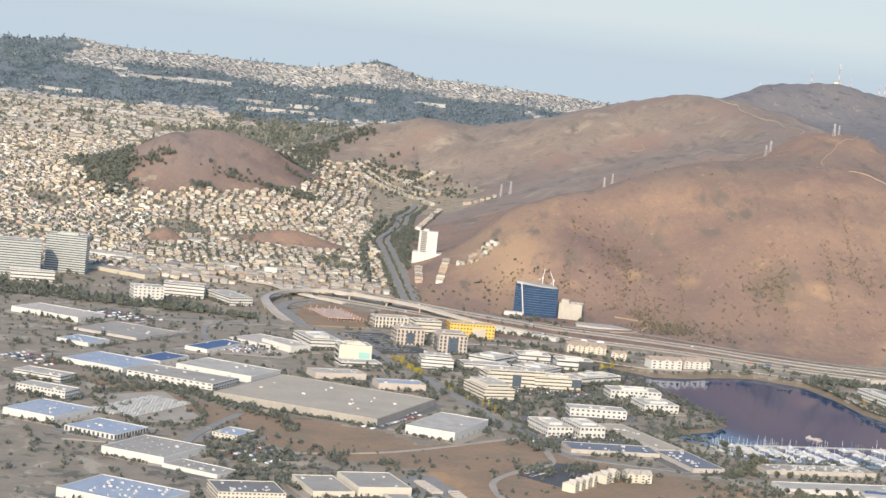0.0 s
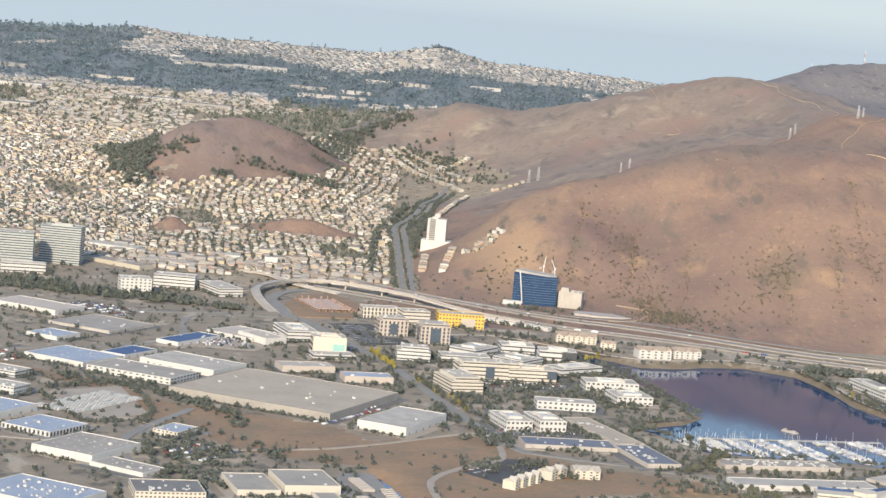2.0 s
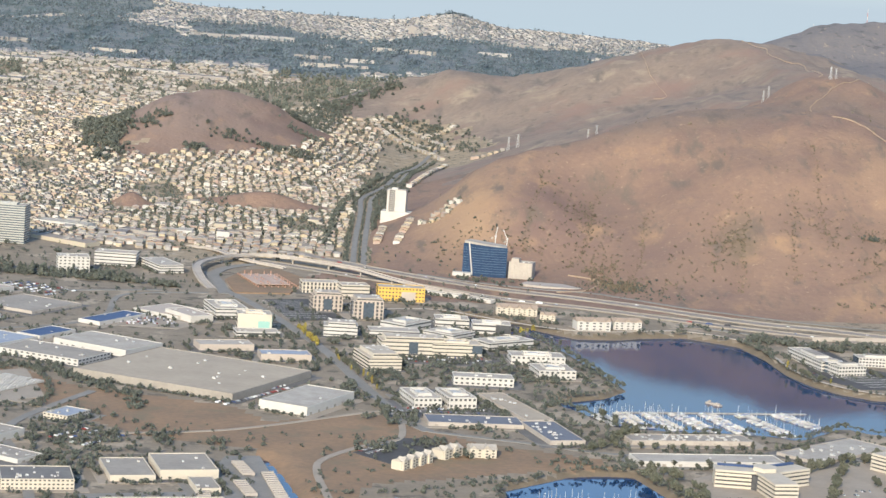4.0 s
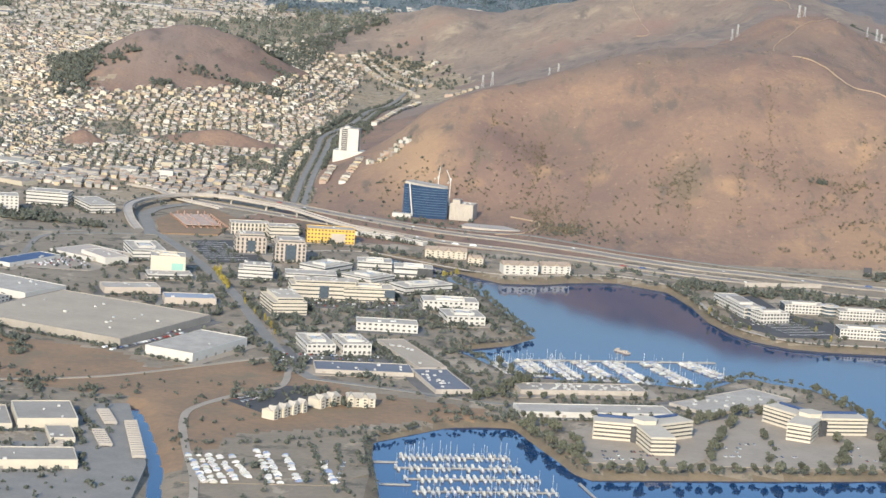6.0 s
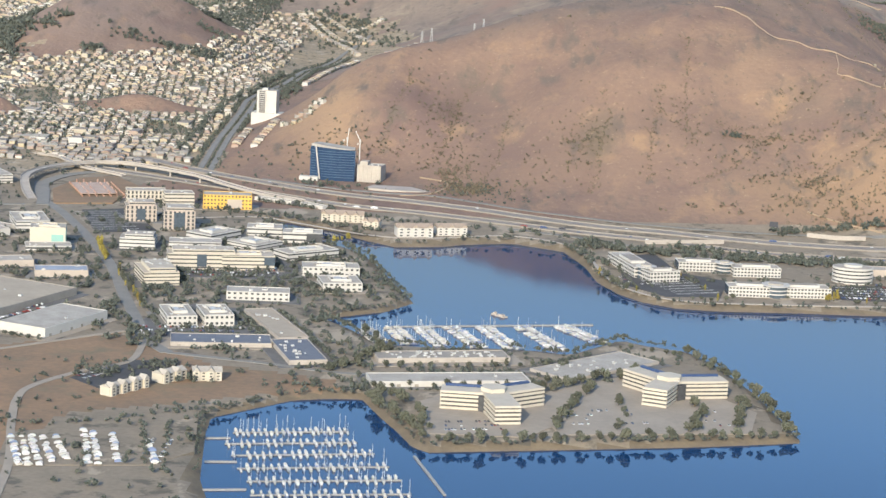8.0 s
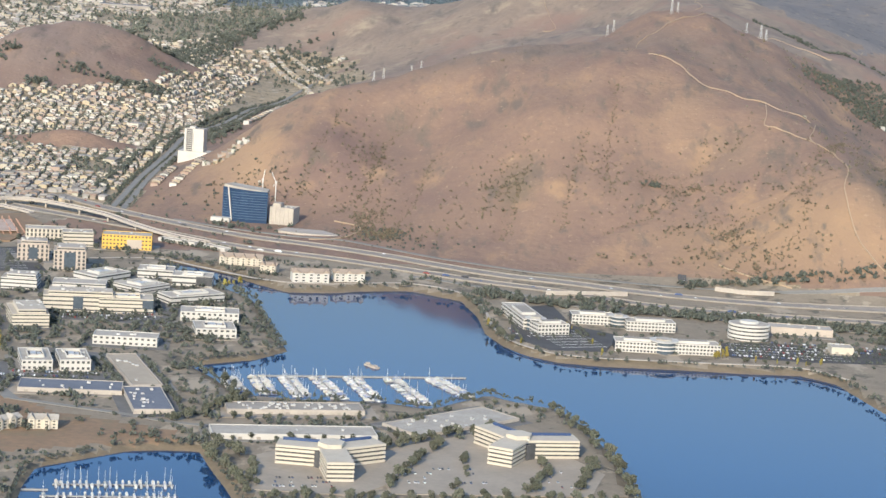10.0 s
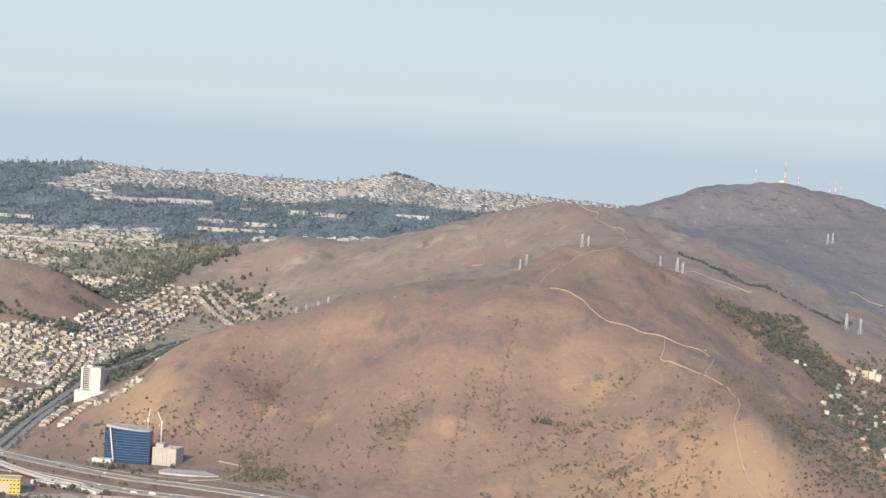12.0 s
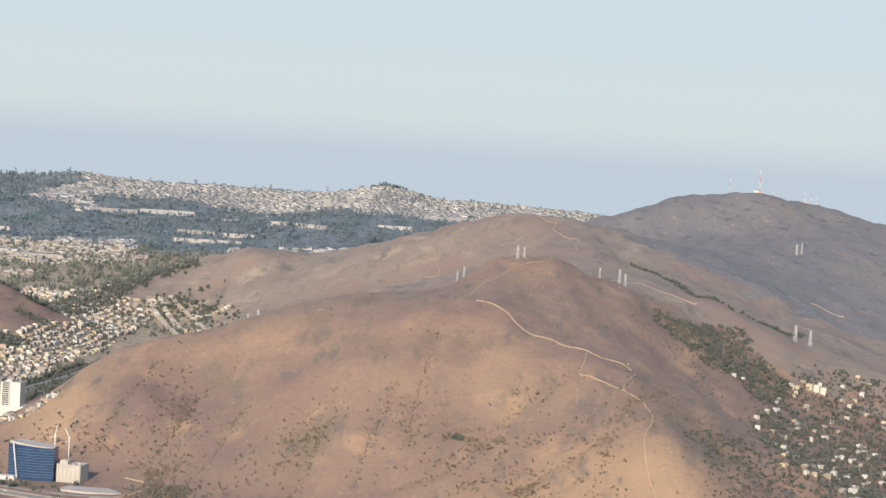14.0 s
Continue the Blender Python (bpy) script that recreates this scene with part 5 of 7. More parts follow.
def dock(pts, width, label):
    tagged(part("dock", strip(bmesh.new(), [Vector((*p, 0)) for p in pts], width, deck=[0.45] * len(pts), thick=0.6), M_FOAM), label, "dock")


def moor(x0, y0, x1, y1, count, off):
    d = Vector((x1 - x0, y1 - y0, 0))
    a = math.degrees(math.atan2(d.y, d.x))
    nrm = Vector((-d.y, d.x, 0)).normalized()
    dock([(x0, y0), (x1, y1)], 0.7, "narrow grey floating finger dock")
    for side in (1, -1):
        for k in range(count):
            if boat_rng.random() < 0.86:
                p = Vector((x0, y0, 0)) + d * ((k + 0.5 + boat_rng.uniform(-0.12, 0.12)) / count) + nrm * side * off
                boat(p.x, p.y, a + (0 if side > 0 else 180) + boat_rng.choice((0, 180)), boat_rng.random() < 0.45)


for x0, y0, x1, y1 in ((-39, 739, 2, 749), (-40, 724, 6, 735), (-36, 710, 13, 722), (-32, 695, 19, 707), (-27, 681, 24, 692), (-24, 666, 28, 677)):
    moor(x0, y0, x1, y1, 20, 2.3)
dock([(-48, 730), (-39, 732)], 1.2, "grey floating access dock")
dock([(-44, 701), (-33, 703)], 1.2, "grey floating access dock")
dock([(-40, 669), (-26, 672)], 1.2, "grey floating access dock")
dock([(27, 722), (33, 700), (39, 678)], 0.9, "long narrow breakwater dock")
for x0, y0, x1, y1 in ((-4, 919, 5, 895), (8, 926, 18, 894), (21, 928, 32, 894), (34, 932, 48, 895), (49, 936, 63, 895), (66, 941, 83, 897), (84, 947, 101, 916)):
    moor(x0, y0, x1, y1, 20, 2.4)
dock([(6, 926), (50, 939), (99, 953)], 1.5, "long pale marina breakwater dock")
bm = boxes((-4.5, 4.5, -1.2, 1.2, -0.3, 0.7), (-3.5, -2.9, -1, 1, 0.7, 1.5), (1, 3, -1, 1, 0.7, 1.2))
tagged(part("barge", bm, M_TAN), "rusty brown work barge afloat in the cove", "barge").matrix_basis = pose(56, 962, 0, 0, 0, -50)

vs, fs, off = [], [], 0
for x, y, turn, sail in MORE_BOATS:
    k = 0 if sail else 1
    s = boat_rng.uniform(0.65, 1.0)
    m = pose(x, y, 0.02, 0, 0, turn) @ Matrix.Diagonal((s, s, s, 1))
    for me in [HULLS[k], CABINS[k]] + ([MAST] if sail else []):
        vs += [tuple(m @ v.co) for v in me.vertices]
        fs += [tuple(i + off for i in f.vertices) for f in me.polygons]
        off += len(me.vertices)
me = bpy.data.meshes.new("moored_boats")
me.from_pydata(vs, [], fs)
me.materials.append(M_BOATS)
tagged(new("moored_boats", me), "many white boats moored along floating docks", "boats", kind="stuff")


# billboard and pale walls along the freeway
sign = tagged(new("billboard"), "dark roadside billboard on two posts beside the freeway", "billboard")
sign.matrix_basis = pose(213, 1206, ground_at(213, 1206), 0, 0, -12)
part("panel", boxes((-2.4, 2.4, -0.2, 0.2, 2.2, 5.2)), M_DARKSIGN, sign)
for s in (-1.4, 1.4):
    part("post", boxes((s - 0.15, s + 0.15, -0.1, 0.1, -1.5, 2.2)), M_STEEL, sign)
for pts in ([(136, 1157), (160, 1164), (181, 1170)], [(231, 1196), (248, 1193), (264, 1193)]):
    tagged(part("retaining_wall", strip(bmesh.new(), glide(pts), 0.5, lift=2.4, thick=3.2), M_CONC), "pale concrete retaining wall beside the freeway", "wall", kind="structure")


# ---- trees ----
OCT = np.array([(1, 0, 0), (-1, 0, 0), (0, 1, 0), (0, -1, 0), (0, 0, 1), (0, 0, -1)], float)
OCT_F = np.array([(0, 2, 4), (2, 1, 4), (1, 3, 4), (3, 0, 4), (2, 0, 5), (1, 2, 5), (3, 1, 5), (0, 3, 5)])


def clumps(rs, n, w, h, z0, size):
    """Leaf clumps in an uneven crown: vertices and triangles."""
    v, f = [], []
    for k in range(n):
        d = rs.normal(size=3)
        d /= np.linalg.norm(d)
        r = rs.uniform(0.25, 1.0) ** 0.5
        c = d * r * np.array([w / 2, w / 2, h / 2]) * rs.uniform(0.75, 1.15) + np.array([0, 0, z0 + h / 2])
        s = size * rs.uniform(0.6, 1.3)
        q, _ = np.linalg.qr(rs.normal(size=(3, 3)))
        v.append((OCT * np.array([s, s, s * 0.7]) * rs.uniform(0.7, 1.3, (6, 1))) @ q + c)
        f.append(OCT_F + 6 * k)
    return np.concatenate(v), np.concatenate(f)


def mesh_from(name, v, f, material):
    me = bpy.data.meshes.new(name)
    me.from_pydata(v.tolist(), [], f.tolist())
    me.materials.append(material)
    return me


def trunk_mesh(h, r, rs):
    bm = bmesh.new()
    prev = None
    for k, t in enumerate((0, 0.5, 1.0)):
        ring = [bm.verts.new((r * (1 - 0.6 * t) * math.cos(a), r * (1 - 0.6 * t) * math.sin(a), h * t)) for a in np.arange(0, 6.28, 1.2566)]
        if prev:
            for i in range(5):
                bm.faces.new((prev[i], prev[(i + 1) % 5], ring[(i + 1) % 5], ring[i]))
        prev = ring
    for k in range(3):
        a = rs.uniform(0, 6.28)
        q = Vector((math.cos(a), math.sin(a), 0.8)) * h * 0.45
        base = [Vector((0, 0, h * 0.75)) + Vector((0.4 * r * math.cos(b2), 0.4 * r * math.sin(b2), 0)) for b2 in (0, 2.1, 4.2)]
        vs = [bm.verts.new(p) for p in base] + [bm.verts.new(Vector((0, 0, h * 0.75)) + q)]
        for i in range(3):
            bm.faces.new((vs[i], vs[(i + 1) % 3], vs[3]))
    return mesh_of("trunk", bm, M_TRUNK)


tree_rs = np.random.RandomState(21)
KINDS = []
for w, h, z0, size, n, leaves in ((3.4, 3.0, 0.9, 0.52, 60, M_TREE), (4.2, 3.6, 1.0, 0.6, 70, M_TREE), (2.2, 4.6, 0.7, 0.45, 55, M_TREE), (2.6, 2.4, 0.7, 0.45, 45, M_TREE), (2.2, 2.8, 0.7, 0.42, 45, M_AUTUMN), (1.3, 4.4, 0.4, 0.36, 40, M_AUTUMN)):
    v, f = clumps(tree_rs, n, w, h, z0, size)
    KINDS.append((mesh_from("crown", v, f, leaves), trunk_mesh(z0 + h * 0.45, 0.16, tree_rs), leaves is M_AUTUMN))
tree_rng = random.Random(9)


EXTRA, COUNT = [], []


def tree(x, y, kind, s=1.0):
    if len(COUNT) >= 300:
        EXTRA.append((x, y, 0.62 * s))
        return
    COUNT.append(1)
    crown, trunk, autumn = KINDS[kind]
    ob = new("tree", trunk)
    s *= tree_rng.uniform(0.65, 1.15)
    ob.matrix_basis = pose(x, y, ground_at(x, y), 0, 0, tree_rng.uniform(0, 360)) @ Matrix.Diagonal((s, s, s, 1))
    tagged(ob, "small yellow autumn tree on a lawn" if autumn else "dark green broadleaf tree with an uneven crown", "tree", "trees on the flats")
    part("crown", crown, None, ob)


def tree_line(pts, gap, kinds, s=1.0, jitter=1.0):
    for p in glide(pts, gap):
        tree(p.x + tree_rng.uniform(-jitter, jitter), p.y + tree_rng.uniform(-jitter, jitter), tree_rng.choice(kinds), s)


tree_line([(-154, 1080), (-146, 1052), (-140, 1030)], 2.4, (4, 5, 4), 1.1, 1.2)
tree_line([(-130, 1008), (-122, 980), (-112, 950), (-104, 925)], 4, (5, 2), 0.9, 1.2)
tree_line([(-34, 1052), (-30, 1042)], 3, (4, 1), 1.1, 1)
tree_line([(-26, 1120), (-34, 1112)], 3, (4,), 1.2, 1)
tree_line([(108, 1062), (116, 1036), (124, 1024)], 3.6, (5, 3, 0), 0.9, 2)
tree_line([(150, 1012), (162, 1010), (170, 1018)], 4, (5, 3), 0.85, 1)
tree_line([(217, 1024), (222, 1028), (219, 1034)], 1.7, (5, 4), 1.15, 1)
tree_line([(230, 1022), (262, 1024), (268, 1028)], 4, (3, 5), 0.8, 1)
tree_line([(140, 1086), (150, 1062), (158, 1034)], 5, (5, 3), 0.7, 1)
tree_line([(6, 790), (14, 774), (21, 756), (28, 740)], 4, (0, 1, 1), 1.0, 2.5)
tree_line([(10, 796), (22, 784), (27, 764), (30, 748)], 4.5, (0, 1), 1.0, 2)
tree_line([(34, 735), (60, 740), (90, 747), (125, 757), (160, 767)], 4.4, (0, 1, 3), 0.95, 1.4)
tree_line([(40, 741), (76, 750), (110, 756), (150, 766)], 7, (0, 3), 0.9, 2)
tree_line([(166, 772), (162, 800), (158, 830), (146, 868), (138, 896)], 4.5, (0, 1), 0.95, 2)
tree_line([(78, 760), (84, 790), (92, 820)], 5, (0, 1), 1.0, 1.5)
tree_line([(100, 762), (104, 790), (103, 808)], 6, (0, 3), 0.9, 1.5)
tree_line([(128, 765), (134, 790), (132, 806)], 5, (0, 1), 0.95, 1.5)
tree_line([(146, 775), (150, 800), (152, 815)], 5, (0, 1), 0.95, 1.5)
tree_line([(74, 812), (90, 832), (112, 848)], 5, (0, 1), 1.1, 1.5)
tree_line([(0, 838), (24, 842), (54, 850), (84, 858)], 5, (3, 0, 2), 0.85, 1.2)
tree_line([(8, 806), (30, 812), (60, 820), (76, 828)], 6, (3, 0), 0.8, 1)
tree_line([(100, 900), (118, 895), (134, 888)], 4, (3, 0), 0.7, 1)
tree_line([(-4, 905), (4, 884), (8, 866), (-2, 850), (-8, 832)], 4, (0, 1), 1.0, 3)
tree_line([(-14, 830), (-6, 815), (0, 802), (-20, 806)], 3.2, (1, 0), 1.15, 3)
tree_line([(-62, 740), (-60, 720), (-58, 700), (-55, 680)], 3, (1, 0, 2), 0.75, 1)
tree_line([(-72, 738), (-66, 712), (-62, 688)], 3.4, (2, 1), 0.75, 0.8)
tree_line([(-52, 752), (-50, 735), (-50, 715)], 4, (0, 3), 0.8, 2)
tree_line([(-120, 735), (-110, 728), (-95, 732), (-80, 742), (-60, 758)], 3.5, (0, 3), 0.85, 2)
tree_line([(-98, 858), (-92, 852), (-88, 860), (-96, 866)], 2.2, (2, 1, 2), 1.25, 3)
tree_line([(-103, 868), (-100, 880), (-104, 890)], 3.4, (2, 1), 1.1, 2)
tree_line([(-82, 812), (-76, 818), (-68, 822), (-60, 822)], 4, (2, 0), 0.8, 1.5)
tree_line([(-98, 800), (-90, 812), (-82, 824)], 3, (1, 3), 0.9, 2)
tree_line([(-64, 812), (-66, 806), (-62, 800)], 2.5, (1,), 0.9, 1)
tree_line([(-212, 690), (-222, 730), (-240, 790), (-238, 840)], 4.5, (2, 1), 1.1, 2)
tree_line([(-204, 690), (-212, 730), (-226, 780), (-222, 815)], 4.5, (2, 1, 0), 1.1, 2.5)
tree_line([(-196, 780), (-212, 790), (-230, 800), (-222, 772), (-200, 768)], 3, (1, 0, 2), 1.0, 5)
tree_line([(-212, 1195), (-183, 1152), (-166, 1112)], 7, (0, 3), 0.8, 1)
tree_line([(-124, 968), (-118, 952), (-112, 948), (-104, 954)], 3, (2, 1), 1.2, 2)
tree_line([(12, 978), (4, 1000), (-2, 1030), (-10, 1062), (-22, 1095)], 4, (0, 1, 3), 1.0, 2)
tree_line([(-30, 975), (-12, 972), (6, 980), (2, 1004), (-8, 1020)], 4, (0, 1), 0.95, 2)
tree_line([(-92, 1006), (-70, 1008), (-48, 1012)], 3.2, (3, 2), 0.7, 1)
tree_line([(100, 1118), (104, 1100), (112, 1090), (98, 1130)], 3, (1, 2, 0), 1.1, 2)


def wood(name, spots, label, n=14, scale=1.0, material=None):
    """Many trees or bushes too many to count, as one piece."""
    vs, fs, off = [], [], 0
    rs = np.random.RandomState(len(spots) + 3)
    kinds = [clumps(rs, n, *d) for d in ((3.4, 3.0, 0.3, 0.8), (4.4, 3.4, 0.3, 0.95), (2.6, 4.0, 0.3, 0.75), (3.0, 2.2, 0.1, 0.75))]
    sp = np.array(spots)
    z = land(sp[:, 0], sp[:, 1])
    for (x, y, s), zz in zip(spots, z):
        v, f = kinds[rs.randint(4)]
        a = rs.uniform(0, 6.28)
        c, sn = math.cos(a), math.sin(a)
        k = s * scale * rs.uniform(0.7, 1.3)
        q = v @ np.array([[c, sn, 0], [-sn, c, 0], [0, 0, 1]]) * k
        vs.append(q + np.array([x, y, zz]))
        fs.append(f + off)
        off += len(v)
    ob = new(name, mesh_from(name, np.concatenate(vs), np.concatenate(fs), material or M_TREES))
    return tagged(ob, label, "trees" if "tree" in label else "bushes", kind="stuff")


wood_rs = np.random.RandomState(4)


def patch(cx, cy, rx, ry, n, s=1.0, turn=0.0):
    """Spots thrown round a plan point."""
    c, sn = math.cos(radians(turn)), math.sin(radians(turn))
    out = []
    for _ in range(n):
        u, v = wood_rs.normal(size=2) * 0.5
        out.append((cx + u * rx * c - v * ry * sn, cy + u * rx * sn + v * ry * c, s))
    return out


def along(pts, gap, spread, s=1.0):
    return [(p.x + wood_rs.uniform(-spread, spread), p.y + wood_rs.uniform(-spread, spread), s) for p in glide(pts, gap)]


def clear_of(spots, margin=2.5):
    """Drops spots that fall on water, on a road or inside a building."""
    sp = np.array(spots)
    ok = dry(sp[:, 0], sp[:, 1]) > margin
    for x, y, w, d, turn in FOOTPRINTS:
        c, s = math.cos(radians(turn)), math.sin(radians(turn))
        u, v = (sp[:, 0] - x) * c + (sp[:, 1] - y) * s, -(sp[:, 0] - x) * s + (sp[:, 1] - y) * c
        ok &= ~((abs(u) < w / 2 + 1.2) & (abs(v) < d / 2 + 1.2))
    for line, half in LANES:
        for a, b2 in zip(line[:-1], line[1:]):
            ax, ay, bx, by = a.x, a.y, b2.x, b2.y
            ex, ey = bx - ax, by - ay
            t = np.clip(((sp[:, 0] - ax) * ex + (sp[:, 1] - ay) * ey) / (ex * ex + ey * ey + 1e-9), 0, 1)
            ok &= np.hypot(sp[:, 0] - ax - t * ex, sp[:, 1] - ay - t * ey) > half
    return [s for s, k in zip(spots, ok) if k]


flats = []
for _ in range(3000):
    x, y = wood_rs.uniform(-480, -20), wood_rs.uniform(640, 1330)
    if -212 < x < -160 and 1190 < y < 1300:
        continue
    if shore_distance(np.array([x]), np.array([y]), FIELD)[0] > 6:
        flats.append((x, y, wood_rs.uniform(0.3, 0.8)))
flats += along([(-400, 1215), (-330, 1205), (-260, 1200), (-235, 1195)], 0.9, 5, 1.0) + along([(-420, 1240), (-330, 1222), (-270, 1218)], 1.0, 6, 1.0)
flats += along([(-420, 1255), (-350, 1240)], 1.2, 7, 1.05)
flats += along([(-300, 900), (-262, 930), (-232, 890), (-210, 880)], 1.6, 3, 0.6) + along([(-300, 940), (-270, 925), (-240, 905), (-212, 872), (-206, 850)], 1.0, 5, 0.6)
flats += along([(-98, 1190), (-70, 1186), (-40, 1168), (-10, 1152)], 2.2, 2, 0.7) + along([(-30, 1200), (20, 1182), (70, 1172), (120, 1150)], 2.4, 5, 0.7)
flats += along([(100, 1142), (150, 1128), (200, 1122), (260, 1120), (330, 1116), (420, 1105)], 0.8, 7, 1.0) + along([(150, 1150), (230, 1132), (330, 1128)], 1.6, 4, 0.9)
flats += along([(215, 1200), (260, 1212), (340, 1214), (430, 1210)], 1.5, 5, 0.9)
flats += patch(290, 1085, 80, 40, 90, 0.7) + patch(340, 1070, 70, 50, 90, 0.8) + patch(200, 1062, 60, 12, 26, 0.6) + patch(-60, 1060, 70, 80, 160, 0.8) + patch(-70, 985, 70, 26, 110, 0.85) + patch(-105, 930, 30, 70, 90, 0.95) + patch(-20, 1010, 30, 50, 60, 0.8) + patch(-140, 1030, 26, 90, 90, 0.9)
flats += patch(-20, 890, 30, 60, 90, 0.7) + patch(60, 872, 120, 14, 70, 0.65) + patch(40, 838, 90, 6, 50, 0.65) + patch(-20, 803, 16, 10, 14, 0.5) + patch(-60, 758, 60, 14, 20, 0.4)
flats += patch(-100, 806, 14, 16, 26, 0.7) + patch(-78, 822, 16, 8, 20, 0.7) + patch(-64, 806, 5, 7, 10, 0.7) + patch(-118, 742, 20, 40, 40, 0.4) + patch(-150, 815, 60, 20, 20, 0.35)
flats += patch(-75, 1380, 70, 40, 34, 0.5) + patch(-72, 1300, 40, 10, 34, 0.8)
for pts in (SHORE_SOUTH[2:15], SHORE_SOUTH[14:26], SHORE_SOUTH[26:], SHORE_NORTH[:8], SHORE_NORTH[7:22]):
    flats += along(pts, 1.2, 3.5, 0.42) + along(pts, 3.0, 6, 0.6)
flats += patch(-195, 795, 60, 26, 110, 0.6) + patch(-216, 745, 16, 80, 90, 0.65) + patch(-240, 850, 20, 40, 40, 0.55) + patch(-300, 925, 60, 12, 60, 0.5) + along([(-300, 905), (-268, 925), (-246, 862), (-270, 834), (-300, 890)], 1.6, 1.5, 0.5)
for k in range(5):
    flats += along([(124 + k * 8, 1030 + k * 6), (120 + k * 7, 1060 + k * 10)], 2.2, 0.5, 0.4) + along([(228, 1036 + k * 7), (325, 1042 + k * 7)], 2.6, 0.6, 0.4)
for k in range(4):
    flats += along([(-98, 1006 + k * 10), (-40, 1008 + k * 9)], 2.6, 0.6, 0.4) + along([(-98, 876 + k * 15), (-48, 880 + k * 13)], 2.8, 0.8, 0.45)
for pts in (SHORE_SOUTH[13:24], SHORE_SOUTH[:4], SHORE_SOUTH[24:32]):
    flats += along(pts, 0.55, 3.2, 0.3)
plot_rng = random.Random(61)
for o in [o for o in scene.objects if o.get("plan") and o.location.y < 1290]:
    w, d = o["plan"]
    a, c = w / 2 + plot_rng.uniform(2.5, 5), d / 2 + plot_rng.uniform(2.5, 5)
    for p, q in (((-a, -c), (a, -c)), ((a, -c), (a, c)), ((a, c), (-a, c)), ((-a, c), (-a, -c))):
        if plot_rng.random() < 0.72:
            t, end = plot_rng.uniform(0, 0.3), plot_rng.uniform(0.6, 1.0)
            run = math.hypot(q[0] - p[0], q[1] - p[1])
            while t < end:
                v = o.matrix_basis @ Vector((p[0] + (q[0] - p[0]) * t, p[1] + (q[1] - p[1]) * t, 0))
                flats.append((v.x + plot_rng.uniform(-0.8, 0.8), v.y + plot_rng.uniform(-0.8, 0.8), plot_rng.uniform(0.35, 0.75)))
                t += plot_rng.uniform(1.2, 3.0) / run
FAR_GREEN = []
for cx, cy, rx, ry, n, s in ((-349, 1925, 10, 12, 20, 1.0), (-363, 1908, 16, 16, 34, 1.1), (-308, 1856, 12, 10, 26, 1.1), (-283, 1914, 24, 14, 36, 1.0), (-239, 1905, 22, 16, 50, 1.0), (-218, 1904, 20, 18, 50, 1.0), (-250, 2090, 90, 30, 60, 1.0), (-340, 2105, 70, 12, 60, 1.2),
                             (-110, 2180, 50, 90, 90, 1.0), (-70, 2120, 30, 60, 40, 0.9), (-135, 2300, 30, 50, 90, 1.1), (-100, 2260, 14, 60, 60, 1.0), (-200, 2250, 90, 70, 70, 1.0), (-120, 1740, 10, 120, 60, 0.9)):
    FAR_GREEN += patch(cx, cy, rx, ry, n, s)
MEDIAN = [(-134.5, 1345), (-137.5, 1413), (-139.5, 1482), (-142.5, 1602), (-144.5, 1690), (-132, 1773), (-124.5, 1831), (-116.5, 1938), (-101.5, 2035)]
FAR_GREEN += along(MEDIAN, 2.6, 0.6, 0.4) + along([(x - 9, y) for x, y in MEDIAN], 1.8, 1.8, 0.55) + along([(x + 8, y) for x, y in MEDIAN[2:]], 1.8, 2, 0.65)
FAR_GREEN += along([(-160, 1400), (-163, 1500), (-162, 1640), (-150, 1760), (-140, 1860)], 2.0, 3, 1.0) + along([(-126, 1560), (-130, 1660), (-122, 1740)], 2.4, 4, 1.0)


def fill(outline, n, s=1.0, edge=4.0):
    """Spots strewn over a plan outline, ragged along its edge."""
    lo, hi = np.min(outline, 0), np.max(outline, 0)
    p = wood_rs.uniform(lo - edge, hi + edge, (n * 6, 2))
    d = shore_distance(p[:, 0], p[:, 1], outline) + edge * (waves(p[:, 0], p[:, 1], 26, 17) + wood_rs.normal(size=len(p)) * 0.5)
    return [(x, y, s * wood_rs.uniform(0.7, 1.25)) for x, y in p[d < 0][:n]]


RAVINE_WOOD = [(332, 1695), (357, 1727), (388, 1785), (414, 1812), (424, 1785), (440, 1763), (449, 1750), (420, 1635), (408, 1632), (398, 1655), (375, 1625), (366, 1634), (352, 1650), (337, 1663)]
FOOT_WOOD = [(343, 1341), (361, 1352), (379, 1357), (399, 1345), (420, 1300), (425, 1240), (408, 1206), (374, 1205), (356, 1217), (345, 1232), (344, 1291)]
HAMLET = [(440, 1740), (446, 1756), (490, 1837), (560, 1850), (560, 1600), (540, 1300), (425, 1229), (414, 1296), (399, 1330), (392, 1370), (400, 1557), (413, 1599)]
KNOLL_WOOD = [(-470, 2120), (-446, 2130), (-425, 2110), (-390, 2030), (-384, 1930), (-376, 1869), (-366, 1824), (-384, 1786), (-413, 1857), (-425, 1960), (-450, 2060)]
SADDLE_WOOD = [(-262, 2060), (-262, 2300), (-245, 2440), (-205, 2450), (-147, 2490), (-142, 2440), (-185, 2395), (-195, 2330), (-212, 2200), (-225, 2060)]
FAR_GREEN += fill(KNOLL_WOOD, 620, 1.25, 8) + fill(SADDLE_WOOD, 760, 1.15, 8)
grove = fill(RAVINE_WOOD, 1150, 0.8) + fill(FOOT_WOOD, 900, 0.55, 9) + fill(HAMLET, 3600, 0.85, 8)
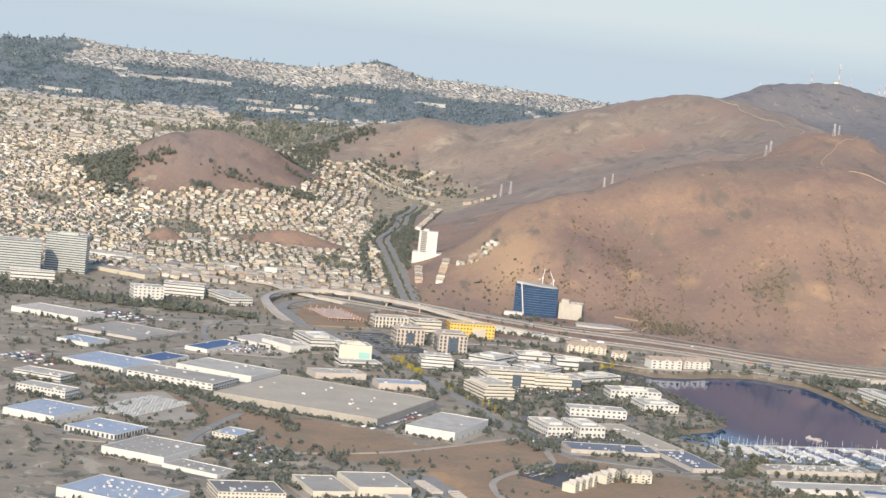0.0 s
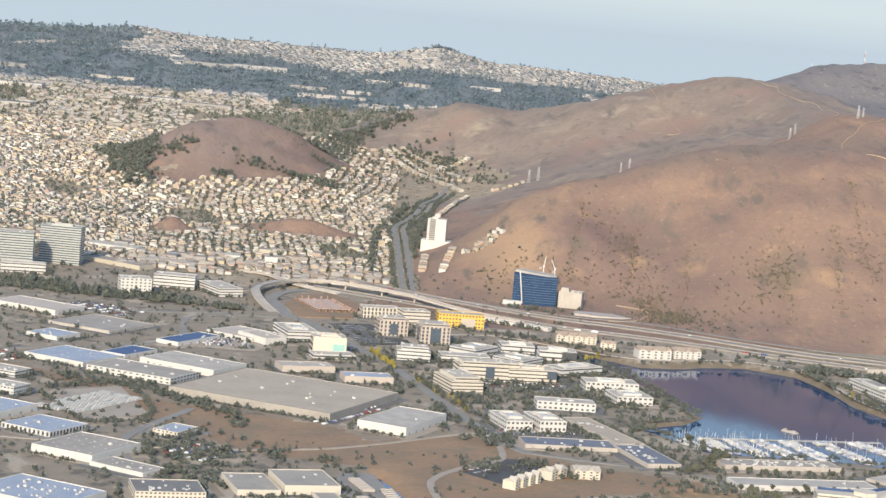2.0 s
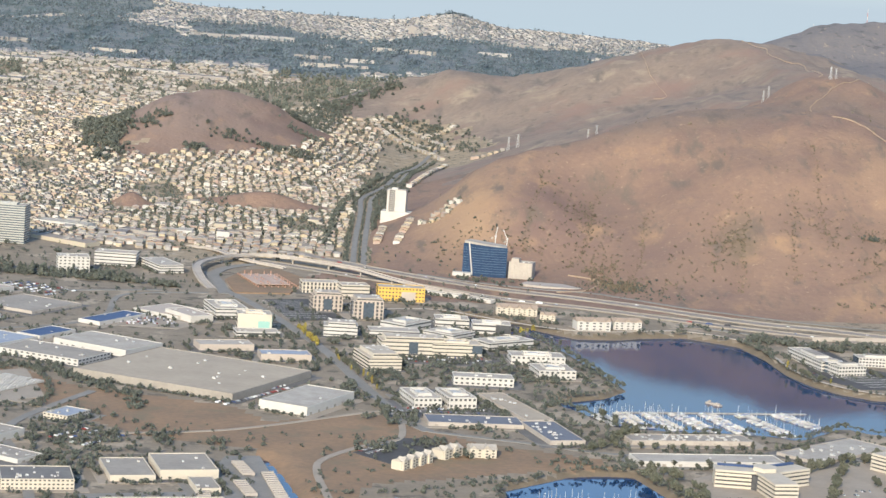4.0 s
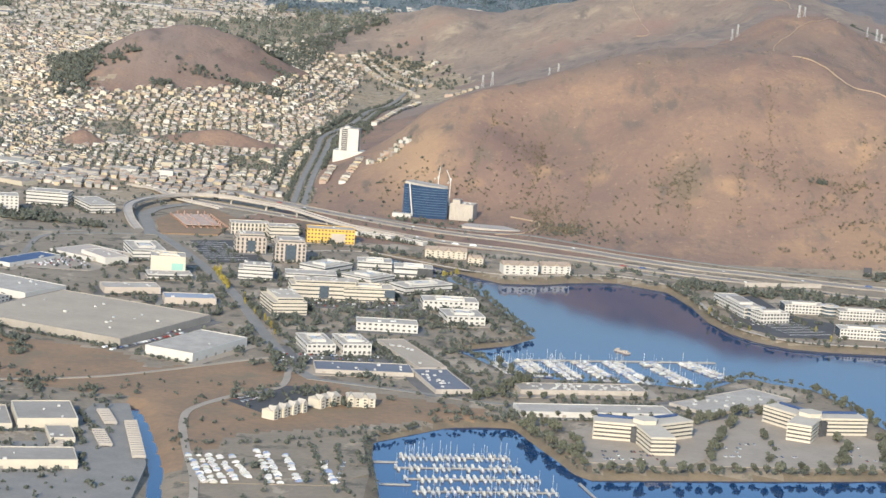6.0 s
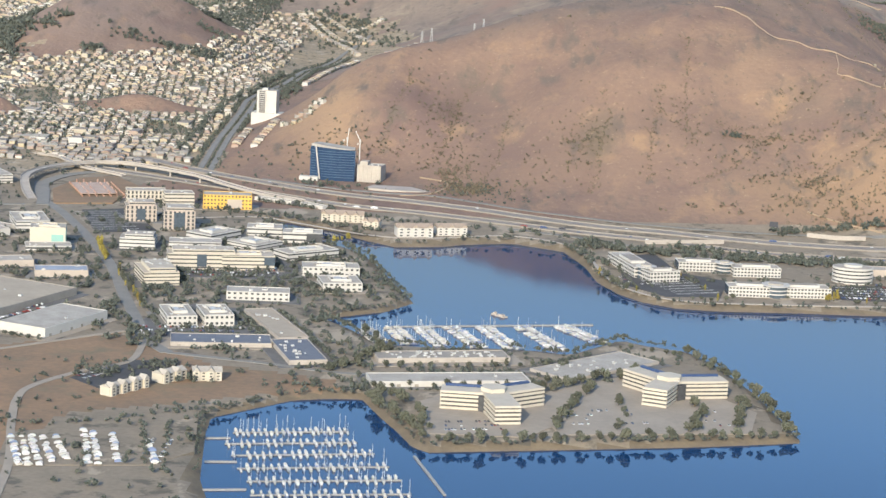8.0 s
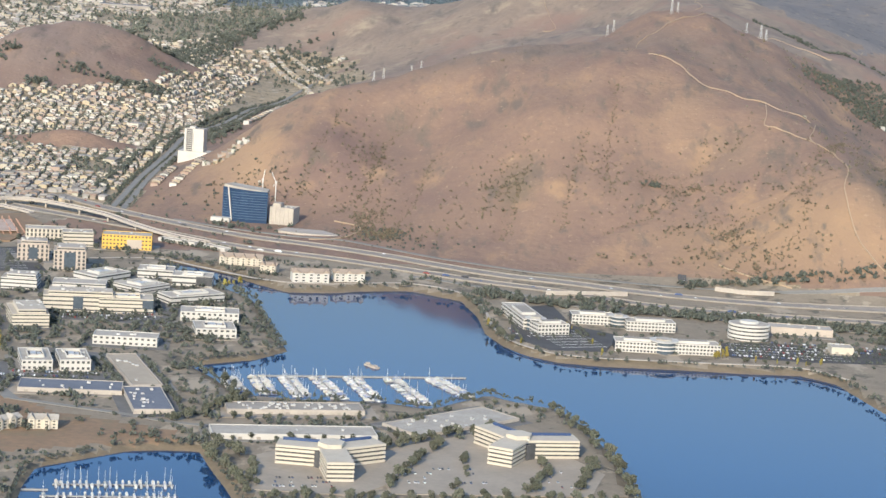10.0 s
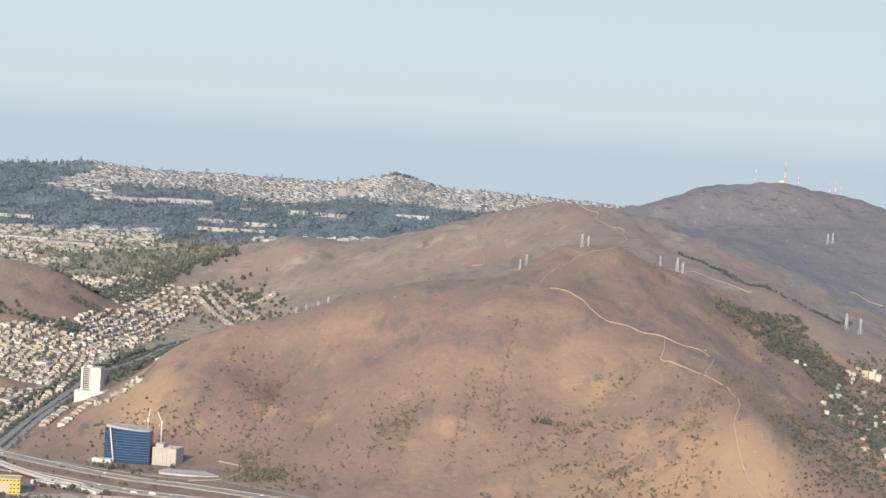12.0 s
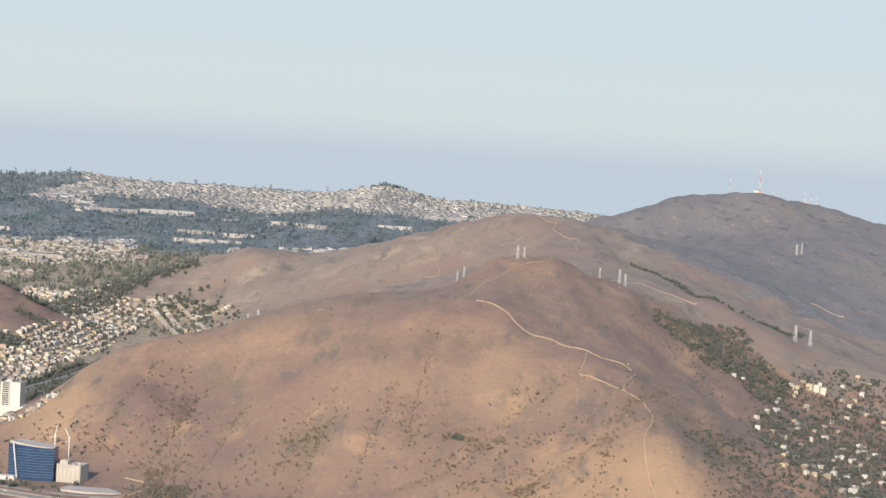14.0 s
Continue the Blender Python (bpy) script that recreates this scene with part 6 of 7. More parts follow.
for cx, cy, rx, ry, n, s in ((30, 1293, 22, 16, 80, 0.5), (44, 1280, 14, 10, 50, 0.5), (60, 1262, 30, 8, 24, 0.5), (203, 1334, 6, 6, 10, 0.9), (366, 1590, 20, 60, 40, 0.5)):
    grove += patch(cx, cy, rx, ry, n, s)
grove += along([(330, 2039), (344, 2066), (365, 2050), (379, 1986), (390, 1900), (414, 1880), (441, 1890), (487, 1990)], 1.3, 4, 0.9)
scrub = []
for cx, cy, rx, ry, n, s in ((23, 1330, 14, 50, 60, 0.5), (30, 1350, 12, 40, 40, 0.45), (108, 1350, 18, 40, 110, 0.45), (170, 1360, 40, 50, 50, 0.42), (14, 1400, 30, 60, 120, 0.45), (215, 1320, 70, 50, 60, 0.45), (270, 1290, 80, 60, 70, 0.45),
                             (-40, 1390, 60, 30, 90, 0.45), (60, 1290, 60, 20, 60, 0.5), (240, 1240, 80, 16, 90, 0.6), (230, 1330, 40, 8, 60, 0.6), (300, 1420, 60, 60, 50, 0.4), (150, 1420, 160, 160, 80, 0.35), (330, 1330, 60, 80, 90, 0.5),
                             (160, 1560, 200, 120, 40, 0.4), (290, 1620, 100, 160, 60, 0.5), (340, 1700, 60, 120, 60, 0.6)):
    scrub += patch(cx, cy, rx, ry, n, s)
for line in GULLIES:
    scrub += along(line, 1.6, 1.8, 0.34) + along(line, 6, 6, 0.4)
for cx, cy, rx, ry, n in ((249, 1214, 26, 10, 70), (338, 1223, 14, 8, 50), (272, 1240, 22, 8, 50), (298, 1217, 30, 8, 60), (240, 1287, 18, 10, 40), (287, 1311, 20, 20, 40), (359, 1350, 40, 30, 90), (345, 1365, 30, 30, 70), (203, 1341, 14, 12, 20), (114, 1352, 14, 24, 40), (164, 1351, 16, 14, 26), (202, 1346, 12, 10, 14)):
    scrub += patch(cx, cy, rx, ry, n, 0.34)
for cx, cy, rx, ry, n in ((28, 1305, 14, 20, 34), (39, 1286, 10, 8, 16), (19, 1330, 9, 16, 20), (80, 1340, 20, 20, 16), (90, 1318, 16, 16, 16), (110, 1345, 12, 14, 22), (241, 1270, 12, 7, 26), (248, 1262, 12, 5, 30), (262, 1224, 22, 10, 46), (216, 1275, 26, 14, 26), (192, 1304, 20, 14, 20), (240, 1381, 12, 12, 18), (5, 1470, 20, 40, 36), (17, 1425, 14, 30, 40), (-60, 1385, 40, 26, 60)):
    scrub += patch(cx, cy, rx, ry, n, 0.52)
scrub += patch(35, 1292, 16, 12, 60, 0.6) + patch(27, 1333, 10, 22, 30, 0.45)
scrub += [(100, 1547, 0.9), (118, 1470, 0.7), (60, 1530, 0.6), (190, 1500, 0.5)]


# ---- houses ----
HOUSE_SIZES = ((3.9, 5.4, 2.1), (4.2, 4.8, 1.8), (3.7, 5.8, 2.4))


def house_mesh(w, d, h):
    body = boxes((-w / 2, w / 2, -d / 2, d / 2, -1.5, h))
    return mesh_of("wall", body, M_HOUSE), mesh_of("roof", gable(bmesh.new(), -w / 2, w / 2, -d / 2, d / 2, h, 0, h + d * 0.13), M_ROOF)


HOUSE_KINDS = [house_mesh(*q) for q in HOUSE_SIZES]
HOUSE_WINDOW = mesh_of("window", boxes((-0.5, 0.5, -0.04, 0.04, -0.35, 0.35)), M_GLASS)
house_rng = random.Random(12)


def house(x, y, turn):
    k = house_rng.randrange(3)
    ob = new("house", HOUSE_KINDS[k][0])
    ob.matrix_basis = pose(x, y, ground_at(x, y), 0, 0, turn)
    tagged(ob, "small stucco house with a low pitched roof on a crowded street", "house", "houses in the valley")
    part("roof", HOUSE_KINDS[k][1], None, ob)
    w, d, h = HOUSE_SIZES[k]
    for s in (-1, 1):
        g = part("window", HOUSE_WINDOW, None, ob)
        g.matrix_basis = pose(s * w * 0.24, -d / 2 - 0.02, h * 0.55)


def town(name, spots, label, walls=None, roofs=None):
    """Houses too many to count, as one piece: walls and pitched or flat roofs."""
    sp = np.array(spots, float)
    z = land(sp[:, 0], sp[:, 1])
    n = len(sp)
    w, d, h, a, flat = sp[:, 2], sp[:, 3], sp[:, 4], np.radians(sp[:, 5]), sp[:, 6]
    lx = np.array([-1, 1, 1, -1, -1, 1, 1, -1, -1, 1]) * 0.5
    ly = np.array([-1, -1, 1, 1, -1, -1, 1, 1, 0, 0]) * 0.5
    lz = np.array([0, 0, 0, 0, 1, 1, 1, 1, 1, 1], float)
    px, py = lx[None] * w[:, None], ly[None] * d[:, None]
    pz = lz[None] * h[:, None] - 1.5 * (lz[None] == 0)
    pz[:, 8:] += ((1 - flat) * d * 0.14)[:, None] + 0.03
    c, s = np.cos(a)[:, None], np.sin(a)[:, None]
    v = np.stack([sp[:, 0:1] + px * c - py * s, sp[:, 1:2] + px * s + py * c, z[:, None] + pz], -1).reshape(-1, 3)
    quads = [(0, 1, 5, 4), (2, 3, 7, 6), (4, 5, 9, 8), (6, 7, 8, 9)]
    five = [(1, 2, 6, 9, 5), (3, 0, 4, 8, 7)]
    off = (np.arange(n) * 10)[:, None]
    faces = []
    for q in quads + five:
        faces += (off + np.array(q)[None]).tolist()
    me = bpy.data.meshes.new(name)
    me.from_pydata(v.tolist(), [], faces)
    me.materials.append(walls or M_HOUSES)
    me.materials.append(roofs or M_ROOFS)
    idx = np.zeros(n * 6, np.int32)
    idx[2 * n:4 * n] = 1
    me.polygons.foreach_set("material_index", idx)
    return tagged(new(name, me), label, "houses", kind="stuff")


M_ROOFS = palette("town_roofs", [(0.33, 0.28, 0.225), (0.44, 0.385, 0.315), (0.25, 0.22, 0.19), (0.38, 0.27, 0.195), (0.47, 0.43, 0.375), (0.51, 0.45, 0.36), (0.30, 0.27, 0.24)], 0.9)
M_MIDHOUSE = palette("middle_paint", [(0.43, 0.39, 0.33), (0.49, 0.45, 0.39), (0.36, 0.31, 0.25), (0.31, 0.285, 0.255), (0.41, 0.36, 0.28)], 0.85)
M_FARHOUSE = palette("far_paint", [(0.42, 0.385, 0.335), (0.47, 0.44, 0.395), (0.33, 0.30, 0.27), (0.37, 0.355, 0.335), (0.30, 0.28, 0.26)], 0.85)
M_FARROOF = palette("far_roofs", [(0.21, 0.21, 0.22), (0.27, 0.265, 0.26), (0.19, 0.195, 0.21), (0.33, 0.31, 0.285)], 0.9)
town_rs = np.random.RandomState(31)


def streets(x0, x1, y0, y1, turn, pitch, gap, keep=0.9, size=1.0):
    """Rows of houses along parallel streets over a stretch of plan."""
    cx, cy = (x0 + x1) / 2, (y0 + y1) / 2
    c, s = math.cos(radians(turn)), math.sin(radians(turn))
    R = math.hypot(x1 - x0, y1 - y0) / 2
    out = []
    for v in np.arange(-R, R, pitch):
        start = town_rs.uniform(0, 60)
        for side in (-1, 1):
            for u in np.arange(-R + town_rs.uniform(0, gap), R, gap):
                if town_rs.rand() > keep or (u + R + start) % 71 < 4:
                    continue
                uu, vv = u + town_rs.uniform(-1.1, 1.1), v + side * pitch * 0.27 + town_rs.uniform(-1.3, 1.3) + 2.5 * math.sin((u + v) * 0.02)
                x, y = cx + uu * c - vv * s, cy + uu * s + vv * c
                if x0 < x < x1 and y0 < y < y1:
                    k = size * town_rs.uniform(0.6, 1.2)
                    out.append((x, y, gap * 0.78 * k, pitch * 0.33 * k, town_rs.uniform(1.5, 2.7) * k, turn + (90 if town_rs.rand() < 0.3 else 0) + town_rs.uniform(-4, 4), float(town_rs.rand() < 0.4)))
    return out


def street_row(pts, gap, w, d, h):
    """Houses side by side along one street."""
    g = glide(pts, gap)
    return [(a.x, a.y, w * town_rs.uniform(0.85, 1.1), d, h * town_rs.uniform(0.85, 1.15), math.degrees(math.atan2(b2.y - a.y, b2.x - a.x)), float(town_rs.rand() < 0.3)) for a, b2 in zip(g[:-1], g[1:])]


PARKS = []


def suit(spots, steep=10.0):
    """Keeps the spots on gentle ground, off roads and buildings."""
    sp = np.array([s[:2] for s in spots])
    r = relief(sp[:, 0], sp[:, 1])
    ok = r < steep
    for kx, ky, rx, ry in KNOLLS:
        ok &= ((sp[:, 0] - kx) / rx) ** 2 + ((sp[:, 1] - ky) / ry) ** 2 > 1.25
    gap = waves(sp[:, 0], sp[:, 1] * 0.6, 95, 51) > 0.72
    PARKS.extend((x, y, 0.7) for x, y in sp[ok & gap])
    ok &= ~gap
    spots = [s for s, k in zip(spots, ok) if k]
    keep = set(map(tuple, clear_of([(s[0], s[1], 1) for s in spots], 4)))
    return [s for s in spots if (s[0], s[1], 1) in keep]


LANES = [(glide(p, 12), w) for p, w in ((FREEWAY_NORTH, 9), (FREEWAY_SOUTH, 9), ([(-135, 1335), (-138, 1413), (-140, 1482), (-143, 1602), (-145, 1690), (-132, 1773), (-125, 1831), (-117, 1938), (-102, 2035), (-90, 2150)], 9),
         ([(-225, 1262), (-212, 1208), (-189, 1159), (-163, 1095), (-137, 1023), (-117, 952), (-99, 890)], 4.5), ([(-230, 880), (-250, 800), (-232, 740), (-212, 660)], 3), ([(-420, 1470), (-317, 1413), (-262, 1378), (-220, 1330), (-180, 1298)], 5),
         ([(-214, 1196), (-231, 1252), (-218, 1306), (-184, 1324), (-133, 1290), (-87, 1252)], 4))]
FOOTPRINTS = [(o.location.x, o.location.y, o.get("plan", (0, 0))[0], o.get("plan", (0, 0))[1], math.degrees(o.rotation_euler.z)) for o in scene.objects if o.get("plan")]
near = suit(streets(-330, -150, 1340, 1600, 94.5, 13, 4.3, 0.8), 9)
near.sort(key=lambda s: s[1])
for s in near[:270]:
    house(s[0], s[1], s[5] + 90)
for k in range(11):
    for x0, y0, x1, y1 in ((-126, 1420, -124, 1482), (-112, 1412, -104, 1476)):
        house(x0 + (x1 - x0) * k / 10, y0 + (y1 - y0) * k / 10, 90)
rest = near[270:]
rest += suit(streets(-330, -150, 1600, 1800, 95, 13.5, 4.4, 0.72), 10)
rest += suit(streets(-620, -330, 1360, 1700, 82, 14, 4.6, 0.74), 9) + suit(streets(-330, -150, 1800, 2120, 84, 15, 4.6, 0.72), 12)
rest += suit(streets(-700, -330, 1700, 2200, 76, 16, 5.0, 0.68), 9) + suit(streets(-640, -150, 2120, 2450, 86, 18, 5.4, 0.55), 9)
for pts in ([(-112, 1775), (-105, 1810), (-98, 1849), (-92, 1910), (-82, 1979)], [(-169, 2303), (-135, 2210), (-105, 2120), (-86, 2045)], [(-160, 2320), (-123, 2207), (-99, 2146), (-72, 2144)], [(-56, 2003), (-40, 2000), (-24, 1999)], [(-110, 2250), (-97, 2234), (-74, 2267)],
            [(-150, 2330), (-118, 2255), (-92, 2180), (-76, 2120)]):
    rest += street_row(pts, 4.6, 4.2, 5, 2.6)
for pts in ([(-96, 1447), (-89, 1442), (-80, 1445), (-68, 1457)], [(-88, 1456), (-78, 1459), (-70, 1466)]):
    rest += street_row(pts, 3.4, 3.3, 4, 2.0)
rest += [(x, y, town_rs.uniform(2.6, 5.0), town_rs.uniform(2.6, 4.2), town_rs.uniform(1.6, 3.2), 60 + town_rs.uniform(-25, 25), float(town_rs.rand() < 0.5)) for x, y, _ in fill(HAMLET, 190, 1.0, 0.0)]
town("town_houses", rest, "crowded rows of small pale houses in the valley")
town("hill_houses", [(402, 1664, 4, 3, 1.8, 10, 1), (394, 1652, 4, 3, 1.6, 30, 1), (466, 1766, 5, 4, 5, 8, 1), (472, 1769, 5, 4, 6, 8, 1), (478, 1772, 5, 4, 5, 8, 1), (454, 1752, 5, 4, 3, 0, 0), (306, 1444, 1.6, 1.2, 0.8, 0, 1), (536, 2961, 7, 4, 2.6, 10, 1), (543, 2962, 4, 3, 1.6, 10, 1), (424, 2955, 5, 3, 1.2, 0, 1), (470, 2958, 4, 3, 1.2, 0, 1)], "few white houses and huts on the hillside")
big = []
for k in range(70):
    x, y = town_rs.uniform(-640, -175), town_rs.uniform(1370, 1480) if k % 2 else town_rs.uniform(1480, 2400)
    if relief(np.array([x]), np.array([y]))[0] < 6:
        big.append((x, y, town_rs.uniform(8, 18), town_rs.uniform(6, 11), town_rs.uniform(2, 4), town_rs.choice((84, 92, 4, -20)), 1.0))
town("shops", big, "flat-roofed shops, schools and apartment blocks among the houses")
town("blocks", [(-232, 1405, 9, 7, 6, 4, 1), (-345, 1420, 40, 16, 3, -20, 1), (-410, 1450, 44, 18, 3, -20, 1), (-300, 1370, 44, 12, 2.5, -30, 1), (-480, 1400, 30, 20, 4, -10, 1), (-330, 1345, 50, 14, 2.6, -34, 1), (-270, 1420, 14, 9, 3, 0, 1)], "flat-roofed sheds and small apartment blocks along the freeway")

# far town: long rows of pale houses between dark woods
far = []
for x0, x1, y0, y1, turn, pitch, gap, keep in ((-1000, -200, 2450, 3000, 8, 24, 7, 0.5), (-1050, 100, 3000, 3500, 4, 30, 8, 0.6), (-1050, 250, 3500, 4040, 5, 38, 9, 0.6), (-1100, 420, 4040, 4665, 62, 30, 8.5, 0.9)):
    far += streets(x0, x1, y0, y1, turn, pitch, gap, keep, 1.15)


def far_open(x, y):
    """Where the far land is built over (above 0) and where it is wooded."""
    m = 0.8 * waves(x, y * 0.45, 330, 41) + 0.5 * waves(x, y * 0.5, 120, 42)
    ridge = np.interp(y, [4040, 4140], [0, 1]) * np.interp(x, [-820, -660], [-1.0, 1.0])
    middle = np.interp(y, [3250, 3400, 4000, 4100], [0, -1.0, -0.9, 0])
    low = np.interp(y, [2500, 2900, 3250, 3400], [0.45, 0.1, -0.1, 0]) * np.interp(x - (y - 2700) * 0.1, [-420, -330], [1, -1.6])
    return m + ridge * 1.3 + middle + low


fp = np.array(far)
far = [s for s, a, r in zip(far, far_open(fp[:, 0], fp[:, 1]), relief(fp[:, 0], fp[:, 1])) if a > 0 and r < 12]
far_mid = [s for s in far if s[1] < 3150]
town("middle_houses", far_mid, "crowded pale houses beyond the wooded knoll", M_MIDHOUSE, M_ROOFS)
far = [s for s in far if s[1] >= 3150]
town("far_houses", far, "distant rows of pale houses on a long ridge", M_FARHOUSE, M_FARROOF)
mall = []
for x, y, w, d, h, t in ((-530, 3800, 110, 26, 6, 3), (-430, 3850, 100, 22, 7, 0), (-322, 3520, 62, 18, 6, 3), (-240, 3455, 56, 20, 6, 0), (-200, 3745, 60, 14, 6, -16), (-142, 3610, 60, 14, 6, -40), (-320, 3812, 50, 12, 5, 0), (-275, 3350, 110, 18, 5, 3), (-10, 3770, 60, 12, 5, 0),
                         (-169, 4124, 16, 12, 18, 0), (-150, 4120, 30, 12, 7, 0), (-510, 2930, 80, 26, 5, 4), (-430, 2885, 70, 22, 5, 0), (-760, 3000, 160, 36, 6, 2), (-640, 3080, 120, 20, 5, 4), (-840, 3400, 120, 22, 6, 0), (-700, 2620, 150, 30, 5, 4), (60, 4060, 90, 14, 6, 0), (-640, 3390, 80, 14, 5, 0)):
    mall.append((x, y, w, d, h, t, 1.0))
town("far_blocks", mall, "distant long pale commercial buildings among trees", M_FARHOUSE, M_FARROOF)
far_wood = []
for _ in range(15000):
    x, y = wood_rs.uniform(-1150, 480), wood_rs.uniform(2420, 4680)
    far_wood.append((x, y, wood_rs.uniform(1.0, 2.2)))
fw = np.array(far_wood)
ok = ((far_open(fw[:, 0], fw[:, 1]) < 0.02) | (wood_rs.rand(len(fw)) < 0.10)) & (relief(fw[:, 0], fw[:, 1]) < 12)
far_wood = [s for s, k in zip(far_wood, ok) if k]
far_wood += [(-92 + wood_rs.normal() * 16, 4640 + wood_rs.uniform(-20, 10), 1.8) for _ in range(60)]
street_trees = [(s[0] + wood_rs.uniform(-4, 4), s[1] + wood_rs.uniform(-5, 5), wood_rs.uniform(0.35, 0.9)) for s in rest for _ in range(2) if wood_rs.rand() < 0.52] + [(s[0] + wood_rs.uniform(-4, 4), s[1] + wood_rs.uniform(-5, 5), wood_rs.uniform(0.3, 0.65)) for s in near for _ in range(2) if wood_rs.rand() < 0.45]
street_trees += along([(-176, 1589), (-168, 1480), (-159, 1373)], 3, 1.5, 0.6) + along([(-128, 1345), (-130, 1400)], 4, 2, 0.5)
for x, y, n in ((-250, 1640, 40), (-290, 1590, 30), (-235, 1660, 30), (-200, 1530, 30), (-300, 1500, 40), (-210, 1760, 40), (-260, 1470, 20), (-420, 1500, 60), (-380, 1620, 60), (-500, 1650, 60), (-215, 2010, 60), (-180, 1960, 50), (-260, 2240, 60)):
    street_trees += patch(x, y, 34, 16, n, 0.8)
street_trees += [(x + wood_rs.uniform(-3, 3), y + wood_rs.uniform(-3, 3), q * wood_rs.uniform(0.7, 1.3)) for x, y, q in PARKS]
street_trees += [(s[0] + wood_rs.uniform(-6, 6), s[1] + wood_rs.uniform(-8, 8), wood_rs.uniform(0.6, 1.3)) for s in far_mid for _ in range(2) if wood_rs.rand() < 0.5]
wood("tree_cover", clear_of(flats + EXTRA, 1.2), "scattered dark street trees and hedges on the flats")
wood("town_trees", street_trees, "dark trees between houses along the streets", material=M_TOWNTREE)
wood("hill_woods", FAR_GREEN, "dark trees on the hill flanks and along the valley road")
wood("hill_grove", grove, "dark green tree grove in the folds of the hill", 12, 0.8)
wood("hill_scrub", scrub, "dotted dark bushes on the dry hillside", 6, 1.0, M_SCRUB)
wood("middle_woods", [s for s in far_wood if s[1] < 3150], "dark woods between the middle town and the hills", 8, 1.1, M_TOWNTREE)
wood("far_woods", [s for s in far_wood if s[1] >= 3150], "distant dark woods between far houses, tinted blue for haze", 7, 1.3, M_HAZYWOOD)

# ---- dirt tracks on the hill ----
for pts, w in (([(203, 1528), (213, 1524), (225, 1508), (232, 1490), (243, 1475), (256, 1462), (268, 1455), (279, 1447), (289, 1444), (301, 1440), (308, 1432)], 1.1), ([(279, 1446), (277, 1417), (274, 1399), (280, 1394), (289, 1384), (298, 1373), (302, 1366)], 0.8),
               ([(311, 1428), (306, 1398), (301, 1377), (303, 1362)], 0.8), ([(304, 1362), (311, 1356), (316, 1309), (310, 1274), (314, 1240), (322, 1225), (333, 1212), (342, 1201)], 0.9),
               ([(197, 1586), (199, 1604), (206, 1618), (215, 1636), (221, 1650), (226, 1662), (235, 1680), (246, 1695), (258, 1720)], 1.0),
               ([(234, 2380), (248, 2307), (261, 2287), (258, 2245), (266, 2203), (274, 2188), (284, 2164), (279, 2104), (280, 2028), (272, 2004)], 1.3),
               ([(262, 1705), (280, 1770), (300, 1850), (319, 1880), (330, 1885), (347, 1850), (369, 1840), (379, 1845)], 1.0), ([(134, 2424), (133, 2304), (139, 2244), (146, 2188), (133, 2192)], 0.4),
               ([(526, 2239), (543, 2246), (560, 2240)], 2.4), ([(236, 1233), (249, 1222), (262, 1213), (275, 1204)], 1.2), ([(-6, 1275), (14, 1284), (22, 1310), (4, 1330)], 1.6)):
    tagged(part("track", strip(bmesh.new(), glide(pts, 4), w * 0.75, lift=0.5, thick=0.8), M_TRACK), "pale bare dirt track winding over the hill", "track", kind="structure")


# ---- pylons and masts ----
def pylon(x, y, h):
    root = new("pylon")
    root.matrix_basis = pose(x, y, ground_at(x, y), 0, 0, 25)
    tagged(root, "pale steel lattice power pylon on the hillside", "pylon", "power pylons")
    w = h * 0.09
    for sx in (-1, 1):
        for sy in (-1, 1):
            bm = bmesh.new()
            lo, hi = Vector((sx * w, sy * w, -1)), Vector((sx * w * 0.25, sy * w * 0.25, h))
            r = h * 0.010
            a = [bm.verts.new(lo + Vector(o)) for o in ((-r, -r, 0), (r, -r, 0), (r, r, 0), (-r, r, 0))]
            b2 = [bm.verts.new(hi + Vector(o)) for o in ((-r, -r, 0), (r, -r, 0), (r, r, 0), (-r, r, 0))]
            for i in range(4):
                bm.faces.new((a[i], a[(i + 1) % 4], b2[(i + 1) % 4], b2[i]))
            part("leg", bm, M_STEEL, root)
    for k, z in enumerate((0.25, 0.5, 0.7)):
        q = w * (1 - 0.75 * z)
        part("brace", boxes((-q, q, -0.06, 0.06, h * z, h * z + 0.12), (-0.06, 0.06, -q, q, h * z, h * z + 0.12)), M_STEEL, root)
    for z in (0.74, 0.86, 0.97):
        part("cross_arm", boxes((-h * 0.14, h * 0.14, -0.1, 0.1, h * z, h * z + 0.16)), M_STEEL, root)


for x, y, h in ((181, 1734, 10), (186, 1740, 10), (228, 1690, 10.5), (233, 1694, 8), (293, 1740, 8), (311, 1795, 12), (316, 1800, 11), (470, 1900, 10), (467, 1881, 14), (482, 1897, 14), (551, 2593, 13), (558, 2600, 13), (30, 1640, 9), (37, 1644, 9), (-23, 1990, 13), (-14, 1990, 13)):
    pylon(x, y, h)
for x, y, h in ((424, 2955, 20), (500, 2960, 22), (541, 2964, 32), (560, 2966, 14), (604, 2968, 18), (612, 2968, 22), (620, 2970, 14)):
    root = tagged(new("radio_mast"), "thin red and white radio mast on the summit", "mast", "summit masts")
    root.matrix_basis = pose(x, y, ground_at(x, y))
    for k in range(4):
        part("section", boxes((-0.4 + k * 0.06, 0.4 - k * 0.06, -0.4 + k * 0.06, 0.4 - k * 0.06, h * k / 4 - 1, h * (k + 1) / 4 - 1)), M_WHITE if k % 2 else M_REDPAINT, root)


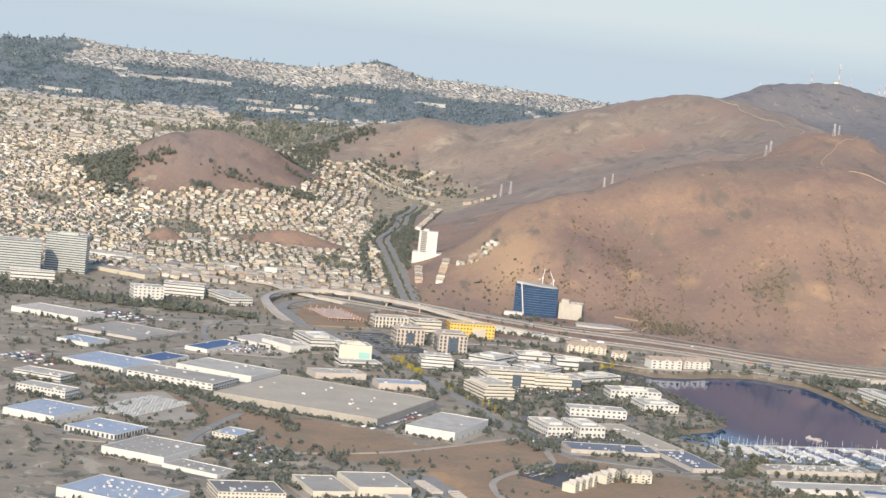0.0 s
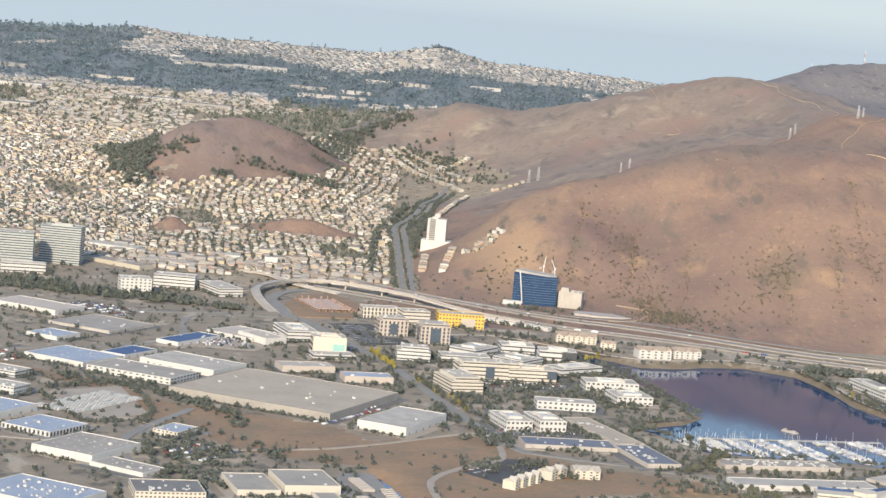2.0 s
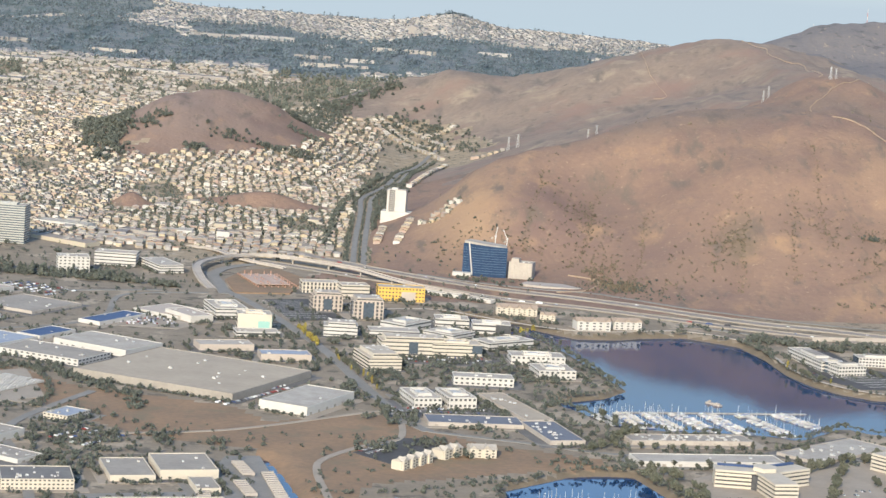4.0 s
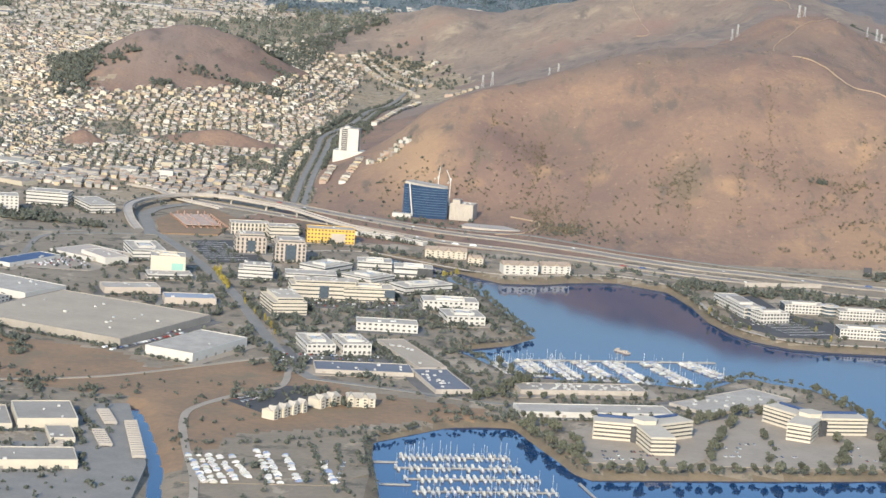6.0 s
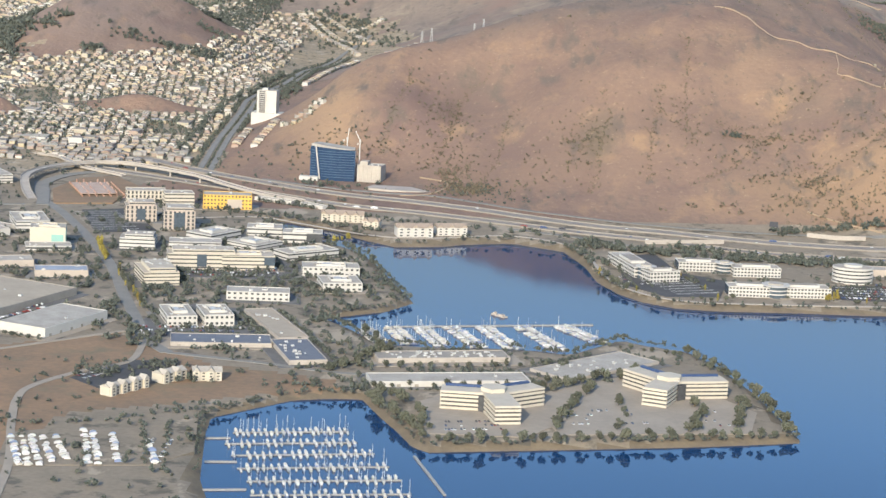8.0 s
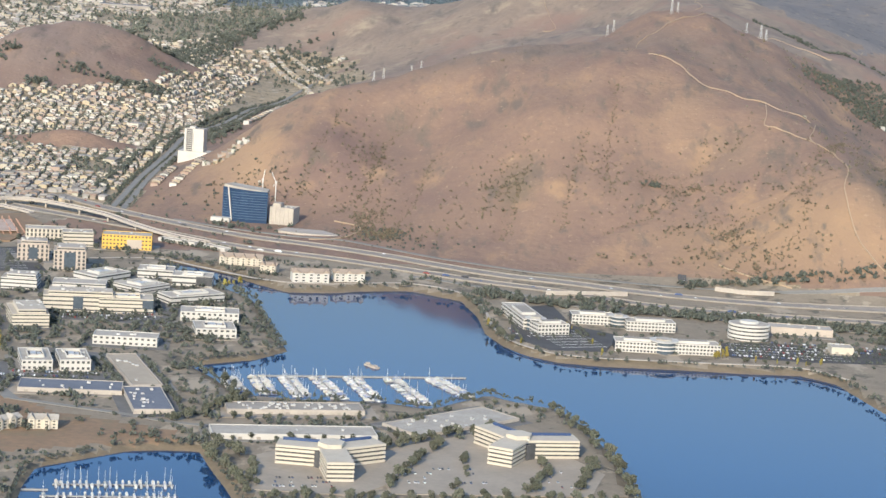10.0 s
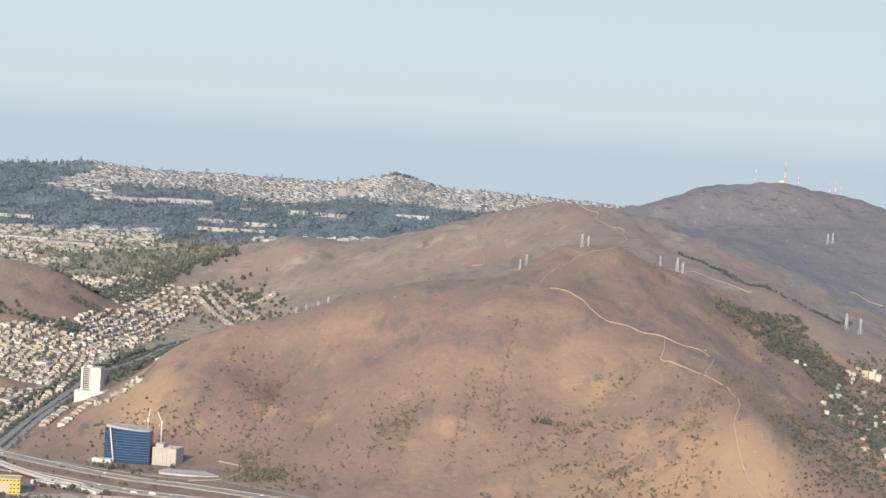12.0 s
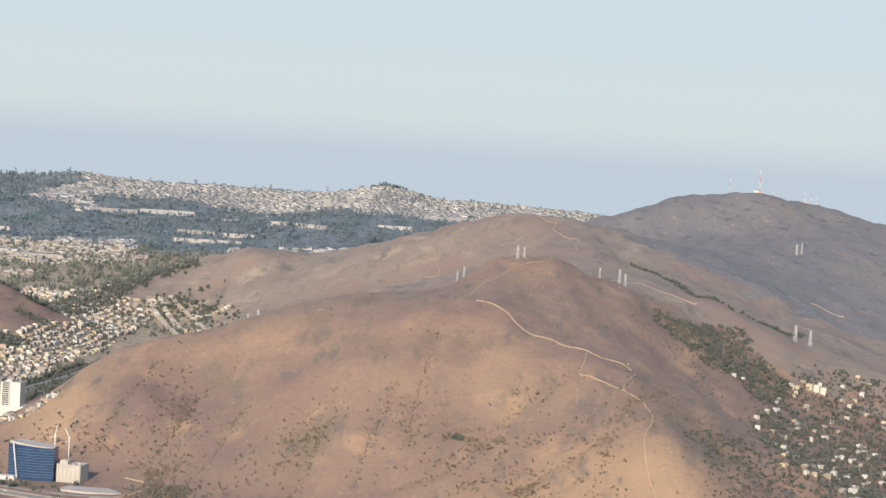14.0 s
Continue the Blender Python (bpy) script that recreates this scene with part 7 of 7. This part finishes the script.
# ---- parked vehicles ----
def car_meshes():
    body = bmesh.new()
    block(body, -0.36, 0.36, -0.9, 0.9, 0.12, 0.34, 0.03)
    top = boxes((-0.32, 0.32, -0.5, 0.45, 0.34, 0.56, 0.1))
    return mesh_of("car", body, M_CAR), mesh_of("cabin", top, M_GLASS), mesh_of("wheel", boxes((-0.38, 0.38, -0.13, 0.13, 0, 0.26)), M_DARKROOF)


CAR = car_meshes()
car_rng = random.Random(77)


def car(x, y, turn, z=None):
    ob = new("car", CAR[0])
    ob.matrix_basis = pose(x, y, (ground_at(x, y) if z is None else z) + 0.14, 0, 0, turn)
    tagged(ob, "parked car on the asphalt of a car park", "car", "parked cars")
    part("cabin", CAR[1], None, ob)
    for s in (-0.55, 0.55):
        part("wheels", CAR[2], None, ob).matrix_basis = pose(0, s, 0)


def car_rows(x, y, turn, rows, pitch, n, fill, z=None):
    for r in range(rows):
        for k in range(n):
            if car_rng.random() < fill:
                p = pose(x, y, 0, 0, 0, turn) @ Vector((k * 1.15, r * pitch, 0))
                car(p.x, p.y, turn + car_rng.choice((0, 180)), z)


car_rows(36, 750, 14, 3, 5.2, 20, 0.35)
car_rows(84, 768, 14, 4, 6.0, 26, 0.3)
car_rows(134, 776, 14, 4, 6.5, 10, 0.3)
car_rows(-104, 796, 57, 2, 4.5, 16, 0.7)
car_rows(122, 1040, 30, 4, 6, 14, 0.35)
car_rows(-58, 688, 90, 2, 6, 26, 0.25)


def parked(name, spots, label, material=None):
    vs, fs = [], []
    rs = np.random.RandomState(8)
    sp = np.array(spots)
    z = land(sp[:, 0], sp[:, 1]) + 0.3
    base = np.array([(-1, -1, 0), (1, -1, 0), (1, 1, 0), (-1, 1, 0), (-1, -1, 1), (1, -1, 1), (1, 1, 1), (-1, 1, 1), (-0.8, -0.5, 1.7), (0.8, -0.5, 1.7), (0.8, 0.5, 1.7), (-0.8, 0.5, 1.7)]) * np.array([0.37, 0.92, 0.34])
    quad = np.array([(0, 1, 5, 4), (1, 2, 6, 5), (2, 3, 7, 6), (3, 0, 4, 7), (4, 5, 9, 8), (5, 6, 10, 9), (6, 7, 11, 10), (7, 4, 8, 11), (8, 9, 10, 11)])
    for i, (x, y, t, k) in enumerate(spots):
        c, s = math.cos(radians(t)), math.sin(radians(t))
        vs.append((base * np.array([1, k, 1 if k < 1.5 else 2.2])) @ np.array([[c, s, 0], [-s, c, 0], [0, 0, 1]]) + np.array([x, y, z[i]]))
        fs.append(quad + 12 * i)
    return tagged(new(name, mesh_from(name, np.concatenate(vs), np.concatenate(fs), material or M_CARS)), label, "cars", kind="stuff")


spots = []
for x, y, turn, rows, pitch, n in ((-245, 1056, 20, 7, 5, 26), (-96, 1004, 12, 4, 6, 40), (226, 1034, 6, 4, 6, 40), (-98, 874, 10, 3, 7, 40), (-330, 960, 60, 6, 6, 20), (-300, 1130, 60, 8, 6, 24), (-215, 775, 60, 4, 6, 22), (-170, 870, 62, 2, 5, 50), (250, 1060, 4, 3, 6, 60)):
    for r in range(rows):
        for k in range(n):
            if car_rng.random() < 0.5:
                p = pose(x, y, 0, 0, 0, turn) @ Vector((k * 1.15, r * pitch, 0))
                spots.append((p.x, p.y, turn, 1.0))
for line, w in ((FREEWAY_NORTH, 13), (FREEWAY_SOUTH, 13)):
    g = glide(line, 9)
    for a, b2 in zip(g[:-1], g[1:]):
        if car_rng.random() < 0.5:
            d = (b2 - a).normalized()
            off = car_rng.choice((-3.3, 0, 3.3))
            spots.append((a.x + d.y * off, a.y - d.x * off, math.degrees(math.atan2(d.y, d.x)) - 90, car_rng.choice((1, 1, 1, 2.4))))
buses = []
for r in range(8):
    for k in range(13):
        if car_rng.random() < 0.85:
            p = pose(-292, 886, 0, 0, 0, 62) @ Vector((-26 + r * 6.5, -k * 1.7 - 2, 0))
            buses.append((p.x + 8, p.y - 4, 62 - 90, 3.0))
parked("parked_buses", buses, "rows of white buses parked in a yard", M_WHITE)
parked("parked_vehicles", spots, "many parked cars and freeway traffic")

# trailered boats and campers in the storage yard
STORED = mesh_of("stored_boat", boxes((-0.62, 0.62, -1.9, 1.9, 0.25, 1.1, 0.15), (-0.5, 0.5, -1.0, 1.2, 1.1, 1.5, 0.12)), M_BOAT)
for x0, y0, x1, y1 in ((-113, 712, -102, 676), (-109.5, 712, -98.5, 676), (-106, 712, -95, 677), (-102, 713, -92, 682), (-98, 714, -88, 686), (-90, 724, -80, 682), (-86.5, 722, -76.5, 682), (-79, 720, -70, 683), (-66, 715, -58, 686)):
    n = int(math.hypot(x1 - x0, y1 - y0) / 1.35)
    for k in range(n):
        if car_rng.random() < 0.72:
            ob = new("stored_boat", STORED)
            s = car_rng.uniform(0.42, 0.75)
            ob.matrix_basis = pose(x0 + (x1 - x0) * k / n + car_rng.uniform(-0.5, 0.5), y0 + (y1 - y0) * k / n, ground_at(x0, y0) + 0.1, 0, 0, -68 + car_rng.uniform(-14, 14)) @ Matrix.Diagonal((s, s, s, 1))
            tagged(ob, "covered boat on a trailer in a storage yard", "boat", "boats in the storage yard")
TRAILER = mesh_of("trailer", boxes((-0.5, 0.5, -2.4, 2.4, 0.4, 1.5)), M_CONC)
WHEELS = mesh_of("wheels", boxes((-0.5, 0.5, -2.2, -1.4, 0, 0.4), (-0.45, 0.45, 1.8, 2.1, 0, 0.4)), M_DARKROOF)
for x0, y0, x1, y1, n in ((-153, 762, -146, 742, 8), (-149, 732, -142, 711, 8), (-140, 748, -128, 698, 16), (-163, 728, -156, 690, 14)):
    for k in range(n):
        ob = new("trailer", TRAILER)
        ob.matrix_basis = pose(x0 + (x1 - x0) * k / n, y0 + (y1 - y0) * k / n, ground_at(x0, y0) + 0.15, 0, 0, 106)
        tagged(ob, "pale grey box truck trailer parked in a yard", "trailer", "truck trailers")
        part("wheels", WHEELS, None, ob)
